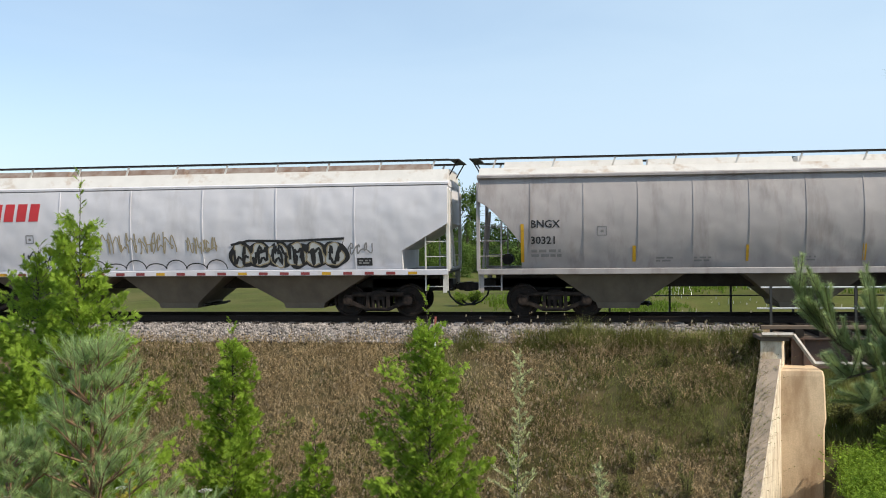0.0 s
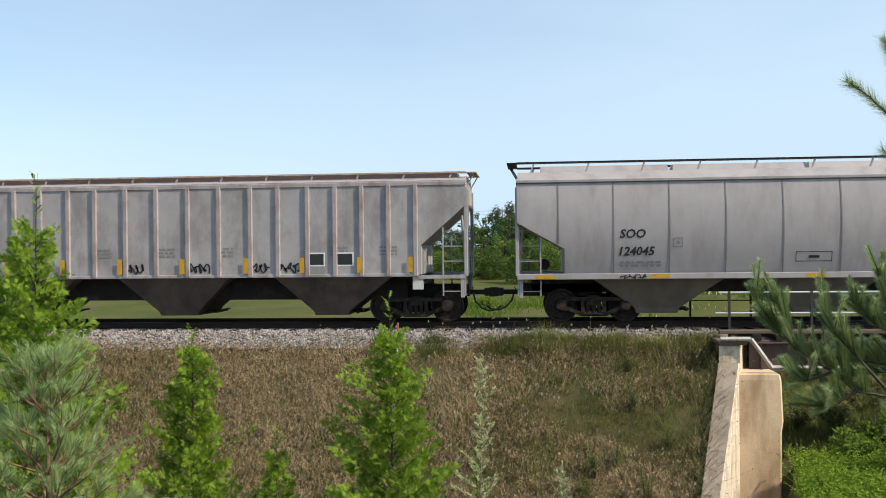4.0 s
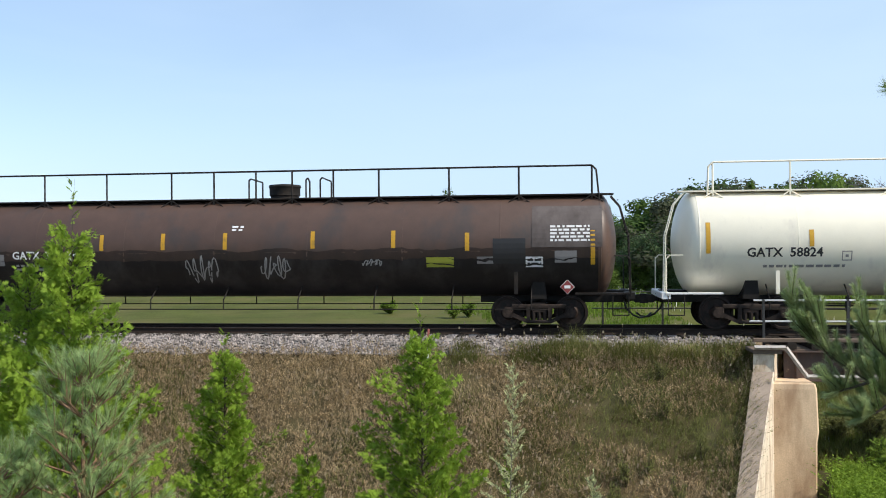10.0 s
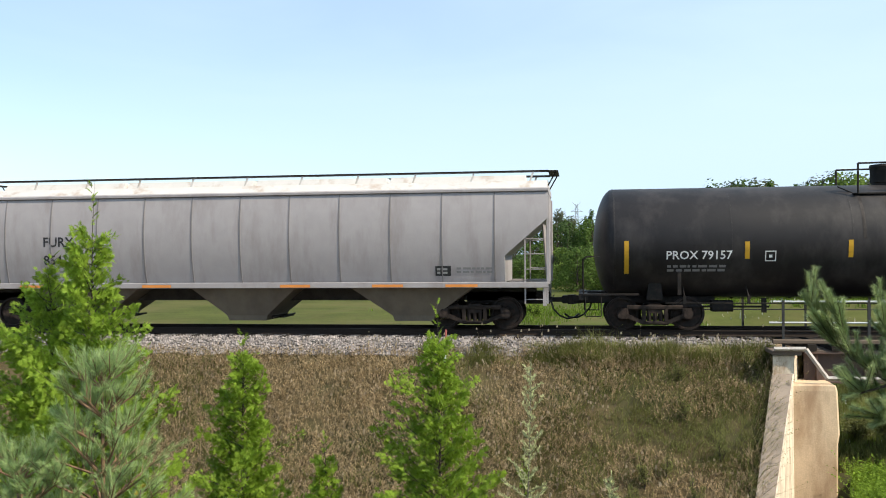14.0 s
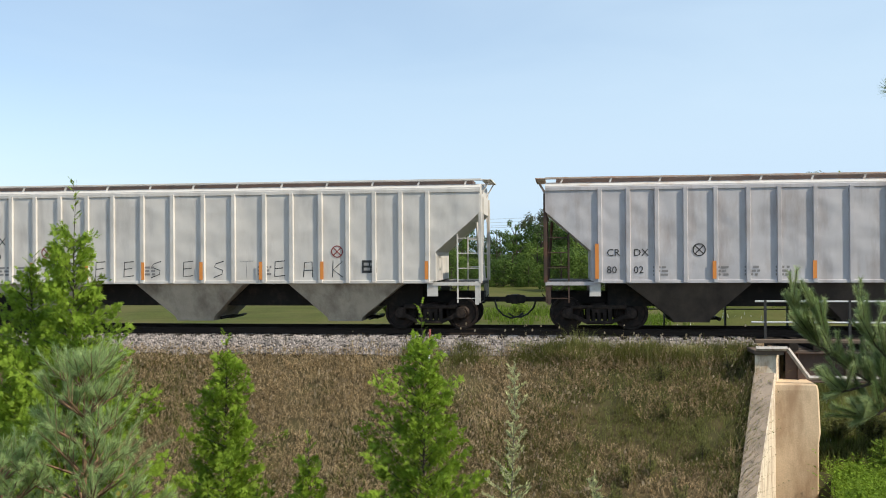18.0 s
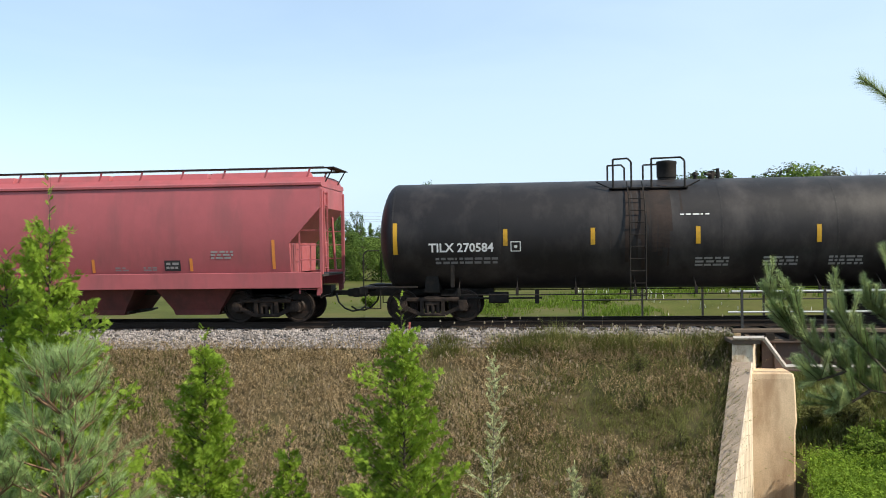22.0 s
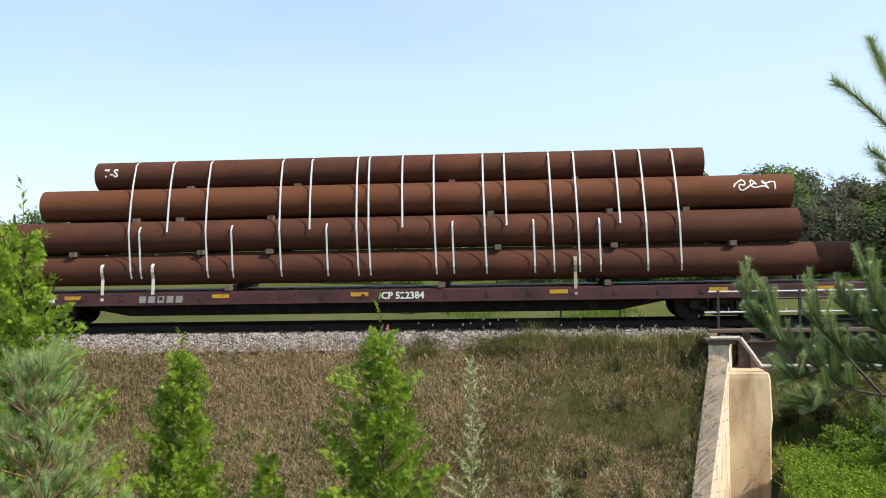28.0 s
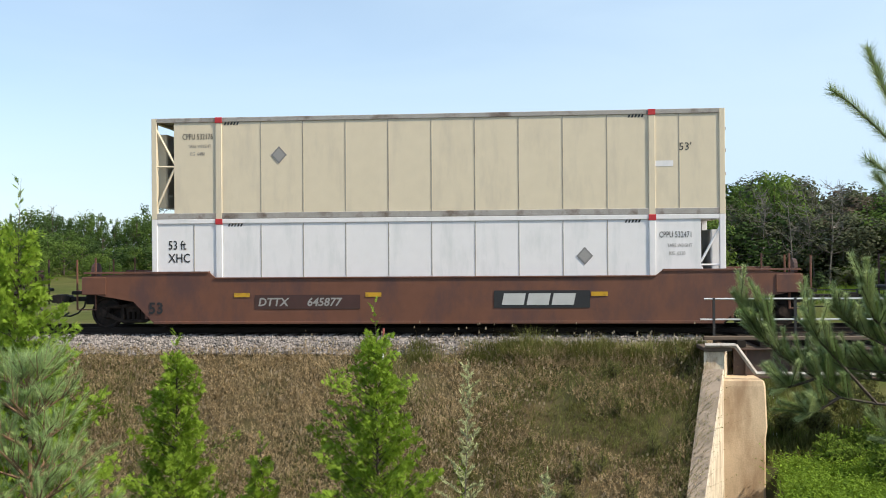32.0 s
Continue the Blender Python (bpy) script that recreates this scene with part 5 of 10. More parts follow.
# ---- box cars ----
def box_car(label, offset, length, door_x=0.02):
    car = thing("box_car", label, "railway car", "train cars")
    half, w, z0, z1 = length / 2, 1.50, 0.92, 4.94
    part("body", Geo().box(-half, half, -w, w, z0, z1), "boxcar", car)
    roof = Geo().loft([[(x, y, z) for y, z in ((-1.58, z1 - 0.06), (-1.58, z1 + 0.06), (0, z1 + 0.2), (1.58, z1 + 0.06), (1.58, z1 - 0.06))] for x in (-half - 0.03, half + 0.03)])
    part("roof", roof, "box_roof", car)
    for s in (-1, 1):
        part("top_rail", Geo().box(-half, half, s * 1.53 - 0.06, s * 1.53 + 0.06, z1 - 0.16, z1 - 0.05, 0.015), "boxcar", car)
        part("side_sill", Geo().box(-half + 1.3, half - 1.3, s * 1.5 - 0.045, s * 1.5 + 0.045, z0 - 0.24, z0 + 0.06, 0.01), "boxcar", car)
        part("sill_flange", Geo().box(-half, half, s * 1.5 - 0.03, s * 1.5 + 0.03, z0 - 0.06, z0 + 0.04), "boxcar", car)
        # door: frame, leaf, panels, lock rods
        d0, d1 = (door_x - 1.45, door_x + 1.45) if s < 0 else (-door_x - 1.45, -door_x + 1.45)
        ribs = []
        x = -half + 0.78
        while x < half - 0.5:
            if x < d0 - 0.35 or x > d1 + 0.35:
                ribs.append(x)
            x += 0.775
        for x in ribs:
            g = Geo().loft([[(x - 0.13, s * (w - 0.01), z), (x - 0.07, s * (w + 0.075), z), (x + 0.07, s * (w + 0.075), z), (x + 0.13, s * (w - 0.01), z)] for z in (z0 + 0.12, z1 - 0.14)])
            part("side_post", g, "boxcar", car)
        door = part("door", Geo().box(d0, d1, s * 1.575 - 0.03, s * 1.575 + 0.03, z0 + 0.05, z1 - 0.24, 0.012), "boxcar", car)
        for x in (d0 - 0.12, d1 + 0.12):
            part("door_post", Geo().box(x - 0.11, x + 0.11, s * 1.53 - 0.06, s * 1.53 + 0.06, z0, z1 - 0.15, 0.015), "boxcar", car)
        for z in (z0 + 0.28, z0 + 1.35, z0 + 2.55):
            part("door_beam", Geo().box(d0 + 0.03, d1 - 0.03, s * 1.61 - 0.03, s * 1.61 + 0.03, z, z + 0.09, 0.015), "boxcar", door)
            part("beam_edge", Geo().box(d0 + 0.03, d1 - 0.03, s * 1.615 - 0.03, s * 1.615 + 0.03, z - 0.035, z - 0.003), "box_dark", door)
        for k, x in enumerate((d0 + 0.55, d1 - 0.55)):
            part("lock_rod", Geo().rod((x, s * 1.68, z0 - 0.02), (x, s * 1.68, z1 - 0.12), 0.024, 6), "boxcar", door)
            part("rod_bracket", Geo().box(x - 0.08, x + 0.08, s * 1.65 - 0.03, s * 1.65 + 0.03, z0 + 1.3, z0 + 1.48).box(x - 0.08, x + 0.08, s * 1.65 - 0.03, s * 1.65 + 0.03, z0 + 0.22, z0 + 0.4), "steel_dark", door)
        part("lock_box", Geo().box((d0 + d1) / 2 - 0.02, (d0 + d1) / 2 + 0.30, s * 1.64 - 0.04, s * 1.64 + 0.04, z0 + 0.85, z0 + 1.32, 0.02), "steel_gray", door)
        for x in (d0 - 0.03, d1 + 0.03):
            part("door_edge", Geo().box(x - 0.03, x + 0.03, s * 1.6 - 0.03, s * 1.6 + 0.03, z0 + 0.02, z1 - 0.22), "box_dark", door)
        for z in (z0 + 0.62, z0 + 0.08):
            part("lock_bar", Geo().rod((d0 + 0.1, s * 1.67, z), (d1 - 0.1, s * 1.67, z), 0.022, 6).box((d0 + d1) / 2 - 0.7, (d0 + d1) / 2 - 0.55, s * 1.66 - 0.03, s * 1.66 + 0.03, z - 0.08, z + 0.08).box((d0 + d1) / 2 + 0.5, (d0 + d1) / 2 + 0.62, s * 1.66 - 0.03, s * 1.66 + 0.03, z - 0.08, z + 0.08), "box_dark", door)
        part("brake_rod", Geo().path([(-half + 2.9, s * 1.0, 0.46), (-half + 5.6, s * 1.0, 0.66), (half - 5.6, s * 1.0, 0.66), (half - 2.9, s * 1.0, 0.46)], 0.016, 5), "steel_dark", car)
        for x in (-half + 3.7, -half + 5.6, half - 5.6, half - 3.7):
            part("rod_hanger", Geo().box(x - 0.02, x + 0.02, s * 1.0 - 0.02, s * 1.0 + 0.02, 0.48, 0.92), "steel_dark", car)
        part("door_track", Geo().box(d0 - 2.0, d1 + 0.3, s * 1.62 - 0.03, s * 1.62 + 0.03, z0 - 0.06, z0, 0.008), "steel_dark", car)
        for m in (-1, 1):
            ladder(car, m * (half - 0.35), s * 1.60, z0 - 0.35, z0 + 1.35, "boxcar", "x", 0.46, 0.36)
    for m in (-1, 1):
        xe = m * half
        for i in range(7):
            z = z0 + 0.3 + i * 0.42
            part("end_corrugation", Geo().loft([[(xe - m * 0.01, y, z), (xe + m * 0.07, y, z + 0.08), (xe + m * 0.07, y, z + 0.20), (xe - m * 0.01, y, z + 0.28)] for y in (-1.4, 1.4)]), "boxcar", car)
        part("end_top_panel", Geo().box(min(xe, xe + m * 0.03), max(xe, xe + m * 0.03), -1.44, 1.44, z1 - 0.92, z1 - 0.02), "white_mark", car, "white upper end panel")
        part("end_plate", Geo().box(min(xe + m * 0.075, xe + m * 0.09), max(xe + m * 0.075, xe + m * 0.09), 0.4, 1.1, z1 - 1.2, z1 - 0.98), "white_mark", car)
        part("hand_brake_wheel", Geo().lathe([(xe + m * 0.2, 0.02), (xe + m * 0.2, 0.24), (xe + m * 0.24, 0.26), (xe + m * 0.26, 0.22), (xe + m * 0.24, 0.02)], 18, "x").shifted(0, 0.1, z0 + 1.1), "box_dark", car)
        part("brake_housing", Geo().box(min(xe, xe + m * 0.2), max(xe, xe + m * 0.2), -0.25, 0.45, z0 + 0.55, z0 + 1.5, 0.04), "box_dark", car)
        part("air_reservoir", Geo().rod((xe + m * 0.18, 0.5, z0 + 0.35), (xe + m * 0.18, 1.3, z0 + 0.35), 0.16, 10), "box_dark", car)
        part("end_grime", Geo().box(min(xe + m * 0.08, xe + m * 0.095), max(xe + m * 0.08, xe + m * 0.095), -0.9, 1.4, z0 + 0.05, z0 + 1.7), "box_dark", car, "blackened lower end sheet")
        ladder(car, xe + m * 0.12, -1.15, z0 - 0.1, z0 + 1.4, "boxcar", "y", 0.45, 0.36, "end_ladder")
        part("draft_sill", Geo().box(min(xe, xe - m * 2.6), max(xe, xe - m * 2.6), -0.32, 0.32, 0.68, 0.93), "steel_dark", car)
        part("crossover_platform", Geo().box(min(xe, xe + m * 0.3), max(xe, xe + m * 0.3), -0.9, 0.9, 0.98, 1.02), "steel_dark", car)
    part("underframe", Geo().box(-half + 0.2, half - 0.2, -0.3, 0.3, 0.55, 0.9), "steel_dark", car)
    g = Geo()
    for i in range(9):
        x = -half + 3.2 + (length - 6.4) * i / 8
        g.box(x - 0.04, x + 0.04, -1.45, 1.45, 0.7, 0.9)
    part("crossbearers", g, "steel_dark", car)
    part("brake_pipe", Geo().path([(-half + 2.6, -1.1, 0.55), (-1, -1.1, 0.62), (half - 2.6, -1.1, 0.55)], 0.025, 5), "steel_dark", car)
    wh = trucks(car, half - 1.75)
    coupler_parts(car, half + 0.15, 0.95)
    CARS.append((car, offset, wh))
    return car, (lambda z: 1.515), half


# ---- flat cars ----
def flat_car(label, offset, length, mat, bulkheads, truck_in):
    car = thing("bulkhead_flat_car" if bulkheads else "flat_car", label, "railway car", "train cars")
    half = length / 2
    part("deck", Geo().box(-half, half, -1.40, 1.40, 0.96, 1.02, 0.01), "deck_wood" if bulkheads else mat, car, "worn red-brown deck" if bulkheads else "")
    for s in (-1, 1):
        ring = lambda y: [(-half, y, 0.97), (half, y, 0.97), (half, y, 0.66), (-half, y, 0.66)]
        part("side_sill", Geo().loft([ring(s * 1.42 - 0.03), ring(s * 1.42 + 0.03)]), mat, car)
        n = int(length / 1.17)
        if bulkheads:
            for i in range(n):
                x = -half + 0.9 + (length - 1.8) * i / (n - 1)
                part("stake_pocket", Geo().box(x - 0.055, x + 0.055, s * 1.47 - 0.03, s * 1.47 + 0.03, 0.78, 1.0, 0.01), mat, car)
        else:
            for i in range(n):
                x = -half + 0.9 + (length - 1.8) * i / (n - 1)
                part("tie_down", Geo().box(x - 0.05, x + 0.05, s * 1.455 - 0.015, s * 1.455 + 0.015, 0.80, 0.9), mat, car)
    bell = half - truck_in
    g = Geo().loft([[(-bell + 1.3, y, 0.97), (bell - 1.3, y, 0.97), (bell - 1.3, y, 0.62), (bell - 2.9, y, 0.30), (-bell + 2.9, y, 0.30), (-bell + 1.3, y, 0.62)] for y in (-0.62, 0.62)])
    part("fishbelly_sill", g, "steel_dark", car)
    part("centre_sill", Geo().box(-half, half, -0.3, 0.3, 0.62, 0.95), "steel_dark", car)
    if bulkheads:
        for m in (-1, 1):
            xi, xo_b, xo_t = m * (half - 1.05), m * half, m * (half - 0.72)
            b = part("bulkhead", Geo().loft([[(xi - m * 0.03, y, z) for y, z in ((-1.38, 1.02), (-1.38, 4.25), (-1.2, 4.42), (1.2, 4.42), (1.38, 4.25), (1.38, 1.02))],
                                             [(xi + m * 0.03, y, z) for y, z in ((-1.38, 1.02), (-1.38, 4.25), (-1.2, 4.42), (1.2, 4.42), (1.38, 4.25), (1.38, 1.02))]]), "bulkhead", car, "rust-streaked steel bulkhead")
            for y in (-1.36, -0.45, 0.45, 1.36):
                g = Geo().loft([[(xi, yy, 0.7), (xo_b, yy, 0.7), (xo_b, yy, 1.1), (xo_t, yy, 4.42), (xi, yy, 4.42)] for yy in (y - 0.025, y + 0.025)])
                part("gusset", g, "bulkhead", b)
            for i in range(4):
                z = 1.5 + 0.7 * i
                part("back_beam", Geo().box(min(xi, xi + m * 0.25), max(xi, xi + m * 0.25), -1.36, 1.36, z, z + 0.1), "bulkhead", b)
                part("grab_iron", Geo().path([(xi + m * 0.08, -1.42, 1.25 + 0.36 * i), (xi + m * 0.08, -1.46, 1.25 + 0.36 * i), (xi + m * 0.55, -1.46, 1.25 + 0.36 * i), (xi + m * 0.55, -1.42, 1.25 + 0.36 * i)], 0.012, 5), "bulkhead", b)
            part("wear_strip", Geo().box(xi - m * 0.05 - 0.012, xi - m * 0.05 + 0.012, -0.04, 0.04, 1.6, 4.40), "strap", b, "bright worn steel strip")
    for m in (-1, 1):
        part("sill_step", Geo().path([(m * half, -1.42, 0.7), (m * half, -1.42, 0.4), (m * (half - 0.42), -1.42, 0.4), (m * (half - 0.42), -1.42, 0.7)], 0.018, 5), "steel_dark", car)
    wh = trucks(car, half - truck_in)
    coupler_parts(car, half, 0.9)
    CARS.append((car, offset, wh))
    return car, (lambda z: 1.455), half


def well_car(label, offset, length, mat, well_half):
    """Low well between two trucks, with raised end platforms."""
    car = thing("well_car", label, "railway car", "train cars")
    half = length / 2
    wh2 = well_half
    for s in (-1, 1):
        y = s * 1.46
        outline = [(-wh2 - 1.75, 1.05), (-wh2 - 1.75, 1.52), (-wh2 + 0.1, 1.63), (-wh2 + 1.9, 1.63), (-wh2 + 2.1, 1.47), (wh2 - 2.1, 1.47), (wh2 - 1.9, 1.63), (wh2 - 0.1, 1.63), (wh2 + 1.75, 1.52), (wh2 + 1.75, 1.05),
                   (wh2 + 0.30, 0.80), (wh2 - 0.28, 0.2), (-wh2 + 0.28, 0.2), (-wh2 - 0.30, 0.80)]
        part("side_sill", Geo().loft([[(x, y - 0.04, z) for x, z in outline], [(x, y + 0.04, z) for x, z in outline]]), mat, car)
        part("top_chord", Geo().box(-wh2 + 2.1, wh2 - 2.1, s * 1.47 - 0.07, s * 1.47 + 0.07, 1.44, 1.48, 0.01), mat, car)
        part("bottom_chord", Geo().box(-wh2 + 0.3, wh2 - 0.3, s * 1.44 - 0.08, s * 1.44 + 0.06, 0.16, 0.24, 0.01), mat, car)
        for m in (-1, 1):
            part("end_flange", Geo().box(min(m * (wh2 - 1.9), m * (wh2 + 1.75)), max(m * (wh2 - 1.9), m * (wh2 + 1.75)), s * 1.43 - 0.1, s * 1.43 + 0.1, 1.60, 1.65), mat, car)
            part("end_panel", Geo().box(min(m * (wh2 + 1.1), m * (wh2 + 1.8)), max(m * (wh2 + 1.1), m * (wh2 + 1.8)), s * 1.47 - 0.06, s * 1.47 + 0.06, 1.0, 1.5, 0.015), mat, car)
    part("well_floor", Geo().box(-wh2 + 0.6, wh2 - 0.6, -1.4, 1.4, 0.22, 0.27), mat, car)
    for m in (-1, 1):
        lo, hi = sorted((m * (wh2 - 0.1), m * half))
        part("end_platform", Geo().box(lo, hi, -1.25, 1.25, 1.0, 1.1, 0.02), "steel_dark", car)
        part("draft_sill", Geo().box(lo, hi, -0.35, 0.35, 0.66, 1.0), "steel_dark", car)
        part("end_wall", Geo().box(min(m * wh2, m * (wh2 - 0.08)), max(m * wh2, m * (wh2 - 0.08)), -1.42, 1.42, 0.3, 1.6), mat, car)
        for x, y, h in ((half - 0.15, -1.2, 2.0), (half - 0.15, 1.2, 2.0), (half - 0.75, -1.3, 2.05), (half - 0.8, 1.3, 2.05)):
            part("handhold_post", Geo().rod((m * x, y, 0.55), (m * x, y, h), 0.03, 6), mat, car)
        part("cross_rail", Geo().rod((m * (half - 0.15), -1.2, 1.1), (m * (half - 0.15), 1.2, 1.1), 0.02, 6).rod((m * (half - 0.75), -1.3, 0.56), (m * (half - 0.15), -1.2, 0.56), 0.018, 6), mat, car)
        part("brake_gear", Geo().box(min(m * (half - 1.5), m * (half - 0.6)), max(m * (half - 1.5), m * (half - 0.6)), -0.9, -0.4, 1.1, 1.4, 0.03).rod((m * (half - 0.4), -0.5, 1.1), (m * (half - 0.4), -0.5, 1.75), 0.05, 6).rod((m * (half - 0.35), -0.5, 1.65), (m * (half - 0.45), -0.5, 1.65), 0.26, 12), "well_dark", car)
    wh = trucks(car, half - 1.75)
    coupler_parts(car, half, 0.75)
    CARS.append((car, offset, wh))
    return car, (lambda z: 1.51), half


# ---- loads ----
def container(label, mat, height=2.896, rail=None, corrugated=False, open_left=False, open_right=False):
    """A 53-foot box with corner posts, stacking posts 6.1 m either side of the middle, and rails."""
    c = thing("container", label, "container", "stacked containers")
    half, w = 8.077, 1.295
    a0, a1 = -half + (0.66 if open_left else 0.1), half - (0.66 if open_right else 0.1)
    if corrugated:
        g = Geo()
        for s in (-1, 1):
            pts = []
            x = a0
            while x < a1:
                pts += [(x, 0.0), (x + 0.11, 0.0), (x + 0.155, 0.055), (x + 0.245, 0.055)]
                x += 0.29
            pts = [(min(p, a1), q) for p, q in pts]
            v = [(p, s * (w - 0.065 + q), z) for p, q in pts for z in (0.13, height - 0.12)]
            g.add(v, [(2 * i, 2 * i + 2, 2 * i + 3, 2 * i + 1) for i in range(len(pts) - 1)])
        part("corrugated_wall", g, mat, c)
        part("inner_shell", Geo().box(a0, a1, -w + 0.075, w - 0.075, 0.12, height - 0.06), mat, c)
    else:
        part("shell", Geo().box(a0, a1, -w + 0.03, w - 0.03, 0.12, height - 0.04), mat, c)
        for s in (-1, 1):
            for x in [1.22 * i for i in range(-4, 5)] + [-6.84] * (not open_left) + [6.84] * (not open_right):
                part("panel_joint", Geo().box(x - 0.011, x + 0.011, s * (w - 0.03) - 0.008, s * (w - 0.03) + 0.008, 0.17, height - 0.15), "joint_gray", c)
    for s in (-1, 1):
        part("top_rail", Geo().box(-half + 0.165, half - 0.165, s * (w - 0.03) - 0.03, s * (w - 0.03) + 0.03, height - 0.13, height, 0.01), rail or mat, c)
        part("bottom_rail", Geo().box(-half + 0.165, half - 0.165, s * (w - 0.03) - 0.03, s * (w - 0.03) + 0.03, 0.0, 0.17, 0.01), rail or mat, c)
        for x in (-half + 0.08, half - 0.08):
            part("corner_post", Geo().box(x - 0.08, x + 0.08, s * (w - 0.07) - 0.07, s * (w - 0.07) + 0.07, 0, height, 0.012), mat, c)
        for x in (-6.1, 6.1):
            p = part("stacking_post", Geo().box(x - 0.09, x + 0.09, s * (w - 0.02) - 0.025, s * (w - 0.02) + 0.032, 0.0, height, 0.01), "rib_worn" if corrugated else mat, c)
            part("corner_casting", Geo().box(x - 0.1, x + 0.1, s * (w - 0.03) - 0.048, s * (w - 0.03) + 0.048, height - 0.16, height + 0.004, 0.01), "red_mark" if mat in ("cont_beige", "cont_white") else mat, p, "red painted casting" if mat in ("cont_beige", "cont_white") else "")
    for m, is_open in ((-1, open_left), (1, open_right)):
        xe = m * half
        if is_open:
            inner = m * (half - 0.66)
            for y in (-w + 0.06,):
                part("frame_brace", Geo().rod((xe - m * 0.12, y, height - 0.3), (inner, y, height * 0.55), 0.035, 6).rod((inner, y, height * 0.5), (xe - m * 0.12, y, 0.3), 0.035, 6).rod((xe - m * 0.1, y, height * 0.52), (inner, y, height * 0.52), 0.03, 6), mat, c)
            part("cooling_unit", Geo().box(min(xe - m * 0.34, xe - m * 0.04), max(xe - m * 0.34, xe - m * 0.04), -0.98, 0.98, 0.35, height - 0.42, 0.04), mat, c, "pale refrigeration unit")
            part("unit_grille", Geo().box(min(inner, inner + m * 0.05), max(inner, inner + m * 0.05), -1.1, 1.1, 0.25, height - 0.25), "steel_dark", c, "dark grille behind the unit")
        else:
            for z in (0.5, 1.1, 1.75, 2.35):
                for y in (-w + 0.16, w - 0.16):
                    part("door_hinge", Geo().box(min(xe, xe + m * 0.045), max(xe, xe + m * 0.045), y - 0.05, y + 0.05, z - 0.04, z + 0.04), "steel_gray", c)
            for y in (-0.8, -0.3, 0.3, 0.8):
                part("door_rod", Geo().rod((xe + m * 0.03, y, 0.15), (xe + m * 0.03, y, height - 0.15), 0.02, 6), mat, c)
            part("end_wall", Geo().box(min(xe, xe - m * 0.06), max(xe, xe - m * 0.06), -w + 0.14, w - 0.14, 0.1, height - 0.08), mat, c)
        part("end_beam", Geo().box(min(xe, xe - m * 0.12), max(xe, xe - m * 0.12), -w + 0.1, w - 0.1, height - 0.12, height - 0.002), mat, c)
        part("end_beam", Geo().box(min(xe, xe - m * 0.12), max(xe, xe - m * 0.12), -w + 0.1, w - 0.1, 0.002, 0.14), mat, c)
    part("roof", Geo().box(-half + 0.02, half - 0.02, -w + 0.05, w - 0.05, height - 0.035, height - 0.02), mat, c)
    return c, (lambda z: w - (0.015 if corrugated else 0.0285))


def steel_pipe(label, length, radius=0.46, bright=False):
    p = thing("steel_pipe", label, "pipe", "pipes on the flat car")
    h = length / 2
    part("wall", Geo().lathe([(-h, radius - 0.015), (-h, radius), (h, radius), (h, radius - 0.015), (h - 0.02, radius - 0.018), (-h + 0.02, radius - 0.018), (-h, radius - 0.015)], 28, "x"), "pipe_orange" if bright else "pipe", p, smooth=True)
    return p


# ---- the train, front to rear ----
def dashes(car, side, rows, mat="yellow", w=0.12):
    """Reflectors: (x, bottom, top)."""
    for x, a, b in rows:
        stripe(car, side, x - w / 2, x + w / 2, a, b, mat, "reflector")


def sill_marks(car, half, step=0.62):
    for i in range(int((2 * half - 0.6) / step)):
        x = -half + 0.3 + i * step
        stripe(car, lambda z: 1.58, x, x + 0.26, 1.23, 1.31, "red_placard" if i % 4 else "yellow", "reflector", 0.004)


def gray_marks(car, side, number):
    lettering(car, side, "BNGX", -7.30, 2.50, 0.29, bold=0.006)
    lettering(car, side, number, -7.30, 2.05, 0.29, bold=0.006)
    bars(car, side, -7.3, -6.45, 1.66, 1.92, 2, "gray_mark", 5)
    frame_mark(car, side, -5.48, 2.26, 0.26, 0.26)
    dashes(car, side, ((-7.52, 1.54, 2.6), (-4.49, 1.54, 1.98), (-1.5, 1.54, 1.98), (1.47, 1.54, 1.98), (4.48, 1.54, 1.98), (7.42, 1.54, 2.42)), w=0.09)
    plate(car, side, 5.46, 1.56, 0.42, 0.26)
    bars(car, side, 6.3, 7.1, 1.62, 1.9, 3, "gray_mark", 8)
    for i, x in enumerate((-3.9, -2.9, -0.2, 2.3, 3.2, 4.7)):
        bars(car, side, x, x + 0.45, 1.52, 1.68, 2, "gray_mark", 20 + i)


def tank_print(car, side, x, z, mat="faint_mark", wide=1.6):
    bars(car, side, x, x + wide, z - 0.36, z - 0.14, 2, mat, 3)


def data_panel(car, side, x0, x1, z0, z1, back="worn_primer", ink="faint_mark"):
    stripe(car, side, x0, x1, z0, z1, back, "data_panel")
    bars(car, lambda z: side(z) + 0.004, x0 + 0.05, x1 - 0.05, z0 + 0.04, z1 - 0.04, 5, ink, 12)


def spill(car, side, x0, x1, z0, z1, mat, seed, count=22):
    """Dried product that ran down from the dome in uneven narrow streaks."""
    r = random.Random(seed)
    for i in range(count):
        x = r.gauss((x0 + x1) / 2, (x1 - x0) / 4)
        w = r.uniform(0.03, 0.16)
        low = z1 - (z1 - z0) * r.uniform(0.25, 1.0)
        stripe(car, side, x, x + w, low, z1 - r.uniform(0, 0.15), mat, "dried_spill", 0.002 + 0.00012 * i, r.uniform(-0.05, 0.05))


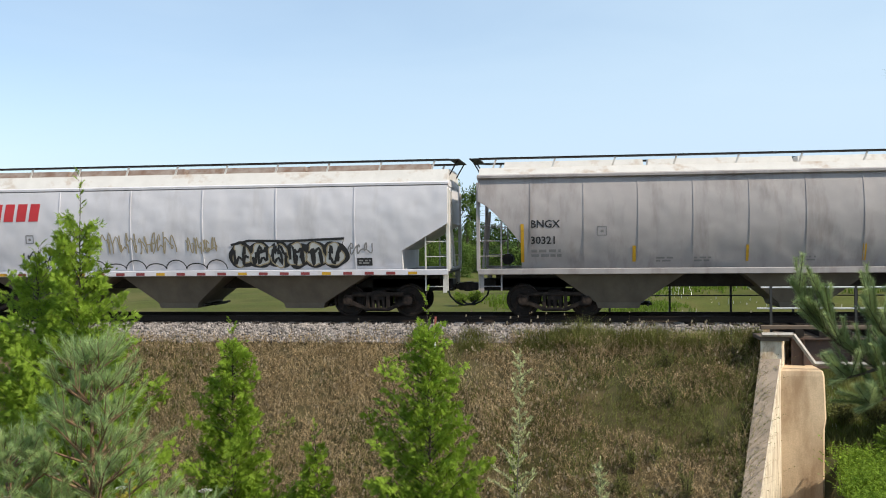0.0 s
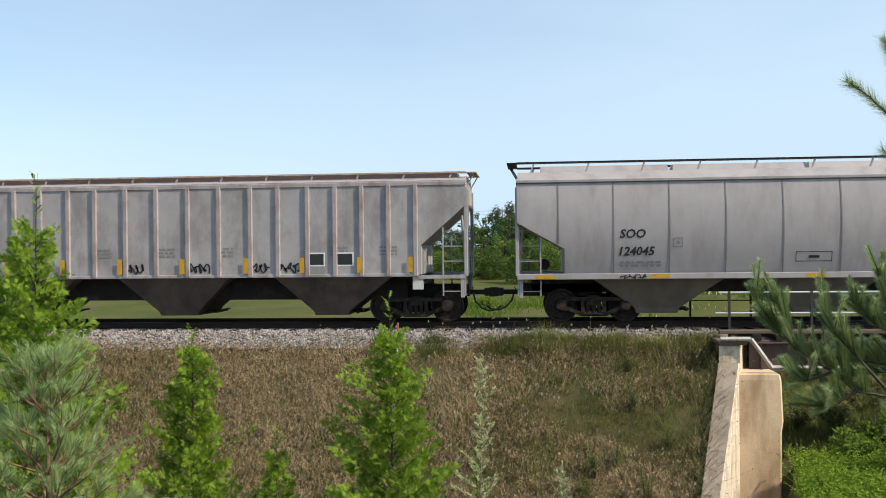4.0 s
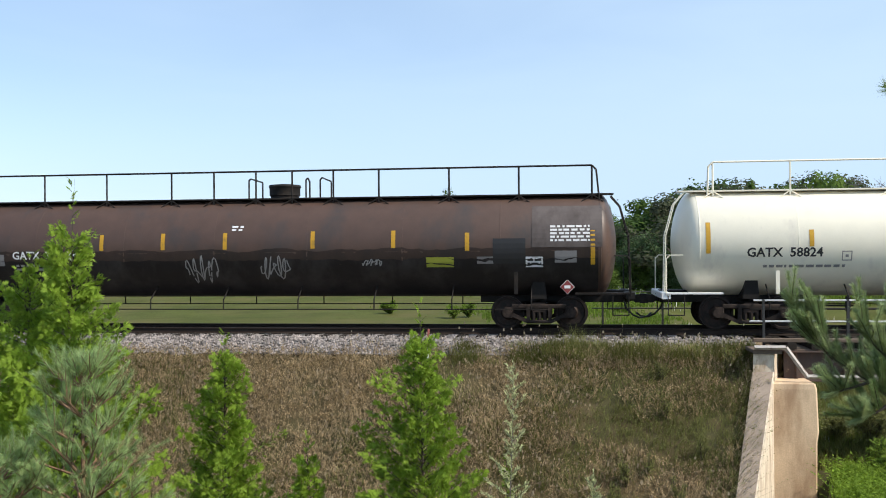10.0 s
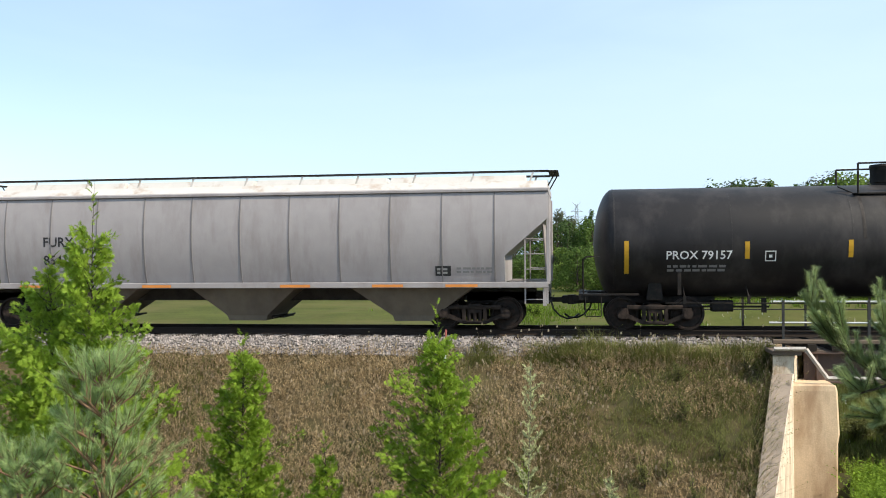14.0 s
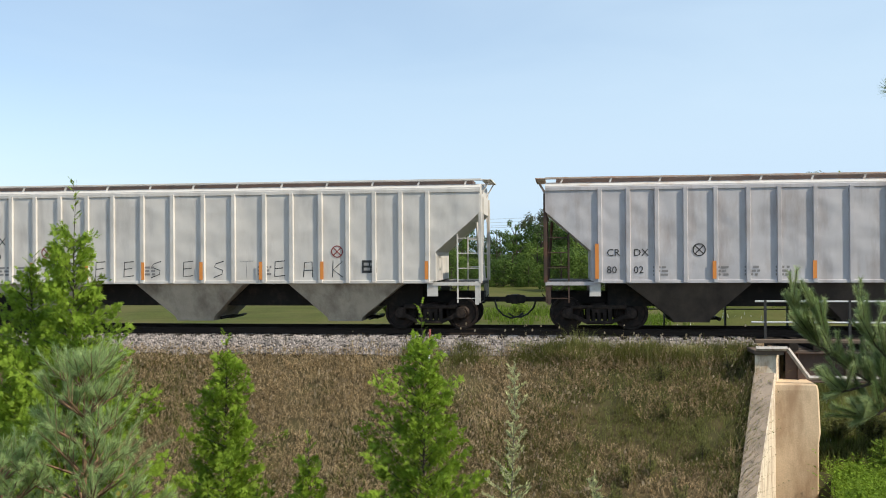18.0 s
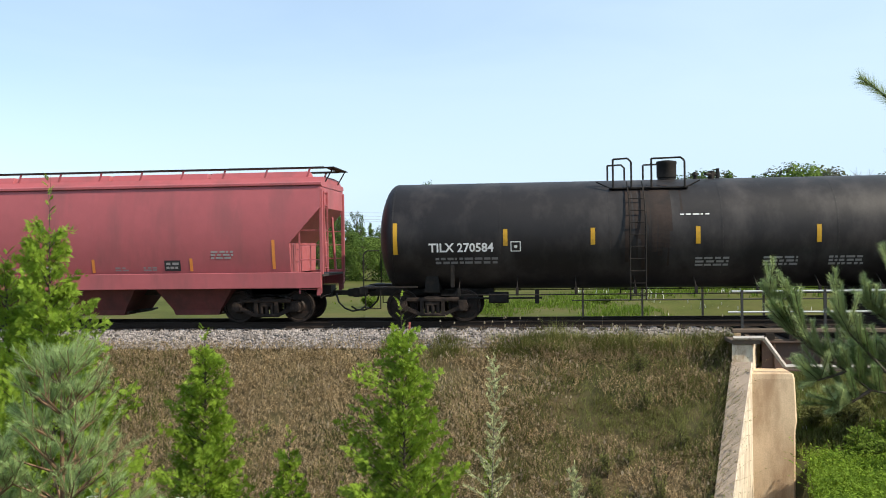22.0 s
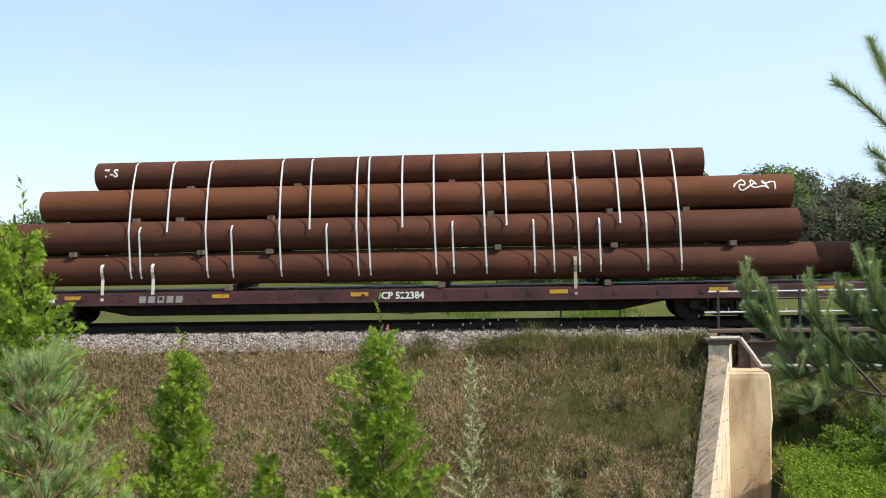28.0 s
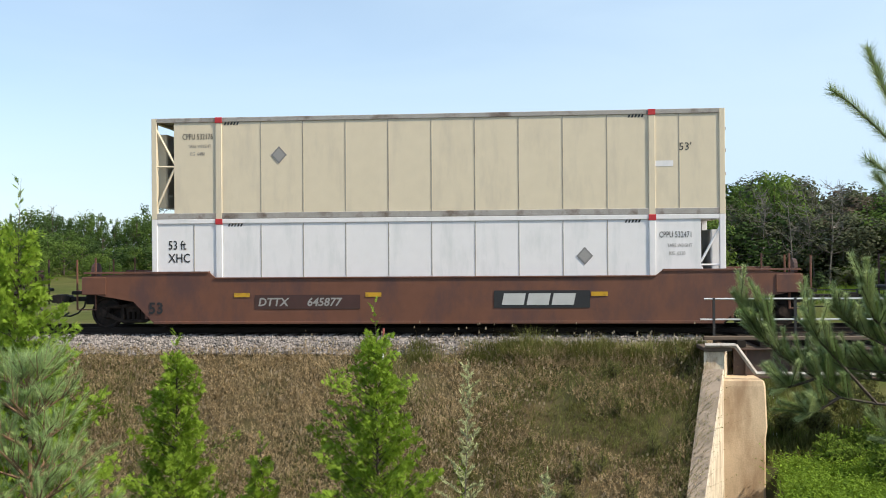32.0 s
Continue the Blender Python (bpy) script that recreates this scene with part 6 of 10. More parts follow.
def placard(car, x, z, y=-1.46, r=0.20):
    ring = lambda yy, k: [(x - r * k, yy, z), (x, yy, z - r * k), (x + r * k, yy, z), (x, yy, z + r * k)]
    p = part("placard", Geo().loft([ring(y, 1), ring(y + 0.02, 1)]), "white_mark", car, "dull red diamond placard with a white bar")
    part("placard_face", Geo().loft([ring(y - 0.004, 0.93), ring(y, 0.93)]), "red_placard", p)
    part("placard_number", Geo().box(x - r * 0.42, x + r * 0.42, y - 0.009, y - 0.003, z - r * 0.2, z + r * 0.2), "white_mark", p)


def split_mark(car, side, a, b, c, d, x, z=2.0, size=0.30, mat="black_mark", gap=0.72):
    lettering(car, side, a, x, z, size, mat)
    lettering(car, side, b, x + gap, z, size, mat)
    lettering(car, side, c, x, z - 0.47, size, mat)
    lettering(car, side, d, x + gap, z - 0.47, size, mat)


def crossed_circle(car, side, x, z, mat="black_mark", r=0.16):
    line_on_side(car, side, [(x + r * math.cos(a * 0.4), z + r * math.sin(a * 0.4)) for a in range(16)], 0.03, mat, "stencil_circle", 0.01, True)
    line_on_side(car, side, [(x - 0.7 * r, z - 0.7 * r), (x + 0.7 * r, z + 0.7 * r)], 0.03, mat, "stencil_cross")
    line_on_side(car, side, [(x - 0.7 * r, z + 0.7 * r), (x + 0.7 * r, z - 0.7 * r)], 0.03, mat, "stencil_cross", 0.013)


def hoppers_ahead():
    gray = dict(cut=1.2, knee=3.25, flat=2.05, power=0.75)
    car, side, half = smooth_hopper("gray curved-sided covered hopper with black lettering", 6.3, 17.5, "gray_hopper", **gray)
    gray_marks(car, side, "30321")

    # white hopper with tan and silver graffiti
    seam = (-5.7, -3.42, -1.2, 1.0, 3.2, 5.5)
    car, side, half = smooth_hopper("white covered hopper with red blocks and silver graffiti", -11.45, 16.3, "white_hopper", seam_at=seam, bow=0.12, eave=3.78)
    logo(car, side, -6.95, -5.75, 2.86, 3.40, "red_mark", 2, 0.14)
    logo(car, side, -5.6, -4.0, 2.86, 3.38, "red_mark", 4, 0.14, 0.25)
    lettering(car, side, "SOO", -6.4, 2.36, 0.30, "black_mark")
    lettering(car, side, "116622", -6.4, 1.89, 0.32, "black_mark")
    frame_mark(car, side, -4.5, 2.2, 0.25, 0.25)
    scrawl(car, side, -4.6, -3.3, 1.37, 2.0, "black_mark", 6, 9, 0.04)
    for i in range(6):
        scrawl(car, side, -2.15 + 0.39 * i, -1.75 + 0.39 * i, 1.86, 2.52 - 0.08 * (i % 2), "olive_spray", 2, 11 + i, 0.034)
    for i in range(4):
        scrawl(car, side, 0.48 + 0.24 * i, 0.72 + 0.24 * i, 1.84, 2.34, "olive_spray", 2, 31 + i, 0.035)
    arcs = []
    for i in range(8):
        for k in range(9):
            a = math.pi * k / 8
            arcs.append((-2.95 + 0.62 * i - 0.31 * math.cos(a), 1.42 + (0.16 + 0.1 * (i % 2)) * math.sin(a)))
    line_on_side(car, side, arcs, 0.03, "black_mark")
    n = 6
    for i in range(n):
        x = 2.15 + 0.55 * i
        blob(car, side, x + 0.02, 1.80, 0.40, 0.38, "black_mark", 40 + i, 3, 0.06, None, 0.010 + 0.0006 * i)
    for i in range(n):
        x = 2.15 + 0.55 * i
        blob(car, side, x, 1.80, 0.26, 0.32, "silver", 60 + i, 3, 0.14, "olive_spray", 0.016 + 0.0006 * i, 0.035)
        scrawl(car, side, x - 0.2, x + 0.22, 1.5, 2.1, "black_mark", 2, 50 + i, 0.075, lift=0.024)
    line_on_side(car, side, [(1.85, 2.1), (2.4, 2.22), (3.6, 2.2), (5.2, 2.26), (5.05, 1.9)], 0.07, "black_mark", "graffiti_outline", 0.02)
    scrawl(car, side, 5.2, 6.0, 1.8, 2.14, "gray_mark", 4, 61, 0.035)
    plate(car, side, 5.55, 1.48, 0.44, 0.22)
    sill_marks(car, half)

    # white hopper with a black and red piece
    seam = (-5.74, -3.44, -1.13, 1.1, 3.38, 5.70)
    car, side, half = smooth_hopper("white covered hopper with a black and red graffiti piece", -29.05, 16.36, "white_hopper", seam_at=seam, bow=0.12, eave=3.78)
    logo(car, side, -7.0, -5.8, 2.88, 3.42, "red_mark", 2, 0.14)
    logo(car, side, -5.68, -4.05, 2.88, 3.40, "red_mark", 4, 0.14, 0.25)
    lettering(car, side, "SOO", -6.68, 2.25, 0.33, "gray_mark")
    lettering(car, side, "118584", -6.66, 1.80, 0.33, "black_mark")
    frame_mark(car, side, -4.75, 2.12, 0.25, 0.25)
    dome = lambda u: 1.36 + 1.12 * math.sin(math.pi * (0.08 + 0.84 * u)) ** 0.65
    r = random.Random(3)
    for i in range(26):
        # pink tongues that stand out past the dark mass
        u = (i + r.random()) / 26
        x, z = -4.15 + 5.2 * u, dome(u)
        dx = (u - 0.5) * 0.5
        on_side("graffiti_flame", [(x - 0.16, z - 0.42), (x + 0.16, z - 0.42), (x + dx + r.uniform(-0.05, 0.05), z + r.uniform(0.02, 0.17))], [(0, 1, 2)], "pink_spray", car, side, 0.009)
    for i in range(15):
        u = (i + 0.5) / 15
        hgt = dome(u) - 1.36
        blob(car, side, -4.0 + 4.95 * u, 1.37 + hgt * 0.47, 0.32, hgt * 0.52, "black_mark", 70 + i, 4, 0.10, None, 0.012 + 0.0005 * i)
    for i in range(24):
        u = (i + 0.5) / 24
        hgt = dome(u) - 1.36
        x, z = -3.95 + 4.85 * u, 1.45 + hgt * r.uniform(0.05, 0.55)
        s2 = 1 if i % 2 else -1
        line_on_side(car, side, [(x - 0.12 * s2, z), (x + 0.05 * s2, z + 0.16 + 0.2 * r.random()), (x + 0.14 * s2, z + 0.05)], r.uniform(0.03, 0.06), ("gray_mark", "steel_dark", "faint_mark")[i % 3], "graffiti_line", 0.022 + 0.0004 * i)
    for x0, x1 in ((-5.1, -4.2), (0.9, 1.6)):
        spikes(car, side, x0, x1, 1.37, 1.6, "pink_spray" if x0 < 0 else "red_mark", 7, 6, lift=0.011)
    scrawl(car, side, 1.1, 2.2, 1.72, 2.1, "red_mark", 5, 91, 0.035)
    scrawl(car, side, 4.65, 5.7, 1.62, 1.96, "black_mark", 6, 92, 0.035)
    plate(car, side, 5.8, 1.47, 0.45, 0.22)
    bars(car, side, 3.6, 4.4, 1.66, 1.8, 2, "gray_mark", 9)
    sill_marks(car, half)

    # pale gray hopper with slanted numerals
    car, side, half = smooth_hopper("pale gray covered hopper with slanted black numerals", -46.45, 16.2, "soo_hopper", seam_at=[-6.97 + 1.5 * i for i in range(10)], roof_mat="soo_hopper", knee=2.78, flat=2.05, bow=0.14)
    lettering(car, side, "SOO", -5.32, 2.34, 0.33, bold=0.008, shear=0.2)
    lettering(car, side, "124045", -5.38, 1.86, 0.33, bold=0.008, shear=0.2)
    bars(car, side, -5.3, -4.2, 1.52, 1.72, 2, "gray_mark", 4)
    frame_mark(car, side, -3.88, 2.07, 0.26, 0.26)
    frame_mark(car, side, -0.65, 1.65, 0.95, 0.27, "black_mark", 0.02)
    plate(car, side, 5.6, 1.5, 0.45, 0.24)
    bars(car, side, 1.5, 2.3, 1.55, 1.75, 2, "gray_mark", 7)
    for x in (-7.6, -4.5, -0.4, 3.4, 6.6):
        stripe(car, lambda z: 1.58, x, x + 0.5, 1.23, 1.34, "yellow", "reflector", 0.004)
    scrawl(car, lambda z: 1.58, -5.3, -4.6, 1.22, 1.34, "black_mark", 5, 17, 0.03)

    # weathered ribbed hopper with dark squares
    car, side, half = ribbed_hopper("weathered gray ribbed covered hopper with small black tags", -64.4, 16.85, "rib_gray", rib_mat="rib_stained", walk_mat="rib_worn", roof_mat="rib_stained")
    for x in (-6.6, -4.95, -3.25, -1.53, 0.32, 2.18, 3.8, 5.44, 6.88):
        stripe(car, lambda z: 1.56, x - 0.07, x + 0.07, 1.44, 1.88, "yellow", "reflector", 0.006)
    for x in (3.95, 4.77):
        stripe(car, side, x, x + 0.5, 1.63, 2.02, "white_mark", "stencil_panel", 0.006)
        stripe(car, side, x + 0.04, x + 0.46, 1.67, 1.98, "black_mark", "stencil_panel", 0.010)
    for i, x in enumerate((-1.4, 0.5, 2.24, 3.12)):
        scrawl(car, side, x, x + 0.6, 1.45, 1.74, "black_mark", 4, 101 + i, 0.045)
    for i, x in enumerate((-2.3, -0.4, 1.3, 4.6, 6.0)):
        bars(car, side, x, x + 0.5, 1.9, 2.2, 3, "gray_mark", 110 + i)


def tanks():
    car, side, half = tank_car("black tank car with a white block mark", -83.2, 17.1, "sheen_tank", dome_x=-0.55, ladder_x=0.5, rails=((-1.45, 0.2), (0.5, 1.15)), rail_z=4.55, truck_in=1.4)
    lettering(car, side, "GATX 215325", -7.19, 2.03, 0.34, "white_mark", bold=0.006)
    tank_print(car, side, -7.05, 2.03, "faint_mark", 1.8)
    frame_mark(car, side, -4.85, 2.0, 0.28, 0.28, "white_mark")
    dashes(car, side, ((-8.08, 1.92, 2.82), (-4.97, 2.14, 2.6), (-1.79, 2.14, 2.62), (1.44, 2.16, 2.62), (4.5, 2.14, 2.6), (7.9, 1.92, 2.8)))
    logo(car, side, 2.43, 5.0, 2.76, 3.10, "white_mark", 10, 0, 0.2)
    stripe(car, side, 2.43, 5.0, 2.53, 2.70, "white_mark", "logo_arc")
    for i, x in enumerate((1.25, 2.95, 4.7)):
        bars(car, side, x, x + 0.9, 1.45, 1.8, 4, "faint_mark", 30 + i)
    data_panel(car, side, 6.0, 7.2, 1.98, 2.5)

    car, side, half = tank_car("long black tank car with white blocks and a wide top platform", -103.15, 19.36, "black_tank", 1.56, 2.42, 6, dome_x=0.2, ladder_x=-3.95, rails=((-4.6, -3.75), (-3.55, 1.4)), rail_z=4.52,
                               truck_in=2.25, head=0.75, dome_r=0.45, bowl=True)
    logo(car, side, -7.84, -4.29, 2.44, 2.88, "white_mark", 6, 0, 0.12)
    lettering(car, side, "PROX 32405", -7.84, 2.02, 0.33, "white_mark", bold=0.006)
    tank_print(car, side, -7.8, 2.02)
    frame_mark(car, side, -5.58, 1.98, 0.26, 0.28, "white_mark")
    dashes(car, side, ((-8.76, 1.48, 2.28), (-5.2, 1.83, 2.3), (-1.82, 1.85, 2.32), (1.67, 1.84, 2.32), (5.28, 1.84, 2.32), (8.78, 1.45, 2.3)))
    stripe(car, side, 2.6, 3.37, 1.55, 1.81, "olive_lime", "yellow_panel")
    scrawl(car, side, 3.35, 4.25, 1.45, 2.0, "faint_mark", 5, 120, 0.03)
    lettering(car, side, "LIQUEFIED PETROLEUM GAS", 6.91, 2.63, 0.15, "white_mark", bold=0.003, squeeze=0.78)
    lettering(car, side, "NOT ODORIZED", 6.43, 1.89, 0.14, "white_mark", bold=0.003, squeeze=0.8)
    data_panel(car, side, 7.41, 8.5, 1.99, 2.5)
    frame_mark(car, side, 6.7, 1.58, 0.5, 0.25, "white_mark")
    placard(car, 8.1, 1.35)

    car, side, half = tank_car("long cream-white tank car with full-length top handrail", -123.65, 19.1, "white_tank", 1.50, 2.39, 8, "full", 4.62, "white_tank", dome_x=0.0, bar_mat="white_tank", head=0.6, dome_r=0.45, dome_h=0.58, deck=(-1.28, 0.0, 1.21),
                               truck_in=2.0, posts=(-8.5, -6.44, -3.83, -1.28, 1.21, 3.78, 6.41, 8.45))
    lettering(car, side, "GATX  58824", -7.74, 2.0, 0.34, "black_mark", bold=0.008)
    bars(car, side, -7.3, -5.2, 1.68, 1.8, 1, "gray_mark", 3)
    frame_mark(car, side, -5.3, 1.88, 0.26, 0.26)
    dashes(car, side, ((-8.74, 2.09, 2.93), (-6.07, 2.26, 2.71), (-3.58, 2.27, 2.71), (-1.07, 2.26, 2.7), (1.46, 2.27, 2.72), (3.71, 2.25, 2.7), (6.24, 2.24, 2.7), (8.66, 2.06, 2.91)))
    bars(car, side, 0.79, 1.41, 2.63, 2.84, 3, "gray_mark", 5)
    stripe(car, side, 0.61, 1.37, 1.62, 1.87, "yellow", "yellow_panel")
    stripe(car, side, -0.0, 0.6, 1.72, 1.92, "olive_spray", "faded_panel")
    bars(car, side, 2.1, 2.7, 1.68, 1.8, 2, "gray_mark", 6)
    stripe(car, side, 3.9, 4.4, 1.66, 1.78, "faint_mark", "faded_panel")
    lettering(car, side, "LIQUEFIED", 5.11, 1.5, 0.14, "black_mark")
    bars(car, side, 5.11, 6.9, 1.26, 1.46, 2, "black_mark", 7)
    plate(car, side, 5.78, 1.56, 0.42, 0.22)
    lettering(car, side, "ODORIZED", 7.71, 2.86, 0.16, "black_mark")
    data_panel(car, side, 7.41, 8.5, 1.98, 2.42, "faint_mark", "white_mark")
    for i in range(5):
        scrawl(car, side, 7.25 + 0.25 * i, 7.45 + 0.25 * i, 2.55, 2.75, "gray_mark", 2, 210 + i, 0.05)
    placard(car, 8.1, 1.3)

    car, side, half = tank_car("long grimy brown tank car with black top handrail", -144.9, 20.3, "brown_tank", 1.49, 2.37, 8, "full", 4.6, "steel_dark", dome_x=0.3, head=0.5, dome_r=0.46, truck_in=2.2,
                               posts=(-9.0, -7.0, -5.0, -2.95, -1.63, -0.34, 0.76, 2.0, 3.35, 5.4, 7.4, 9.45))
    # lower shell darker towards the bottom, in two bands with ragged top edges
    for i, (mat, z1) in enumerate((("tank_low_brown", 2.28), ("black_tank", 2.0))):
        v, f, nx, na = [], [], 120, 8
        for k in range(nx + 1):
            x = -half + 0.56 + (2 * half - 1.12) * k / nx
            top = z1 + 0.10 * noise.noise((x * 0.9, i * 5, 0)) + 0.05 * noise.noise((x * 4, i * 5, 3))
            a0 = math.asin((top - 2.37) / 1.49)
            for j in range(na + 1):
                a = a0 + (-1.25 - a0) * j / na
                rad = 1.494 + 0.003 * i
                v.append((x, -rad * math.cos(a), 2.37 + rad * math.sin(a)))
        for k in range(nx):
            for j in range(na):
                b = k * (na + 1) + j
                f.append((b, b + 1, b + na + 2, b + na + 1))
        part("oily_residue", Geo().add(v, f), mat, car, "dark band with a ragged top edge on the lower shell", smooth=True)
    lettering(car, side, "GATX  78028", -7.63, 2.06, 0.32, "white_mark", bold=0.006)
    tank_print(car, side, -7.55, 2.06)
    frame_mark(car, side, -5.8, 2.02, 0.28, 0.3, "white_mark")
    dashes(car, side, ((-8.8, 1.87, 2.74), (-4.81, 2.29, 2.76), (-2.92, 2.3, 2.78), (-1.04, 2.3, 2.78), (1.56, 2.31, 2.8), (3.89, 2.31, 2.8), (5.98, 2.22, 2.72), (9.44, 1.81, 2.76)))
    scrawl(car, side, -2.26, -1.25, 1.32, 2.15, "faint_mark", 5, 131, 0.035)
    scrawl(car, side, 0.0, 0.87, 1.43, 2.13, "faint_mark", 5, 132, 0.035)
    scrawl(car, side, 3.0, 3.55, 1.8, 2.0, "faint_mark", 4, 133, 0.03)
    stripe(car, side, 4.82, 5.6, 1.76, 2.04, "olive_lime", "yellow_panel")
    stripe(car, side, 6.25, 6.7, 1.85, 2.05, "gray_mark", "metal_plate")
    stripe(car, side, 6.7, 7.6, 1.85, 2.55, "black_mark", "repaint_patch")
    stripe(car, side, 7.78, 9.7, 2.3, 3.45, "worn_primer", "bare_patch")
    bars(car, lambda z: side(z) + 0.004, 8.28, 9.36, 2.44, 2.92, 5, "white_mark", 9)
    plate(car, side, 7.6, 1.75, 0.48, 0.29, "white_mark", inner="black_mark")
    bars(car, side, -0.85, -0.5, 2.82, 3.0, 2, "white_mark", 19)
    stripe(car, side, -8.5, -7.9, 1.86, 2.2, "gray_mark", "metal_plate")
    stripe(car, side, 8.4, 9.0, 1.87, 2.2, "gray_mark", "metal_plate")
    placard(car, 8.74, 1.2)

    car, side, half = tank_car("black tank car with white block mark and arched rails", -164.75, 16.5, "black_tank", dome_x=-0.35, ladder_x=0.63, rails=((-0.88, 0.42), (0.93, 1.4)), rail_z=4.5, dome_r=0.28, dome_h=0.48, truck_in=1.65)
    lettering(car, side, "SHQX 8328", -6.74, 1.74, 0.34, "white_mark", bold=0.012)
    tank_print(car, side, -6.7, 1.74, "white_mark", 1.9)
    frame_mark(car, side, -4.34, 1.7, 0.28, 0.28, "white_mark")
    dashes(car, side, ((-7.75, 1.82, 2.69), (-4.56, 2.09, 2.56), (-1.68, 2.08, 2.56), (1.92, 2.09, 2.56), (4.66, 2.12, 2.6), (7.82, 1.79, 2.68)))
    logo(car, side, 2.05, 4.46, 2.80, 3.06, "white_mark", 10, 0, 0.2)
    stripe(car, side, 2.05, 4.46, 2.62, 2.74, "white_mark", "logo_arc")
    data_panel(car, side, 6.54, 7.68, 1.97, 2.5)
    bars(car, side, 2.5, 3.7, 1.55, 1.72, 2, "white_mark", 41)
    frame_mark(car, side, 4.75, 1.41, 0.56, 0.31, "white_mark")
    car, side, half = tank_car("dull black tank car with white block mark and side ladder", -182.8, 16.5, "black_tank", dome_x=-0.3, ladder_x=0.6, rails=((-1.27, 0.44), (1.05, 1.93)), rail_z=4.5, dome_r=0.35, dome_h=0.55, truck_in=1.65)
    spill(car, side, -1.0, 1.0, 1.6, 3.75, "dust_spill", 71)
    lettering(car, side, "PROX 79157", -6.34, 1.97, 0.32, "white_mark", bold=0.004)
    tank_print(car, side, -6.3, 1.97, "gray_mark")
    frame_mark(car, side, -3.76, 1.9, 0.28, 0.28, "white_mark")
    dashes(car, side, ((-7.38, 1.57, 2.47), (-4.22, 1.97, 2.43), (-1.6, 1.99, 2.45), (1.55, 1.99, 2.5), (4.28, 1.99, 2.5), (7.5, 1.59, 2.47)))
    logo(car, side, 3.25, 5.66, 2.66, 2.94, "white_mark", 10, 0, 0.2)
    stripe(car, side, 3.25, 5.66, 2.46, 2.58, "white_mark", "logo_arc")
    lettering(car, side, "CAUTION", 1.98, 2.95, 0.12, "white_mark")
    lettering(car, side, "NITROGEN BLANKET", 1.78, 2.81, 0.10, "white_mark", squeeze=0.9)
    data_panel(car, side, 6.08, 7.22, 1.92, 2.44)
    frame_mark(car, side, 5.39, 1.54, 0.43, 0.28, "white_mark")


STROKES = {  # hand-drawn capitals in a unit box
    "C": [[(0.95, 0.85), (0.5, 0.75), (0.12, 0.4), (0.25, 0.08), (1.1, 0.12)]],
    "H": [[(0.15, 0.95), (0.12, 0.0)], [(0.85, 0.85), (0.9, 0.0)], [(0.12, 0.42), (0.88, 0.5)]],
    "E": [[(0.95, 0.95), (0.15, 0.9), (0.1, 0.05), (0.95, 0.12)], [(0.12, 0.5), (0.8, 0.55)]],
    "S": [[(0.95, 0.95), (0.3, 0.8), (0.15, 0.62), (0.85, 0.42), (0.8, 0.2), (0.1, 0.0)]],
    "T": [[(0.0, 0.9), (1.1, 0.95)], [(0.5, 0.92), (0.55, 0.0)]],
    "A": [[(0.1, 0.0), (0.2, 0.85), (0.8, 0.88), (0.85, 0.0)], [(0.15, 0.4), (0.85, 0.42)]],
    "K": [[(0.2, 0.95), (0.15, 0.0)], [(0.95, 0.9), (0.2, 0.42), (1.0, 0.0)]],
}


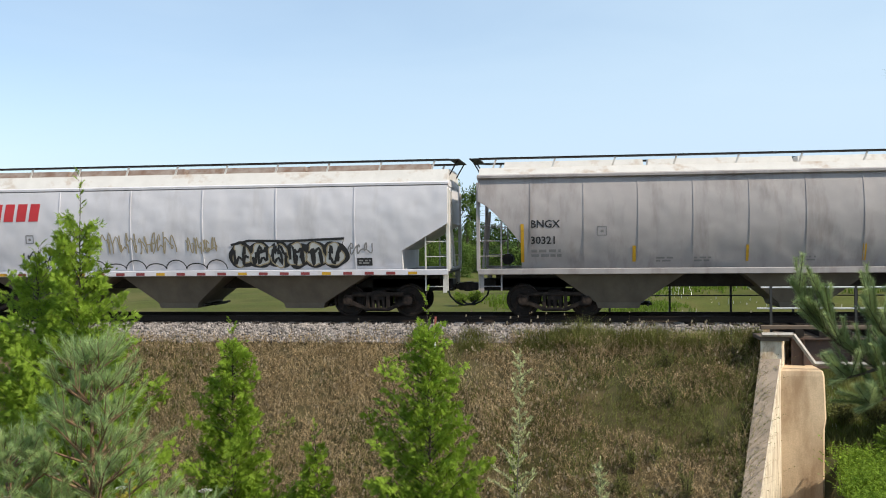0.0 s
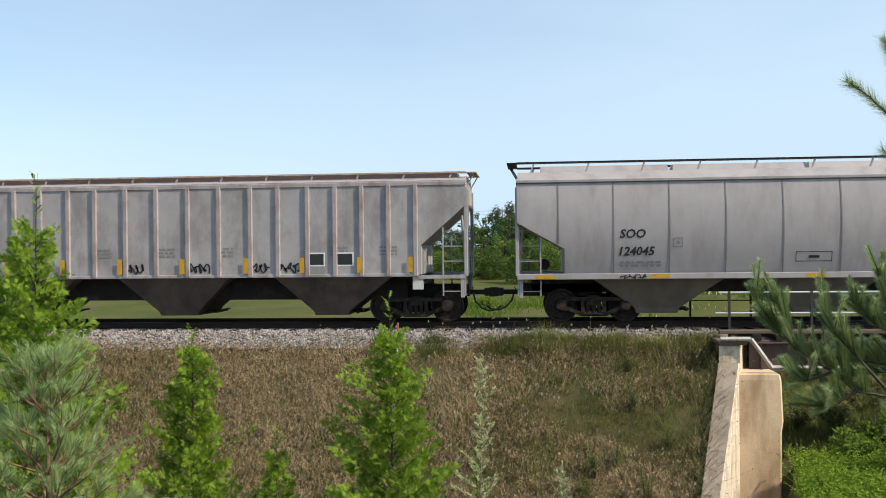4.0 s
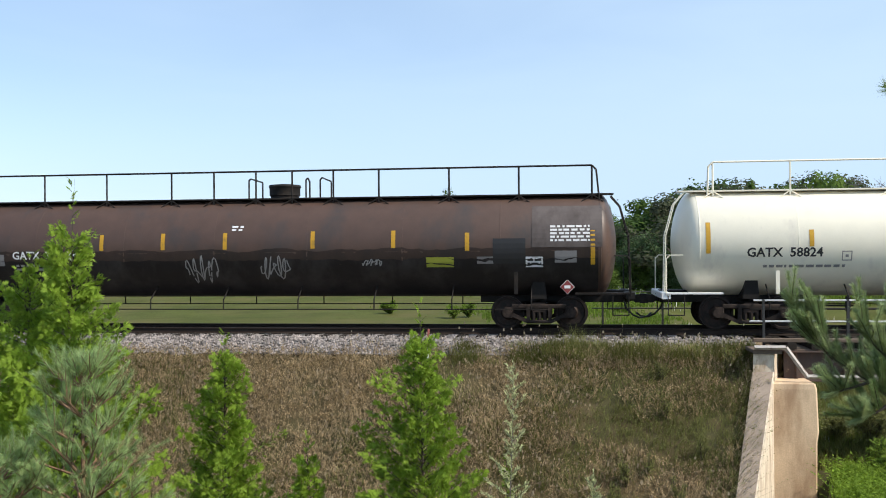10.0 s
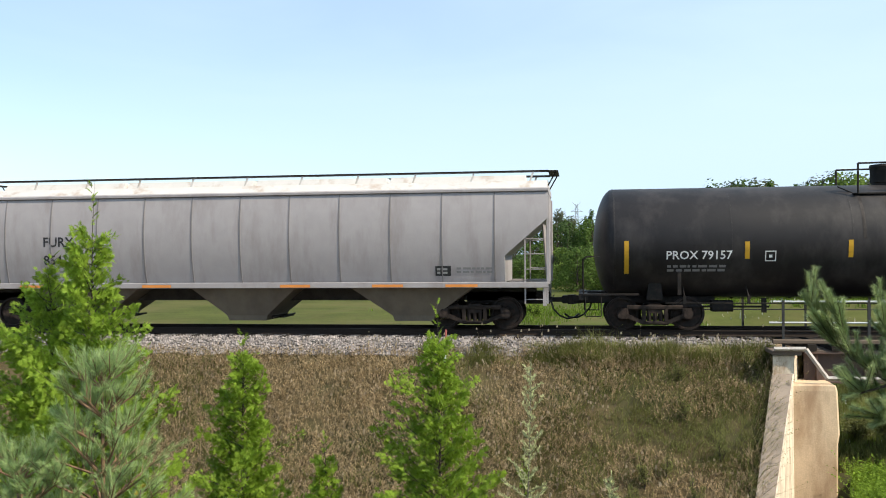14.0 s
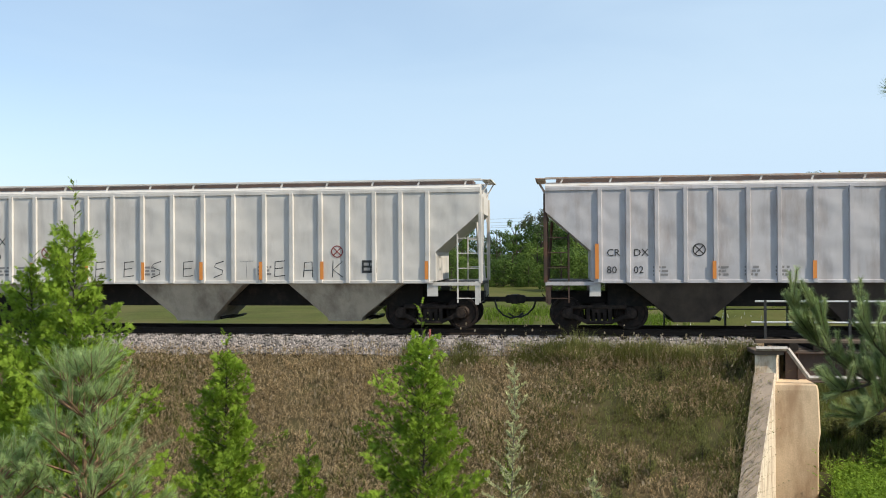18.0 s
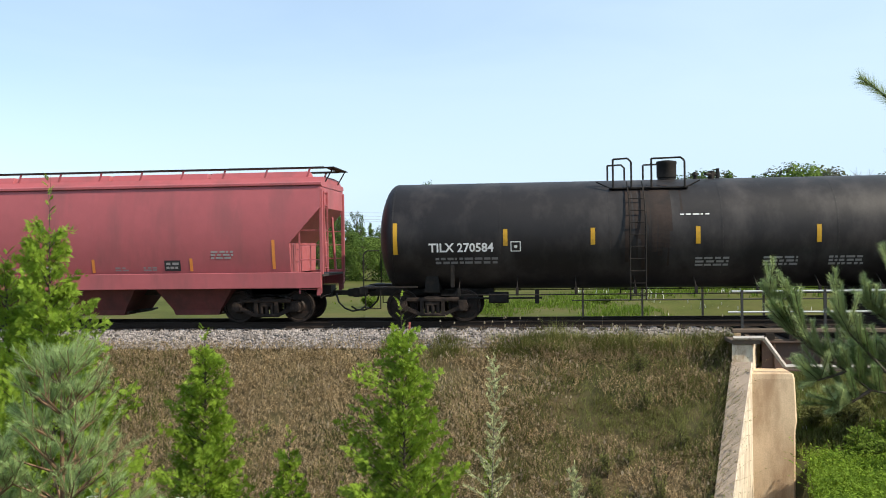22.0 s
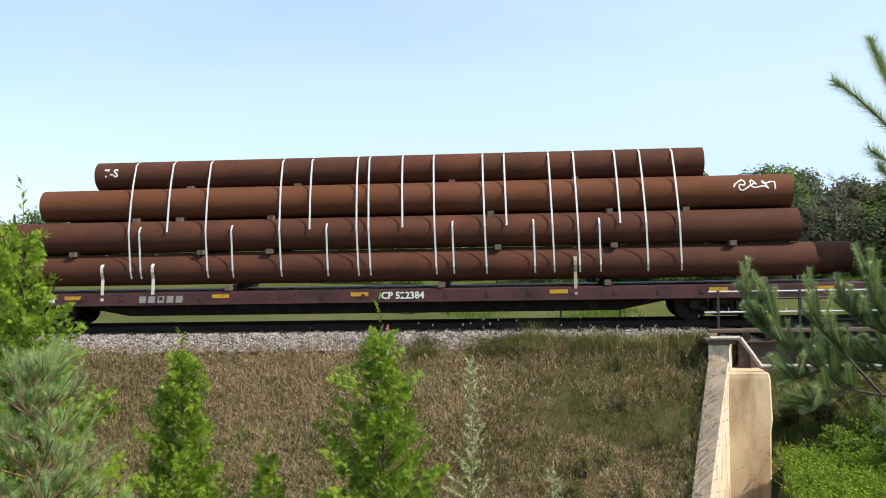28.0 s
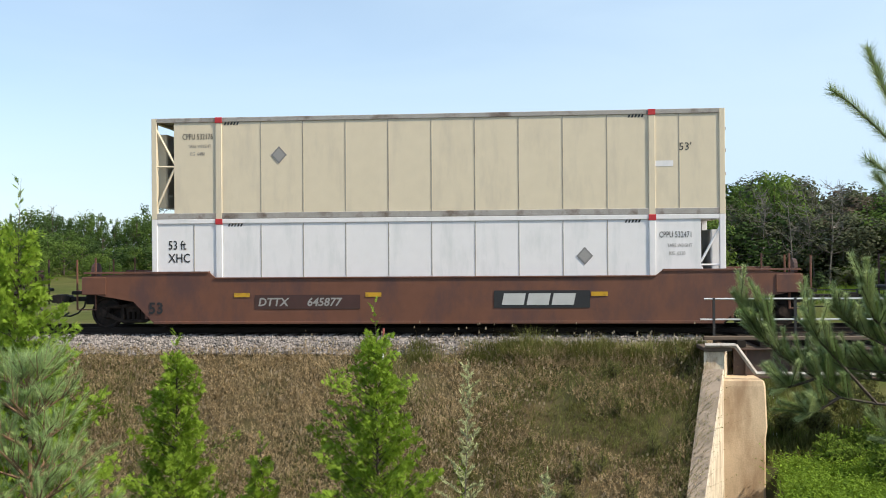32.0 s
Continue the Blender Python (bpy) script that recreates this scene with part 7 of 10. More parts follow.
def middle():
    car, side, half = smooth_hopper("gray covered hopper with tall black lettering and white ends", -201.15, 17.7, "soo_hopper", seams=11, cut=1.2, knee=3.13, flat=2.1, bow=0.14)
    lettering(car, side, "FURX", -6.15, 2.46, 0.40, bold=0.006)
    lettering(car, side, "854147", -6.15, 1.92, 0.40, bold=0.006)
    bars(car, side, -6.1, -5.0, 1.56, 1.76, 2, "gray_mark", 4)
    plate(car, side, 5.7, 1.54, 0.44, 0.28)
    bars(car, side, 6.3, 7.3, 1.6, 1.8, 2, "gray_mark", 44)
    for x in (-6.9, -3.0, 1.2, 3.9, 6.0):
        stripe(car, lambda z: 1.58, x, x + 0.9, 1.23, 1.31, "orange_spray", "reflector", 0.004)

    car, side, half = smooth_hopper("gray curved-sided covered hopper with black lettering", -220.2, 17.5, "gray_hopper", cut=1.2, knee=3.25, flat=2.05, power=0.75)
    gray_marks(car, side, "30284")

    car, side, half = ribbed_hopper("pale gray ribbed covered hopper with rust-stained top edge", -239.2, 17.0, "rib_pale", roof_mat="roof_white", walk_mat="rib_worn")
    split_mark(car, side, "CR", "DX", "80", "02", -6.84, 2.06, 0.28)
    crossed_circle(car, side, -4.38, 2.22)
    crossed_circle(car, side, 4.38, 2.23)
    for x in (4.14, 4.98):
        plate(car, side, x, 1.64, 0.4, 0.33)
    for x in (-7.1, -3.99, -1.41, 1.35, 3.93, 7.04):
        stripe(car, lambda z: 1.56, x - 0.05, x + 0.05, 1.44, 2.4 if abs(x) > 7 else 1.92, "orange_spray", "reflector", 0.006)
    for i, x in enumerate((-5.6, -4.0, -3.2, -2.4, 0.5, 1.4, 6.2)):
        bars(car, side, x, x + 0.4, 1.5, 1.8, 3, "gray_mark", 140 + i)

    car, side, half = ribbed_hopper("light gray ribbed covered hopper with a painted word in capitals", -258.0, 17.0, "rib_light", walk_mat="rib_light", roof_mat="rib_light")
    split_mark(car, side, "CR", "DX", "72", "99", -6.84, 2.48, 0.30)
    for ch, x in zip("CHEESESTEAK", (-4.3, -3.52, -2.7, -1.82, -0.98, 0.0, 0.92, 1.75, 2.74, 3.59, 4.42)):
        for stroke in STROKES[ch]:
            line_on_side(car, side, [(x + 0.36 * (a - 0.5), 1.50 + 0.50 * b) for a, b in stroke], 0.010 if ch == "T" else 0.024, "gray_mark" if ch == "T" else "black_mark", "painted_letter", 0.004)
    crossed_circle(car, side, -4.37, 2.25, "red_placard")
    crossed_circle(car, side, 4.43, 2.23, "red_placard")
    plate(car, side, 5.15, 1.62, 0.42, 0.36)
    for x in (-7.03, -4.82, -3.1, -1.35, 0.42, 2.2, 4.0, 7.0):
        stripe(car, lambda z: 1.56, x - 0.05, x + 0.05, 1.44, 2.4 if abs(x) > 7 else 1.95, "orange_spray", "reflector", 0.006)
    for i, x in enumerate((-6.8, -5.9, -5.3, -1.4, 2.1)):
        bars(car, side, x, x + 0.4, 1.55, 1.85, 3, "gray_mark", 150 + i)

    # empty bulkhead flat
    car, side, half = flat_car("empty dark bulkhead flat car with red-brown deck", -279.35, 22.3, "flat_dark", True, 2.95)
    for i, x in enumerate([-3.7 + 0.2 * k for k in range(24) if k not in (5, 7, 8, 16, 21)]):
        stripe(car, side, x, x + (0.11 if i % 3 else 0.05), 0.70, 0.85, "faint_mark", "letter_block")
    lettering(car, side, "WCTR", -6.87, 0.70, 0.22, "faint_mark", bold=0.006)
    bars(car, side, -5.85, -4.96, 0.70, 0.84, 1, "gray_mark", 32)
    bars(car, side, 2.9, 5.2, 0.70, 0.82, 1, "gray_mark", 33)
    for x in (-7.15, -3.75, -0.2, 3.35, 6.65):
        stripe(car, side, x, x + 0.5, 0.87, 0.97, "yellow", "reflector")
    for x in (-7.8, 5.67):
        stripe(car, side, x, x + 0.2, 0.72, 0.92, "white_mark", "tag_plate")
    for m in (-1, 1):
        x = m * (half - 0.62)
        stripe(car, lambda z: 1.40, x - 0.28, x + 0.28, 1.02, 1.26, "yellow", "reflector", 0.006)

    car, side, half = tank_car("black tank car with tall yellow end bars", -300.3, 16.1, "black_tank", dome_x=0.25, ladder_x=-0.75, rails=((-1.35, -0.85), (-0.3, 0.6)), rail_z=4.5, dome_r=0.28, dome_h=0.52, truck_in=1.6)
    spill(car, side, -1.25, 0.35, 1.2, 3.8, "brown_spill", 72, 26)
    lettering(car, side, "TILX 270584", -6.48, 1.99, 0.34, "white_mark", bold=0.008)
    tank_print(car, side, -6.3, 1.99, "gray_mark", 1.8)
    frame_mark(car, side, -4.2, 1.98, 0.28, 0.28, "white_mark")
    dashes(car, side, ((-7.42, 1.93, 2.81), (-4.34, 2.14, 2.6), (-1.95, 2.14, 2.6), (0.86, 2.13, 2.6), (4.01, 2.13, 2.6), (7.42, 1.93, 2.82)))
    bars(car, side, 0.4, 1.2, 2.9, 2.96, 1, "white_mark", 3)
    for i, x in enumerate((0.8, 2.6, 4.3)):
        bars(car, side, x, x + 0.9, 1.5, 1.78, 3, "faint_mark", 230 + i)
    data_panel(car, side, 6.16, 7.27, 2.01, 2.52)
    frame_mark(car, side, 5.81, 1.51, 0.47, 0.27, "white_mark")

    # faded red hopper
    car, side, half = smooth_hopper("faded red covered hopper with white lettering", -316.6, 13.5, "pink_hopper", top=4.5, eave=3.98, sill=1.46, seams=0, cut=0.9, knee=3.3, flat=2.3, sill_h=0.44, roof_mat="pink_hopper", truck_in=1.75, bow=0.13)
    lettering(car, side, "MOCX", -4.72, 2.55, 0.33, "white_mark", bold=0.006)
    lettering(car, side, "412270", -4.70, 2.10, 0.33, "white_mark", bold=0.006)
    bars(car, side, -4.68, -3.6, 1.62, 1.86, 2, "faint_mark", 3)
    frame_mark(car, side, -3.13, 2.32, 0.28, 0.28, "white_mark")
    dashes(car, side, ((-5.54, 1.59, 2.38), (-2.94, 1.52, 1.9), (-0.01, 1.51, 1.9), (2.94, 1.53, 1.9), (5.38, 1.57, 2.4)), "orange_spray", 0.09)
    plate(car, side, 2.14, 1.54, 0.48, 0.31)
    stripe(car, side, -1.6, -1.3, 1.55, 1.7, "white_mark", "tag_plate")
    bars(car, side, 3.54, 4.2, 1.86, 2.12, 3, "faint_mark", 6)
    for i, x in enumerate((-2.5, 0.65, 1.5)):
        bars(car, side, x, x + 0.4, 1.54, 1.68, 2, "gray_mark", 160 + i)
    bars(car, lambda z: 1.59, -5.9, -5.0, 1.1, 1.3, 2, "white_mark", 7)

    # rusty ribbed hopper
    car, side, half = ribbed_hopper("rust-stained gray ribbed covered hopper", -333.7, 17.0, "rib_rusty", roof_mat="roof_white", rib_mat="rib_worn", walk_mat="rib_worn")
    for x in (-6.28, -5.45):
        stripe(car, side, x, x + 0.6, 1.45, 2.75, "rib_light", "repaint_patch", 0.004)
    split_mark(car, lambda z: 1.503, "PT", "LX", "171", "98", -6.2, 2.42, 0.32, gap=0.8)
    frame_mark(car, side, -4.6, 2.2, 0.26, 0.26)
    stripe(car, side, -7.1, -6.75, 1.93, 2.08, "yellow", "reflector")
    stripe(car, side, 6.35, 6.75, 1.92, 2.06, "orange_spray", "reflector")
    plate(car, side, 4.87, 1.72, 0.5, 0.32)
    stripe(car, side, 4.1, 4.45, 1.88, 2.15, "white_mark", "tag_plate")
    part("side_handle", Geo().box(5.65, 6.1, -1.53, -1.45, 2.76, 2.83), "roof_white", car)


def box_marks(car, side, number, x):
    for i, (a, b) in enumerate((("CO", "ER"), number)):
        z = 2.22 - 0.48 * i
        for k, s in enumerate((a, b)):
            xx = x + 0.77 * k
            stripe(car, side, xx, xx + 0.58, z - 0.03, z + 0.31, "white_mark", "number_patch", 0.004)
            lettering(car, side, s, xx + 0.29, z + 0.02, 0.36, "black_mark", "CENTER", 0.004, 0.92)
    bars(car, side, x + 0.1, x + 1.3, 1.3, 1.6, 2, "faint_mark", 3)


def boxes():
    over = lambda z: 1.58
    car, side, half = box_car("faded blue box car with a many-coloured graffiti piece", -352.1, 15.75)
    # first sprayed piece: four letters that fade from green to blue, between two curls, on red
    def sprayed(text, x, z, size, fill, squeeze, lift):
        lettering(car, over, text, x, z - 0.02, size, "black_mark", "CENTER", 0.055, squeeze, lift, "graffiti_outline")
        lettering(car, over, text, x, z, size * 0.97, fill, "CENTER", 0.022, squeeze, lift + 0.006, "graffiti_letter")

    def curl(x, z, size, way, lift):
        blob(car, over, x, z, size * 1.25, size * 0.98, "cool_fade", 311 + way, 2, 0.05, "black_mark", lift, 0.05)
        pts = [(x + way * size * 0.75 * (1 - k / 26) * math.cos(k * 0.45), z + size * 0.7 * (1 - k / 26) * math.sin(k * 0.45)) for k in range(24)]
        line_on_side(car, over, pts, 0.04, "black_mark", "graffiti_line", lift + 0.005)
    for i in range(9):
        blob(car, over, -6.0 + 0.52 * i, 1.22 + 0.14 * (i % 3), 0.40, 0.50, ("pink_fade", "pink_spray", "pink_fade")[i % 3], 390 + i, 5, 0.22, None, 0.002 + 0.0004 * i)
    r = random.Random(58)
    for i in range(34):
        # loose sprayed strokes round the letters
        x, z = r.uniform(-6.2, -1.7), r.uniform(0.8, 1.6)
        a, q = r.uniform(0, 6.28), r.uniform(0.15, 0.42)
        pts = [(x, z), (x + q * math.cos(a), z + 0.7 * q * math.sin(a)), (x + q * math.cos(a + 0.5) * 1.7, z + 0.7 * q * math.sin(a + 0.5) * 1.7)]
        line_on_side(car, over, [(px, min(max(pz, 0.76), 1.95)) for px, pz in pts], r.uniform(0.03, 0.09), r.choice(("black_mark", "cyan_spray", "pale_blue", "tan_spray", "red_mark", "white_mark", "pale_green", "black_mark")), "graffiti_line", 0.0065 + 0.0002 * i)
    line_on_side(car, over, [(-4.3, 2.38), (-3.7, 2.25), (-3.1, 2.28), (-2.9, 2.12)], 0.05, "black_mark", "graffiti_line", 0.008)
    for i in range(6):
        blob(car, over, -5.6 + 0.62 * i, 0.88, 0.40, 0.20, "cool_fade", 320 + i, 3, 0.18, "black_mark", 0.006 + 0.0006 * i, 0.03)
    curl(-5.9, 1.05, 0.34, -1, 0.012)
    curl(-2.1, 1.0, 0.36, 1, 0.012)
    for k, (ch, x, size, sq) in enumerate((("R", -5.1, 1.52, 1.15), ("a", -4.3, 1.75, 1.0), ("i", -3.62, 1.5, 1.6), ("n", -2.9, 1.95, 1.05))):
        sprayed(ch, x, 0.84 + 0.03 * (k % 2), size, "cool_fade", sq, 0.018 + 0.002 * k)
    for i in range(9):
        x = -5.4 + 0.36 * i
        line_on_side(car, over, [(x, 1.05 + 0.1 * (i % 3)), (x + 0.02, 1.42), (x + 0.05, 1.62)], 0.025, "white_mark", "graffiti_line", 0.034)
    # cracked orange and white patch, and red shards by the door
    spikes(car, over, -7.7, -6.2, 0.78, 1.72, "orange_spray", 391, 12, lift=0.004)
    spikes(car, over, -7.5, -6.3, 0.78, 1.45, "white_mark", 392, 10, lift=0.012)
    spikes(car, over, -1.7, -0.8, 0.74, 1.5, "red_placard", 393, 6, lift=0.05)
    spikes(car, over, -1.6, -0.9, 0.80, 1.3, "tan_spray", 399, 5, lift=0.055)
    # second piece: leaning lime letters with thick outlines, a star, on red and purple
    for i in range(12):
        blob(car, over, 0.1 + 0.61 * i, (1.15, 1.45, 1.62, 1.72, 1.78, 1.75, 1.72, 1.70, 1.62, 1.5, 1.35, 1.25, 1.1)[i], 0.56, 0.46, "pink_fade" if i % 4 != 3 else "blue_spray", 420 + i, 4, 0.2, None, 0.002 + 0.0004 * i)
    for i in range(8):
        blob(car, over, 0.7 + 0.62 * i, 0.92, 0.42, 0.24, "lime_fade" if i else "blue_spray", 440 + i, 4, 0.22, "black_mark", 0.009 + 0.0006 * i, 0.035)
    for k, (cx, rx, rz, hole) in enumerate(((2.1, 0.50, 0.52, 1), (2.95, 0.42, 0.50, 0), (3.45, 0.36, 0.46, 0), (4.3, 0.55, 0.54, 1), (5.05, 0.30, 0.48, 0))):
        blob(car, over, cx, 1.28, rx, rz, "lime_fade", 460 + k, 3, 0.14, "black_mark", 0.018 + 0.002 * k, 0.075)
        if hole:
            blob(car, over, cx + 0.08, 1.22, rx * 0.28, rz * 0.32, "black_mark", 470 + k, 2, 0.2, None, 0.022 + 0.002 * k)
        line_on_side(car, over, [(cx - rx * 0.5, 1.62), (cx + rx * 0.1, 1.1), (cx + rx * 0.7, 0.72)], 0.06, "black_mark", "graffiti_line", 0.03)
        line_on_side(car, over, [(cx - rx * 0.4, 1.62), (cx + rx * 0.2, 1.1), (cx + rx * 0.85, 0.72)], 0.03, "white_mark", "graffiti_line", 0.031)
    for cx, cz, rr, mat in ((6.0, 1.22, 0.40, "lime_fade"), (6.72, 1.12, 0.26, "lime_fade"), (7.1, 0.98, 0.16, "white_mark")):
        pts = [(cx + rr * (1 if k % 2 == 0 else 0.45) * math.sin(k * math.pi / 5), cz + rr * (1 if k % 2 == 0 else 0.45) * math.cos(k * math.pi / 5)) for k in range(10)]
        on_side("graffiti_star", [(cx, cz)] + pts, [(0, k + 1, (k + 1) % 10 + 1) for k in range(10)], mat, car, over, 0.030)
        line_on_side(car, over, pts, 0.035, "black_mark", "graffiti_outline", 0.034, True)
    blob(car, over, 2.9, 1.92, 0.15, 0.12, "white_mark", 394, 2, 0.1, "black_mark", 0.03, 0.03)
    scrawl(car, over, 4.95, 5.4, 1.95, 2.15, "white_mark", 4, 405, 0.03, lift=0.03)
    scrawl(car, side, 6.5, 6.95, 1.62, 1.95, "white_mark", 3, 406, 0.04, lift=0.03)
    scrawl(car, side, 7.35, 7.75, 1.62, 1.85, "olive_spray", 4, 407, 0.035, lift=0.12)
    box_marks(car, side, ("173", "703"), -6.97)
    scrawl(car, side, -7.8, -7.3, 3.2, 3.6, "black_mark", 3, 401, 0.03)
    scrawl(car, side, -7.8, -7.3, 2.6, 3.1, "black_mark", 3, 402, 0.03)
    scrawl(car, over, -0.85, 0.5, 3.85, 4.28, "white_mark", 5, 403, 0.05, lift=0.04)
    scrawl(car, side, 7.3, 7.75, 2.5, 3.1, "faint_mark", 4, 404, 0.05)
    bars(car, over, 0.15, 1.0, 3.0, 3.3, 3, "white_mark", 4)
    stripe(car, lambda z: 1.64, 0.05, 0.28, 1.95, 2.25, "white_mark", "tag_plate", 0.05)
    stripe(car, side, -7.8, -7.35, 1.02, 1.2, "yellow", "reflector", 0.02)

    car, side, half = box_car("faded blue box car with silver bubble graffiti", -370.1, 15.8)
    for letters, sd in ((((-5.35, 0.62, 0.60), (-4.35, 0.52, 0.58), (-3.5, 0.46, 0.56), (-2.75, 0.36, 0.52)), 420), (((2.75, 0.82, 0.66), (4.45, 0.80, 0.66)), 450)):
        for k, (cx, rx, rz) in enumerate(letters):
            top = [(cx + rx * 1.04 * math.cos(a), 1.46 + rz * 1.04 * math.copysign(abs(math.sin(a)) ** 0.6, math.sin(a)) + 0.04 * math.sin(7 * a)) for a in [3.5 - 0.16 * q for q in range(21)]]
            blob(car, over, cx, 1.46, rx, rz, "dull_silver", sd + k, 3, 0.10, "black_mark", 0.005 + 0.002 * k, 0.035)
            line_on_side(car, over, top, 0.13, "black_mark", "graffiti_outline", 0.007 + 0.002 * k)
            for q, dx in enumerate((-0.28, 0.12)):
                pts = [(cx + rx * dx + 0.10 * math.sin(1.3 * w + q), 0.92 + 0.17 * w) for w in range(6)]
                line_on_side(car, over, pts, 0.03, "black_mark", "graffiti_line", 0.012 + 0.002 * k)
            line_on_side(car, over, [(cx - 0.1 * rx, 1.75), (cx + 0.25 * rx, 1.66), (cx + 0.32 * rx, 1.42), (cx + 0.02 * rx, 1.34)], 0.028, "black_mark", "graffiti_line", 0.013 + 0.002 * k)
    box_marks(car, side, ("173", "719"), -7.0)
    scrawl(car, side, -6.95, -6.3, 1.0, 1.3, "black_mark", 4, 470, 0.035, lift=0.014)
    scrawl(car, side, -6.1, -5.6, 1.0, 1.3, "black_mark", 4, 471, 0.035, lift=0.014)
    stripe(car, over, -2.3, -1.75, 1.62, 2.02, "red_placard", "red_panel", 0.02)
    bars(car, lambda z: 1.6, 0.4, 1.1, 3.0, 3.3, 3, "white_mark", 4)
    scrawl(car, lambda z: 1.605, -0.65, 0.0, 1.4, 1.75, "black_mark", 5, 473, 0.04, lift=0.04)
    scrawl(car, lambda z: 1.605, 0.45, 1.1, 1.3, 1.8, "black_mark", 5, 474, 0.04, lift=0.04)
    stripe(car, lambda z: 1.64, 0.05, 0.28, 1.95, 2.25, "white_mark", "tag_plate", 0.05)
    lettering(car, side, "LOST", 5.46, 1.82, 0.19, "white_mark", name="chalk_letter", squeeze=0.75)
    lettering(car, side, "N", 5.6, 1.62, 0.17, "white_mark", name="chalk_letter")
    lettering(car, side, "FOUND", 5.44, 1.42, 0.19, "white_mark", name="chalk_letter", squeeze=0.68)
    frame_mark(car, side, 6.35, 1.5, 0.6, 0.32, "white_mark", 0.03)
    plate(car, side, 6.38, 1.53, 0.54, 0.26)
    scrawl(car, side, 6.95, 7.6, 2.7, 3.4, "white_mark", 5, 476, 0.07)
    scrawl(car, side, 7.0, 7.6, 2.3, 2.7, "white_mark", 4, 477, 0.06)
    for x in (-7.8, -6.8, -5.6, -1.2, 2.6, 4.4, 6.4, 7.2):
        stripe(car, over if -5.8 < x < 6 else side, x, x + 0.5, 0.98, 1.1, "yellow", "reflector", 0.022)


def pipe_load():
    off = -393.7
    car, side, half = flat_car("long maroon flat car loaded with steel pipes", off, 27.5, "flat_maroon", False, 3.7)
    lettering(car, side, "CP 522384", 0.51, 0.76, 0.27, "white_mark", bold=0.008)
    logo(car, side, -6.5, -5.15, 0.73, 0.92, "faint_mark", 5, 0.15, 0.25)
    for x in (-12.7, -8.7, -4.35, -0.35, 5.2, 9.5, 12.3):
        stripe(car, side, x, x + 0.5, 0.84, 0.95, "yellow", "reflector")
    stripe(car, side, -9.2, -9.0, 0.76, 0.92, "white_mark", "tag_plate")
    layers = ((1.68, (-0.93, 0.0, 0.93), -12.44, 12.4), (2.62, (-0.93, 0.0, 0.93), -11.6, 12.0), (3.58, (-0.66, 0.30), -9.6, 11.9), (4.46, (-0.30,), -8.1, 9.6))
    for li, (z, ys, xa, xb) in enumerate(layers):
        for yi, y in enumerate(ys):
            a, b = xa + 0.25 * yi, xb + 0.8 * yi * (1 if li == 0 else 0.3)
            r = 0.46 if li < 3 else 0.42
            p = steel_pipe("rust-brown steel pipe strapped on a flat car", b - a, r, li == 2)
            mid = (a + b) / 2
            if yi == 0:
                around = lambda zz, rr=r: math.sqrt(max(rr ** 2 - zz ** 2, 0.01))
                if li == 3:
                    lettering(p, around, "7-S", a + 0.3 - mid, -0.04, 0.34, "white_mark", bold=0.008, name="chalk_letters")
                elif li < 2:
                    lettering(p, around, "L-314R", a + 0.15 - mid, 0.02, 0.24, "tan_spray", name="chalk_letters")
                else:
                    scrawl(p, around, b - 1.6 - mid, b - 0.5 - mid, 0.0, 0.3, "white_mark", 3, 500, 0.04)
            LOADS.append((p, off + mid, y, z))
    for z, xs in ((1.12, (-10.6, -3.9, 2.2, 6.8, 11.0)), (2.15, (-9.7, -8.5, -4.7, -2.7, 3.8, 7.0, 10.2)), (3.1, (-6.7, -5.4, -2.7, 3.6, 6.9, 9.0)), (4.03, (-5.2, -2.0, 2.5, 6.0))):
        for x in xs:
            wide = 1.42 if z < 2 else 1.38 if z < 3 else 1.13 if z < 4 else 0.75
            bk = solid("timber_bunk", Geo().box(-0.09, 0.09, -wide, wide if z < 4 else 0.4, -0.07, 0.07, 0.01), "timber", "weathered timber block between steel pipes", "timber", "pipe bunks")
            LOADS.append((bk, off + x, 0, z))

    def strap(x, low, high, mat="strap", wide=0.024, slant=0.0):
        """A flat band drawn tight over the pile, down the near side."""
        hull = [(0.10, 4.80), (-0.30, 4.895), (-0.62, 4.75), (-0.95, 4.1), (-1.135, 3.62), (-1.40, 2.75), (-1.40, 1.62), (-1.33, 1.42)]
        if high < 4:
            hull = [p for p in hull if p[1] < high]
            hull = [(-1.0, 3.05), (-1.32, 2.86)] + [p for p in hull if p[1] < 2.8] if high > 2.5 else [(-1.05, 2.12), (-1.40, 1.75)] + [p for p in hull if p[1] < 1.7]
        hull = [(p[0] - 0.05, p[1]) for p in hull if p[1] > low]
        if low < 1:
            hull.append((-1.46, 0.8))
        g = Geo()
        dx = lambda z: slant * (4.9 - z)
        for (y0, z0), (y1, z1) in zip(hull, hull[1:]):
            a, b = dx(z0), dx(z1)
            g.add([(a - wide, y0, z0), (a + wide, y0, z0), (b + wide, y1, z1), (b - wide, y1, z1), (a - wide, y0 + 0.008, z0 - 0.004), (a + wide, y0 + 0.008, z0 - 0.004), (b + wide, y1 + 0.008, z1 - 0.004), (b - wide, y1 + 0.008, z1 - 0.004)],
                  [(0, 1, 2, 3), (7, 6, 5, 4), (0, 3, 7, 4), (1, 5, 6, 2), (0, 4, 5, 1), (3, 2, 6, 7)])
        LOADS.append((solid("load_strap", g, mat, "pale flat band round the pipe load", "strap", "pipe straps"), off + x, 0, 0))
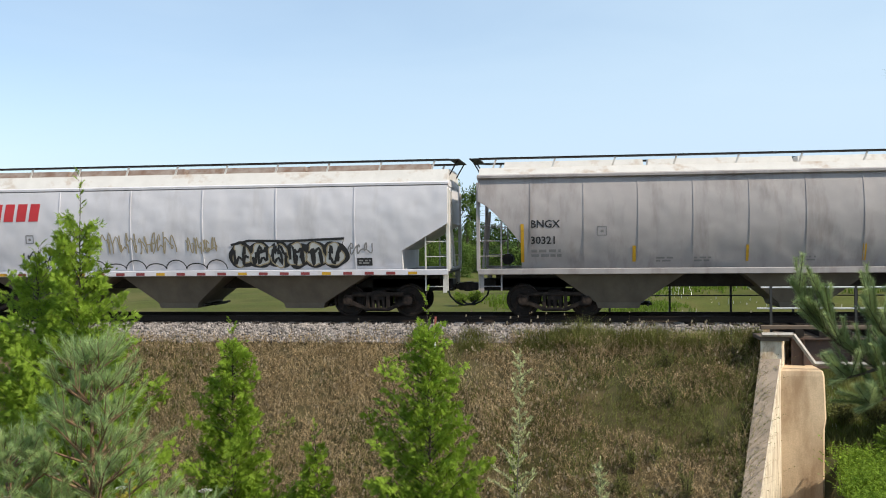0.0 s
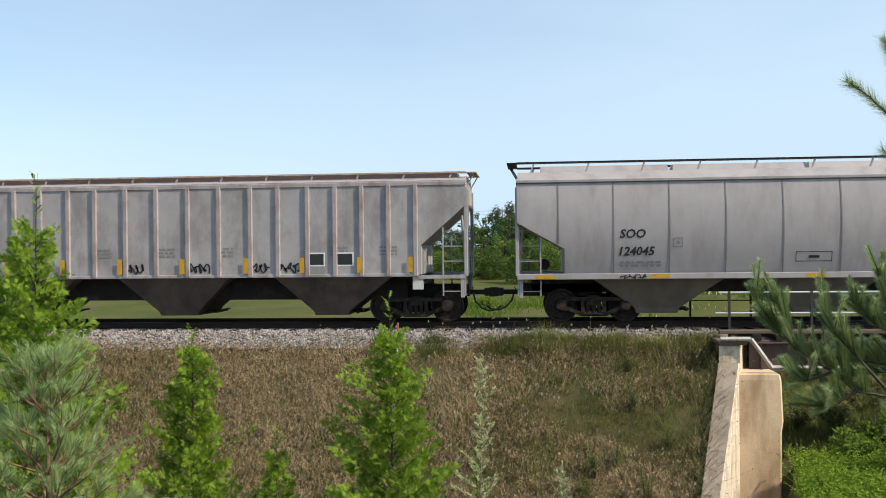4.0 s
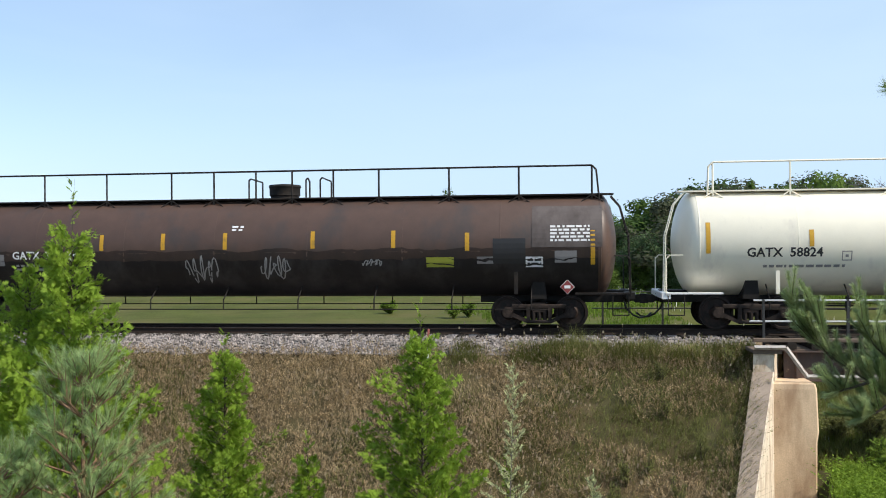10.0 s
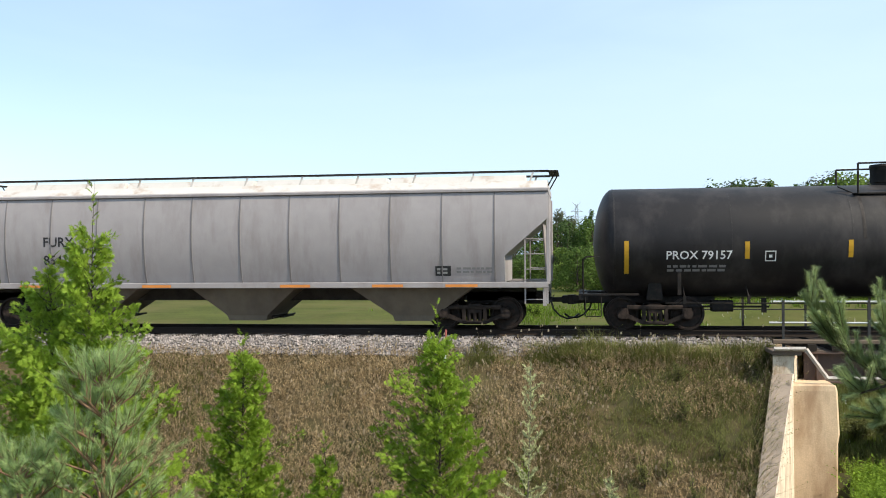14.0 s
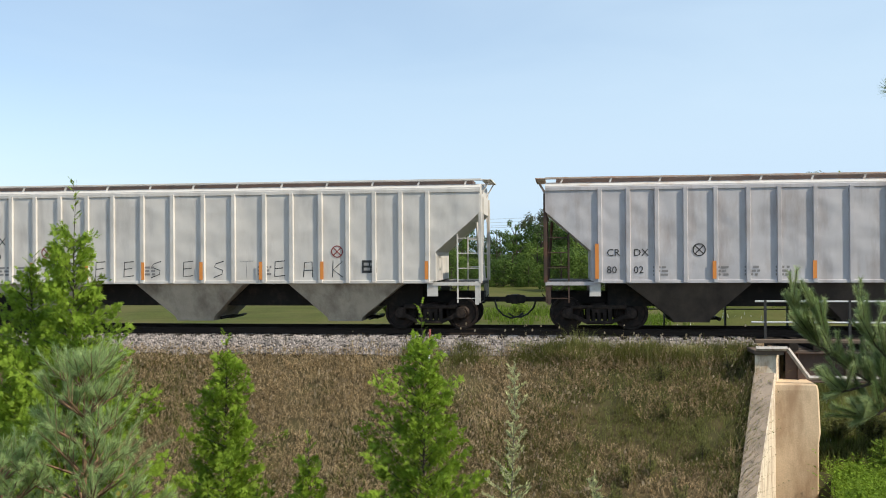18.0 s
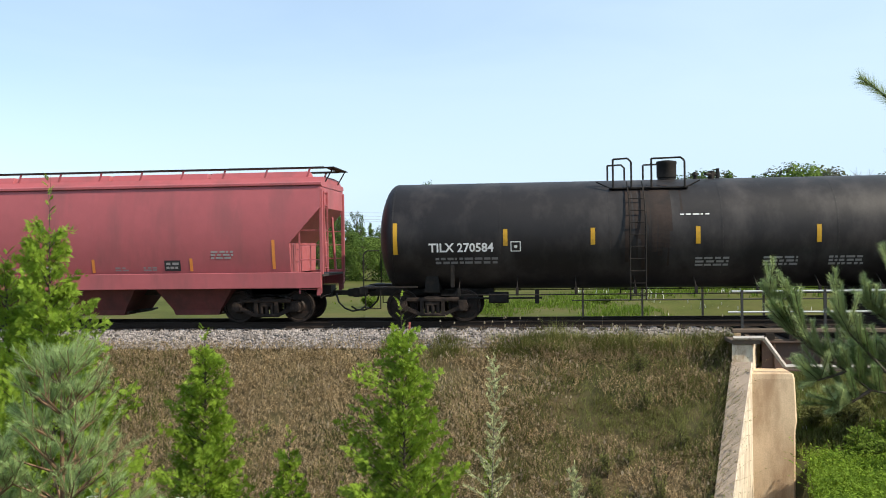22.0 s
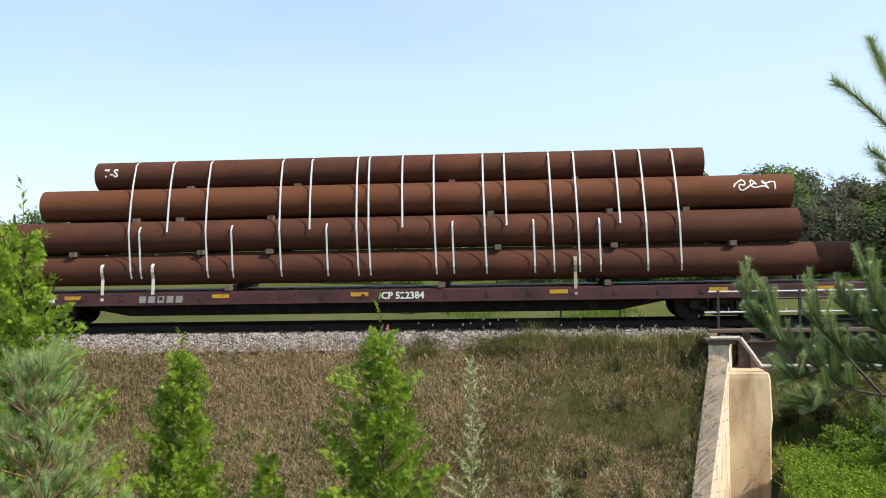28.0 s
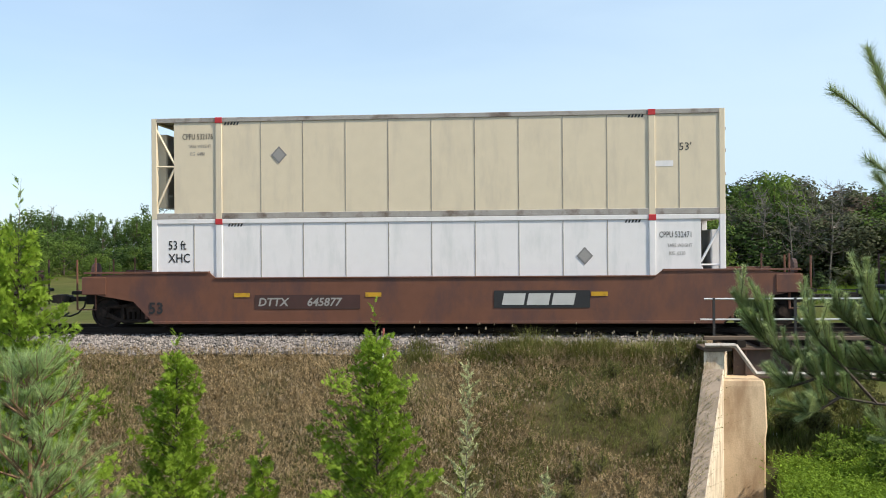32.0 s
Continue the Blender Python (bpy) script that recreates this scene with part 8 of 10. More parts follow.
    for i, x in enumerate((-6.83, -5.7, -4.57, -2.43, -1.56, -0.22, 0.12, 1.08, 1.98, 3.38, 3.99, 5.25, 5.95, 7.1, 7.8, 8.7)):
        strap(x, 1.3 if i % 3 != 1 else 2.3, 5, slant=0.03)
    for x in (-6.5, -3.8, -1.06, 2.5, 4.75, 6.55):
        strap(x, 1.3, 2.8, slant=0.02)
    for x in (-7.59, -6.09, 5.92):
        strap(x, 0.9, 1.8, "tan_spray" if x > 0 else "roof_white", 0.045)


def containers():
    def stack(offset, low, high):
        for c, z in ((low, 0.25), (high, 0.25 + 2.9)):
            LOADS.append((c, offset, 0, z))

    car, side, half = well_car("dark maroon well car with cream graffiti, stacked with containers", -420.15, 21.0, "well_dark", 8.25)
    lettering(car, side, "CP 527256", -5.37, 1.13, 0.27, "tan_spray", bold=0.006)
    lettering(car, side, "53", -8.05, 0.5, 0.5, "tan_faded", bold=0.012)
    for x in (-9.45, -8.8, -4.2, 0.45):
        stripe(car, side, x, x + 0.5, 0.96, 1.08, "yellow", "reflector")
    for k, (ch, x, z, size, sq, lean) in enumerate((("P", 2.55, 0.50, 1.30, 1.5, 0.25), ("H", 3.5, 0.36, 1.32, 1.25, 0.3), ("A", 4.5, 0.44, 1.52, 1.2, 0.05), ("R", 5.4, 0.40, 1.36, 1.2, 0.2), ("E", 6.4, 0.50, 1.62, 1.3, 0.3))):
        lettering(car, side, ch, x, z - 0.05, size, "steel_dark", "CENTER", 0.085, sq, 0.006 + 0.001 * k, "graffiti_outline", lean)
        lettering(car, side, ch, x, z, size * 0.97, "tan_spray", "CENTER", 0.045, sq, 0.014 + 0.001 * k, "graffiti_letter", lean)
    line_on_side(car, side, [(2.9, 1.36), (2.3, 1.40), (1.9, 1.25), (1.62, 0.88), (1.95, 0.72), (2.3, 0.98)], 0.15, "tan_spray", "graffiti_line", 0.011)
    line_on_side(car, side, [(4.3, 1.40), (4.05, 1.46), (4.4, 1.60)], 0.09, "tan_spray", "graffiti_line", 0.02)
    for i in range(14):
        blob(car, side, -6.8 + 0.55 * i, 0.95, 0.06, 0.045, "well_red", 520 + i, 2, 0.1)
    low, s1 = container("cream container with open refrigeration bay at one end", "cont_cream", open_right=True)
    lettering(low, s1, "CPPU 530946", 6.35, 2.3, 0.20, "black_mark", squeeze=0.72)
    lettering(low, s1, "TARE WEIGHT", 6.5, 2.06, 0.12, "gray_mark", squeeze=0.8)
    lettering(low, s1, "KG  6080", 6.55, 1.84, 0.13, "gray_mark", squeeze=0.8)
    frame_mark(low, s1, 0.58, 1.6, 0.6, 0.52, "olive_spray", 0.02)
    high, s2 = container("weathered gray corrugated steel container with rust", "cont_gray", corrugated=True, rail="rail_gray")
    lettering(high, s2, "53", 6.75, 1.9, 0.28, "gray_mark")
    for i in range(80):
        r = random.Random(900 + i)
        x = 0.29 * round(r.choice((r.gauss(-5.4, 0.5), r.gauss(-0.8, 0.7), r.gauss(2.4, 1.2), r.gauss(5.9, 0.4), r.uniform(-7.6, 7.6))) / 0.29) + 0.03
        x = min(max(x, -7.8), 7.8)
        rz = r.uniform(0.05, 0.2)
        blob(high, lambda z: 1.30, x, r.uniform(0.2, 0.4) + rz * r.uniform(0.5, 3.5), r.uniform(0.012, 0.03), rz, "rust_dark", 940 + i, 3, 0.2, None, 0.002 + 0.0002 * i, name="rust_patch")
    on_side("diamond_mark", [(-3.5, 1.5), (-3.25, 1.25), (-3.0, 1.5), (-3.25, 1.75)], [(0, 1, 2, 3)], "faint_mark", high, s2, 0.02)
    on_side("diamond_mark", [(4.55, 0.95), (4.8, 0.7), (5.05, 0.95), (4.8, 1.2)], [(0, 1, 2, 3)], "faint_mark", low, s1, 0.012)
    stack(-420.12, low, high)

    car, side, half = well_car("red-brown well car stacked with white and beige containers", -443.57, 21.0, "well_red", 8.25)
    stripe(car, side, -5.0, -2.0, 0.58, 0.98, "well_dark", "number_panel", 0.004)
    lettering(car, side, "DTTX", -4.92, 0.67, 0.32, "faint_mark", bold=0.008, shear=0.2)
    lettering(car, side, "645877", -3.52, 0.67, 0.32, "faint_mark", bold=0.008, shear=0.2)
    stripe(car, side, 1.74, 4.37, 0.60, 1.08, "black_mark", "logo_panel", 0.006)
    logo(car, lambda z: side(z) + 0.002, 1.95, 4.0, 0.68, 1.0, "silver", 3, 0.2, 0.12)
    lettering(car, side, "53", -8.1, 0.46, 0.45, "black_mark", bold=0.01)
    for x in (-5.6, -1.85, 4.4):
        stripe(car, side, x, x + 0.45, 0.92, 1.04, "yellow", "reflector")
    low, s1 = container("white container with open refrigeration bay at one end", "cont_white", open_right=True)
    lettering(low, s1, "53 ft", -7.6, 2.03, 0.36, "black_mark", bold=0.004, squeeze=0.78)
    lettering(low, s1, "XHC", -7.6, 1.66, 0.36, "black_mark", bold=0.004, squeeze=0.84)
    lettering(low, s1, "CPPU 532471", 6.28, 2.26, 0.24, "black_mark", squeeze=0.66)
    lettering(low, s1, "TARE WEIGHT", 6.5, 2.0, 0.13, "gray_mark", squeeze=0.8)
    lettering(low, s1, "KG  6520", 6.55, 1.78, 0.14, "gray_mark", squeeze=0.8)
    high, s2 = container("beige container with open refrigeration bay at one end", "cont_beige", open_left=True, rail="rail_gray")
    lettering(high, s2, "CPPU 532176", -7.17, 2.28, 0.24, "black_mark", squeeze=0.66)
    lettering(high, s2, "TARE WEIGHT", -7.0, 2.04, 0.13, "gray_mark", squeeze=0.8)
    lettering(high, s2, "KG  6480", -6.95, 1.82, 0.14, "gray_mark", squeeze=0.8)
    lettering(high, s2, "53'", 6.83, 1.76, 0.30, "black_mark")
    for c, s3, x, z in ((high, s2, -4.35, 1.8), (low, s1, 4.25, 1.77)):
        on_side("diamond_mark", [(x - 0.23, z), (x, z - 0.25), (x + 0.23, z), (x, z + 0.25)], [(0, 1, 2, 3)], "gray_mark", c, s3, 0.012)
        on_side("diamond_field", [(x - 0.17, z), (x, z - 0.19), (x + 0.17, z), (x, z + 0.19)], [(0, 1, 2, 3)], "faint_mark", c, s3, 0.016)
    for c, s3, xs in ((high, s2, (-5.95, 5.45)), (low, s1, (-5.85, 5.35))):
        for x in xs:
            for k in range(5):
                stripe(c, s3, x + 0.09 * k, x + 0.09 * k + 0.05, 2.68, 2.76, "black_mark", "hazard_dash", 0.006, 0.4)
    stripe(high, s2, 6.13, 6.68, 1.32, 1.48, "cont_white", "repair_panel", 0.004)
    stack(-443.57, low, high)

    # the next well car, only its leading end comes into view
    well_car("empty dark red well car coupled behind", -466.4, 21.0, "well_dark", 8.25)


hoppers_ahead()
tanks()
middle()
boxes()
pipe_load()
containers()


# draw the couplers of neighbouring cars together
ordered = sorted(CARS, key=lambda c: -c[1])
for (front, at_front, _), (rear, at_rear, _) in zip(ordered, ordered[1:]):
    (reach_a, ends_a), (reach_b, ends_b) = COUPLED[front.name, -1], COUPLED[rear.name, 1]
    slack = (at_front - at_rear - reach_a - reach_b) / 2 + 0.08
    for ob in ends_a:
        ob.matrix_basis = pose(-slack, 0, 0) @ ob.matrix_basis
    for ob in ends_b:
        ob.matrix_basis = pose(slack, 0, 0) @ ob.matrix_basis


# ---- plants ----
def leaf_mesh(name, mat, verts, faces):
    me = bpy.data.meshes.new(name)
    me.from_pydata(verts, [], faces)
    me.materials.append(M[mat])
    return me


def leaf_quad(v, f, p, along, across):
    k = len(v)
    a = p + along * 0.45
    v += [tuple(p), tuple(a + across), tuple(p + along), tuple(a - across)]
    f.append((k, k + 1, k + 2, k + 3))


def cedar(seed, height, reach, plumes=220, shape=0.6, leader=0.08, droop=0.45):
    """Young white cedar: plumes of flat scaly fans on upswept branches; 'shape' sets how soon it narrows, 'leader' the bare top."""
    r = random.Random(seed)
    v, f = [], []
    wood = Geo()
    lean = Vector((r.uniform(-0.02, 0.02), r.uniform(-0.02, 0.02), 1))
    last = Vector((0, 0, 0))
    for i in range(1, 9):
        p = lean * (height * i / 8) + Vector((r.uniform(-0.02, 0.02), r.uniform(-0.02, 0.02), 0))
        wood.rod(last, p, 0.032 * (1 - (i - 1) / 8.2), 6, 0.032 * (1 - i / 8.2))
        last = p
    up = Vector((0, 0, 1))

    def fan(base, heading, flat, size):
        for k in range(7):
            a = (k - 3) * 0.3 + r.uniform(-0.12, 0.12)
            d = heading * math.cos(a) + flat * math.sin(a)
            across = (flat * math.cos(a) - heading * math.sin(a)) * size * 0.065
            leaf_quad(v, f, base + heading * size * 0.07 * (3 - abs(k - 3)), d * size * r.uniform(0.6, 1.0) * (1 - 0.1 * abs(k - 3)), across)
    for b in range(plumes):
        u = 0.03 + (0.95 - leader) * ((b + r.random()) / plumes) ** 1.05
        az = b * 2.39996 + r.uniform(-0.5, 0.5)
        out = Vector((math.cos(az), math.sin(az), 0))
        clump = noise.noise((out.x * 1.6 + seed, out.y * 1.6, u * height * 1.5))
        length = reach * (1 - u / (0.98 - leader * 0.5)) ** shape * max(0.3, 0.80 + 0.9 * clump) * r.uniform(0.6, 1.2) + 0.05
        start = lean * (height * u)
        end = start + out * length + up * length * r.uniform(0.4, 1.0)
        wood.rod(start, end, 0.006, 4, 0.002, False)
        # the fans of one plume lie in nearly the same plane
        plane = (out.cross(up) * r.uniform(-1, 1) + up * r.uniform(0.2, 1)).normalized()
        count = 14 + int(length * 88)
        thick = 0.025 + 0.05 * length
        for k in range(count):
            w = 0.22 + 0.82 * ((k + r.random()) / count) ** 0.75
            bulge = thick * math.sin(min(1.0, w) * 2.6)
            base = start.lerp(end, w) + Vector((r.gauss(0, bulge), r.gauss(0, bulge), r.gauss(0, bulge * 0.8) - droop * 0.04))
            heading = (out * r.uniform(0.3, 0.9) + up * r.uniform(-droop, 1.0) + Vector((r.uniform(-0.45, 0.45), r.uniform(-0.45, 0.45), 0))).normalized()
            flat = (plane + Vector((r.uniform(-0.35, 0.35), r.uniform(-0.35, 0.35), r.uniform(-0.35, 0.35)))).normalized()
            flat = (flat - heading * flat.dot(heading)).normalized()
            fan(base, heading, flat, r.uniform(0.06, 0.12) * (1.0 - 0.3 * u))
    # thin sprays up the leader
    for k in range(10):
        u = 1 - leader * (k + 0.5) / 10
        az = r.uniform(0, 6.283)
        d = Vector((math.cos(az) * 0.8, math.sin(az) * 0.8, 0.7)).normalized()
        a = lean * (height * u)
        e = a + d * r.uniform(0.05, 0.13)
        wood.rod(a, e, 0.003, 4, 0.001, False)
        for q in range(3):
            fan(a.lerp(e, 0.4 + 0.3 * q), (d + up * r.uniform(-0.3, 0.4)).normalized(), d.cross(up).normalized(), r.uniform(0.04, 0.065))
    return wood.mesh("trunk", "bark"), leaf_mesh("foliage", "thuja", v, f)


def shoot(v, f, r, a, b, count, needle, width, wide=1.0, rise=0.0):
    """Needles round a twig from a to b, pointing forwards."""
    axis = (b - a)
    d = axis.normalized()
    side = d.orthogonal().normalized()
    up = d.cross(side)
    for i in range(count):
        t = i / count
        ang = r.uniform(0, 6.283)
        o = side * math.cos(ang) + up * math.sin(ang)
        p = a + axis * t
        n = (d * r.uniform(0.8, 1.5) + o * r.uniform(0.5, 0.95) * wide + Vector((0, 0, rise))).normalized() * needle * r.uniform(0.75, 1.1)
        w = n.cross(d).normalized() * width
        k = len(v)
        v += [tuple(p - w), tuple(p + w), tuple(p + n)]
        f.append((k, k + 1, k + 2))


def pine(seed, height, reach, whorls, needle=0.085, width=0.0022, tufts=5, arms=6, low=0.08, fine=55):
    r = random.Random(seed)
    v, f = [], []
    wood = Geo()
    wood.rod((0, 0, 0), (0, 0, height * 0.97), 0.045 * height / 3, 7, 0.008)
    shoot(v, f, r, Vector((0, 0, height * 0.9)), Vector((0, 0, height)), fine, needle, width)
    for wi in range(whorls):
        u = low + (0.97 - low) * (wi + 0.5) / whorls
        z = height * u
        for k in range(arms):
            az = 6.283 * (k + r.random() * 0.6) / arms + wi
            length = reach * (1 - u) ** 0.7 * r.uniform(0.7, 1.15) + 0.12
            out = Vector((math.cos(az), math.sin(az), r.uniform(0.45, 0.95)))
            a = Vector((0, 0, z))
            b = a + out * length
            wood.rod(a, b, 0.012 + 0.008 * (1 - u), 5, 0.005, False)
            shoot(v, f, r, a.lerp(b, 0.72), b, fine, needle, width)
            for t in range(tufts):
                w = 0.3 + 0.6 * t / tufts
                p = a.lerp(b, w)
                q = p + (out.normalized() * 0.5 + Vector((r.uniform(-1, 1), r.uniform(-1, 1), r.uniform(0.3, 1.3))).normalized()) * r.uniform(0.15, 0.28) * (0.6 + reach * 0.3)
                wood.rod(p, q, 0.005, 4, 0.003, False)
                shoot(v, f, r, p.lerp(q, 0.25), q, fine, needle, width)
    return wood.mesh("trunk", "pine_bark"), leaf_mesh("needles", "pine", v, f)


def shrub(seed, height, stems, leaf, spread, mat, density=70):
    r = random.Random(seed)
    v, f = [], []
    wood = Geo()
    for s in range(stems):
        top = Vector((r.uniform(-spread, spread), r.uniform(-spread, spread), height * (1 if s == 0 else r.uniform(0.45, 0.9))))
        wood.rod((0, 0, 0), top, 0.014, 5, 0.004)
        tips = [(Vector((0, 0, 0)).lerp(top, w), top.normalized()) for w in [0.12 + 0.88 * i / 30 for i in range(31)]]
        for i in range(22):
            w = 0.2 + 0.75 * r.random()
            a = top * w
            d = Vector((r.uniform(-1, 1), r.uniform(-1, 1), r.uniform(0.3, 1.1))).normalized() * spread * 1.3 * (1.15 - w)
            wood.rod(a, a + d, 0.006, 4, 0.002, False)
            tips += [(a + d * q, d) for q in (0.2, 0.4, 0.6, 0.75, 0.9, 1.0)]
        for p, d in tips:
            for j in range(max(2, int(density / 14))):
                h = Vector((r.uniform(-1, 1), r.uniform(-1, 1), r.uniform(-0.5, 1))).normalized()
                size = leaf * r.uniform(0.6, 1.2)
                leaf_quad(v, f, p + h * 0.02, h * size, h.orthogonal().normalized() * size * 0.24)
    return wood.mesh("stem", "bark"), leaf_mesh("leaves", mat, v, f)


def spire(seed, height, reach, leaf, mat, twigs=90):
    """A slender shrub: one stem with short upswept twigs, closely set with narrow upright leaves."""
    r = random.Random(seed)
    v, f = [], []
    wood = Geo()
    bend = Vector((r.uniform(-0.03, 0.03), 0, 0))
    at = lambda u: Vector((0, 0, height * u)) + bend * math.sin(u * 5) * height * 0.3
    for i in range(10):
        wood.rod(at(i / 10), at((i + 1) / 10), 0.014 * (1 - i / 11), 5, 0.014 * (1 - (i + 1) / 11))

    def leaves(p, d, n):
        for j in range(n):
            h = (d * 0.7 + Vector((r.uniform(-1, 1), r.uniform(-1, 1), r.uniform(-0.2, 1)))).normalized()
            size = leaf * r.uniform(0.6, 1.25)
            leaf_quad(v, f, p + h * 0.008, h * size, h.orthogonal().normalized() * size * 0.2)
    for k in range(twigs):
        u = 0.12 + 0.84 * (k + r.random()) / twigs
        a = at(u)
        az = k * 2.4 + r.uniform(-0.5, 0.5)
        d = Vector((math.cos(az), math.sin(az), r.uniform(0.5, 1.3))).normalized()
        length = reach * (0.18 + 0.9 * (1 - u) ** 0.8) * r.choice((0.5, 0.7, 1.0, 1.35))
        e = a + d * length
        wood.rod(a, e, 0.004, 4, 0.0015, False)
        steps = 3 + int(length / 0.035)
        for i in range(steps):
            leaves(a.lerp(e, (i + 1) / steps), d, 5)
    for i in range(40):
        leaves(at(0.6 + 0.4 * i / 40), Vector((0, 0, 1)), 3)
    return wood.mesh("stem", "bark_gray"), leaf_mesh("leaves", mat, v, f)


def plant(name, label, category, meshes, at, group="", leaf_name="foliage"):
    t = thing(name, label, category, group, at=at)
    part("trunk", meshes[0], None, t)
    part(leaf_name, meshes[1], None, t)
    return t


def reaching_pine():
    """A pine standing beside the view: its trunk, and limbs that reach across, each with upright bottle-brush shoots."""
    r = random.Random(41)
    v, f = [], []
    tv, tf = [], []
    wood = Geo()
    base = Vector((2.42, 5.15, ground_z(2.42, 5.15) - 0.05))
    wood.rod(base, (2.42, 5.15, 3.9), 0.07, 9, 0.015)
    limbs = [  # points along each limb, and how many side shoots it bears
        (((2.42, 5.15, 1.26), (1.93, 5.05, 1.32), (1.72, 5.0, 1.36), (1.60, 5.0, 1.46), (1.42, 5.0, 1.58), (1.25, 5.0, 1.73)), 19),
        (((1.42, 5.0, 1.58), (1.29, 5.0, 1.72), (1.19, 5.0, 1.89)), 6),
        (((1.42, 5.0, 1.59), (1.36, 4.98, 1.73), (1.31, 5.0, 1.87)), 5),
        (((1.93, 5.05, 1.32), (1.75, 5.02, 1.52), (1.62, 5.0, 1.66), (1.55, 5.0, 1.80)), 12),
        (((2.42, 5.15, 1.5), (2.05, 5.1, 1.60), (1.85, 5.05, 1.70), (1.70, 5.0, 1.82)), 16),
        (((2.05, 5.1, 1.62), (1.92, 5.05, 1.78), (1.85, 5.0, 1.97)), 12),
        (((1.72, 5.0, 1.36), (1.63, 5.0, 1.30), (1.54, 5.0, 1.26)), 9),
        (((1.60, 5.0, 1.46), (1.50, 5.02, 1.42), (1.41, 5.0, 1.40)), 7),
        (((2.42, 5.15, 1.05), (2.2, 5.1, 1.10), (2.05, 5.0, 1.12), (1.92, 5.0, 1.14)), 6),
        (((2.42, 5.15, 0.72), (2.3, 5.1, 0.76), (2.15, 5.0, 0.80), (2.02, 4.95, 0.86)), 6),
        (((2.42, 5.15, 0.45), (2.3, 5.1, 0.48), (2.2, 5.0, 0.52), (2.1, 4.9, 0.56)), 5),
        (((2.42, 5.15, 1.4), (2.1, 5.2, 1.46), (1.9, 5.2, 1.48), (1.68, 5.2, 1.52)), 18),
        (((2.42, 5.15, 1.34), (2.15, 5.3, 1.40), (1.95, 5.3, 1.42), (1.78, 5.3, 1.40)), 14),
        (((2.42, 5.15, 1.6), (2.2, 5.3, 1.70), (2.02, 5.3, 1.78)), 10),
        (((2.42, 5.15, 2.30), (2.02, 5.0, 2.70), (1.90, 5.0, 2.82), (1.80, 5.0, 2.92), (1.71, 5.0, 2.99)), 0),
        (((2.42, 5.15, 2.50), (2.05, 5.0, 2.82), (1.99, 5.0, 2.94), (1.93, 5.0, 3.08), (1.89, 5.0, 3.20)), 0),
        (((2.05, 5.05, 2.82), (2.01, 5.08, 2.98), (1.97, 5.1, 3.13)), 0),
        (((2.42, 5.15, 2.25), (2.06, 5.0, 2.50), (1.97, 5.0, 2.56), (1.89, 5.0, 2.62)), 0),
        (((2.42, 5.15, 2.15), (2.08, 5.0, 2.36), (1.98, 5.0, 2.46), (1.93, 5.0, 2.53)), 0),
        (((2.42, 5.15, 2.1), (2.7, 5.3, 2.3), (2.95, 5.4, 2.45)), 8),
        (((2.42, 5.15, 1.3), (2.8, 5.2, 1.5), (3.2, 5.2, 1.7)), 10),
        (((2.42, 5.15, 0.8), (2.6, 5.5, 1.0), (2.7, 6.0, 1.2)), 8),
    ]
    for pts, shoots in limbs:
        pts = [Vector(p) for p in pts]
        n = len(pts) - 1
        for i, (a, b) in enumerate(zip(pts, pts[1:])):
            wood.rod(a, b, (0.007 if shoots else 0.005) * (1 - i / n) + 0.003, 6, (0.007 if shoots else 0.005) * (1 - (i + 1) / n) + 0.0025)
        shoot(tv, tf, r, pts[-1].lerp(pts[-2], 0.5), pts[-1] + (pts[-1] - pts[-2]).normalized() * 0.03, 460 if shoots else 80, 0.052 if shoots else 0.085, 0.0013 if shoots else 0.0018, 1.0 if shoots else 2.0)
        for k in range(int(shoots * 1.5)):
            w = n * (0.3 + 0.7 * (k + r.random()) / (shoots * 1.5 + 1))
            i = min(int(w), n - 1)
            p = pts[i].lerp(pts[i + 1], w - i)
            fwd = (pts[i + 1] - pts[i]).normalized()
            d = (fwd * r.uniform(0.2, 0.8) + Vector((r.uniform(-0.45, 0.35), r.uniform(-0.6, 0.6), r.uniform(0.3, 1.2)))).normalized()
            q = p + d * r.uniform(0.12, 0.23)
            wood.rod(p, q, 0.003, 4, 0.0015, False)
            fresh = w > 0.5 * n and d.z > 0.3
            shoot(tv if fresh else v, tf if fresh else f, r, p.lerp(q, 0.02), q, 560, 0.040, 0.0010, 1.9)
        for i, (a, b) in enumerate(zip(pts, pts[1:])):
            if i:
                shoot(v if shoots else tv, f if shoots else tf, r, a, b, int((900 if shoots else 1500) * (b - a).length), 0.045 if shoots else 0.085, 0.0012 if shoots else 0.0018, 1.6 if shoots else 2.2, 0.0 if shoots else 0.35)
    t = thing("pine_tree", "dark pine with upright shoots, reaching over the bridge end", "tree")
    part("trunk", wood.mesh("trunk", "bark"), None, t)
    part("needles", leaf_mesh("needles", "pine_dark", v, f), None, t)
    part("tip_foliage", leaf_mesh("tip_foliage", "pine_tip", tv, tf), None, t, "paler fresh needles at the limb ends")


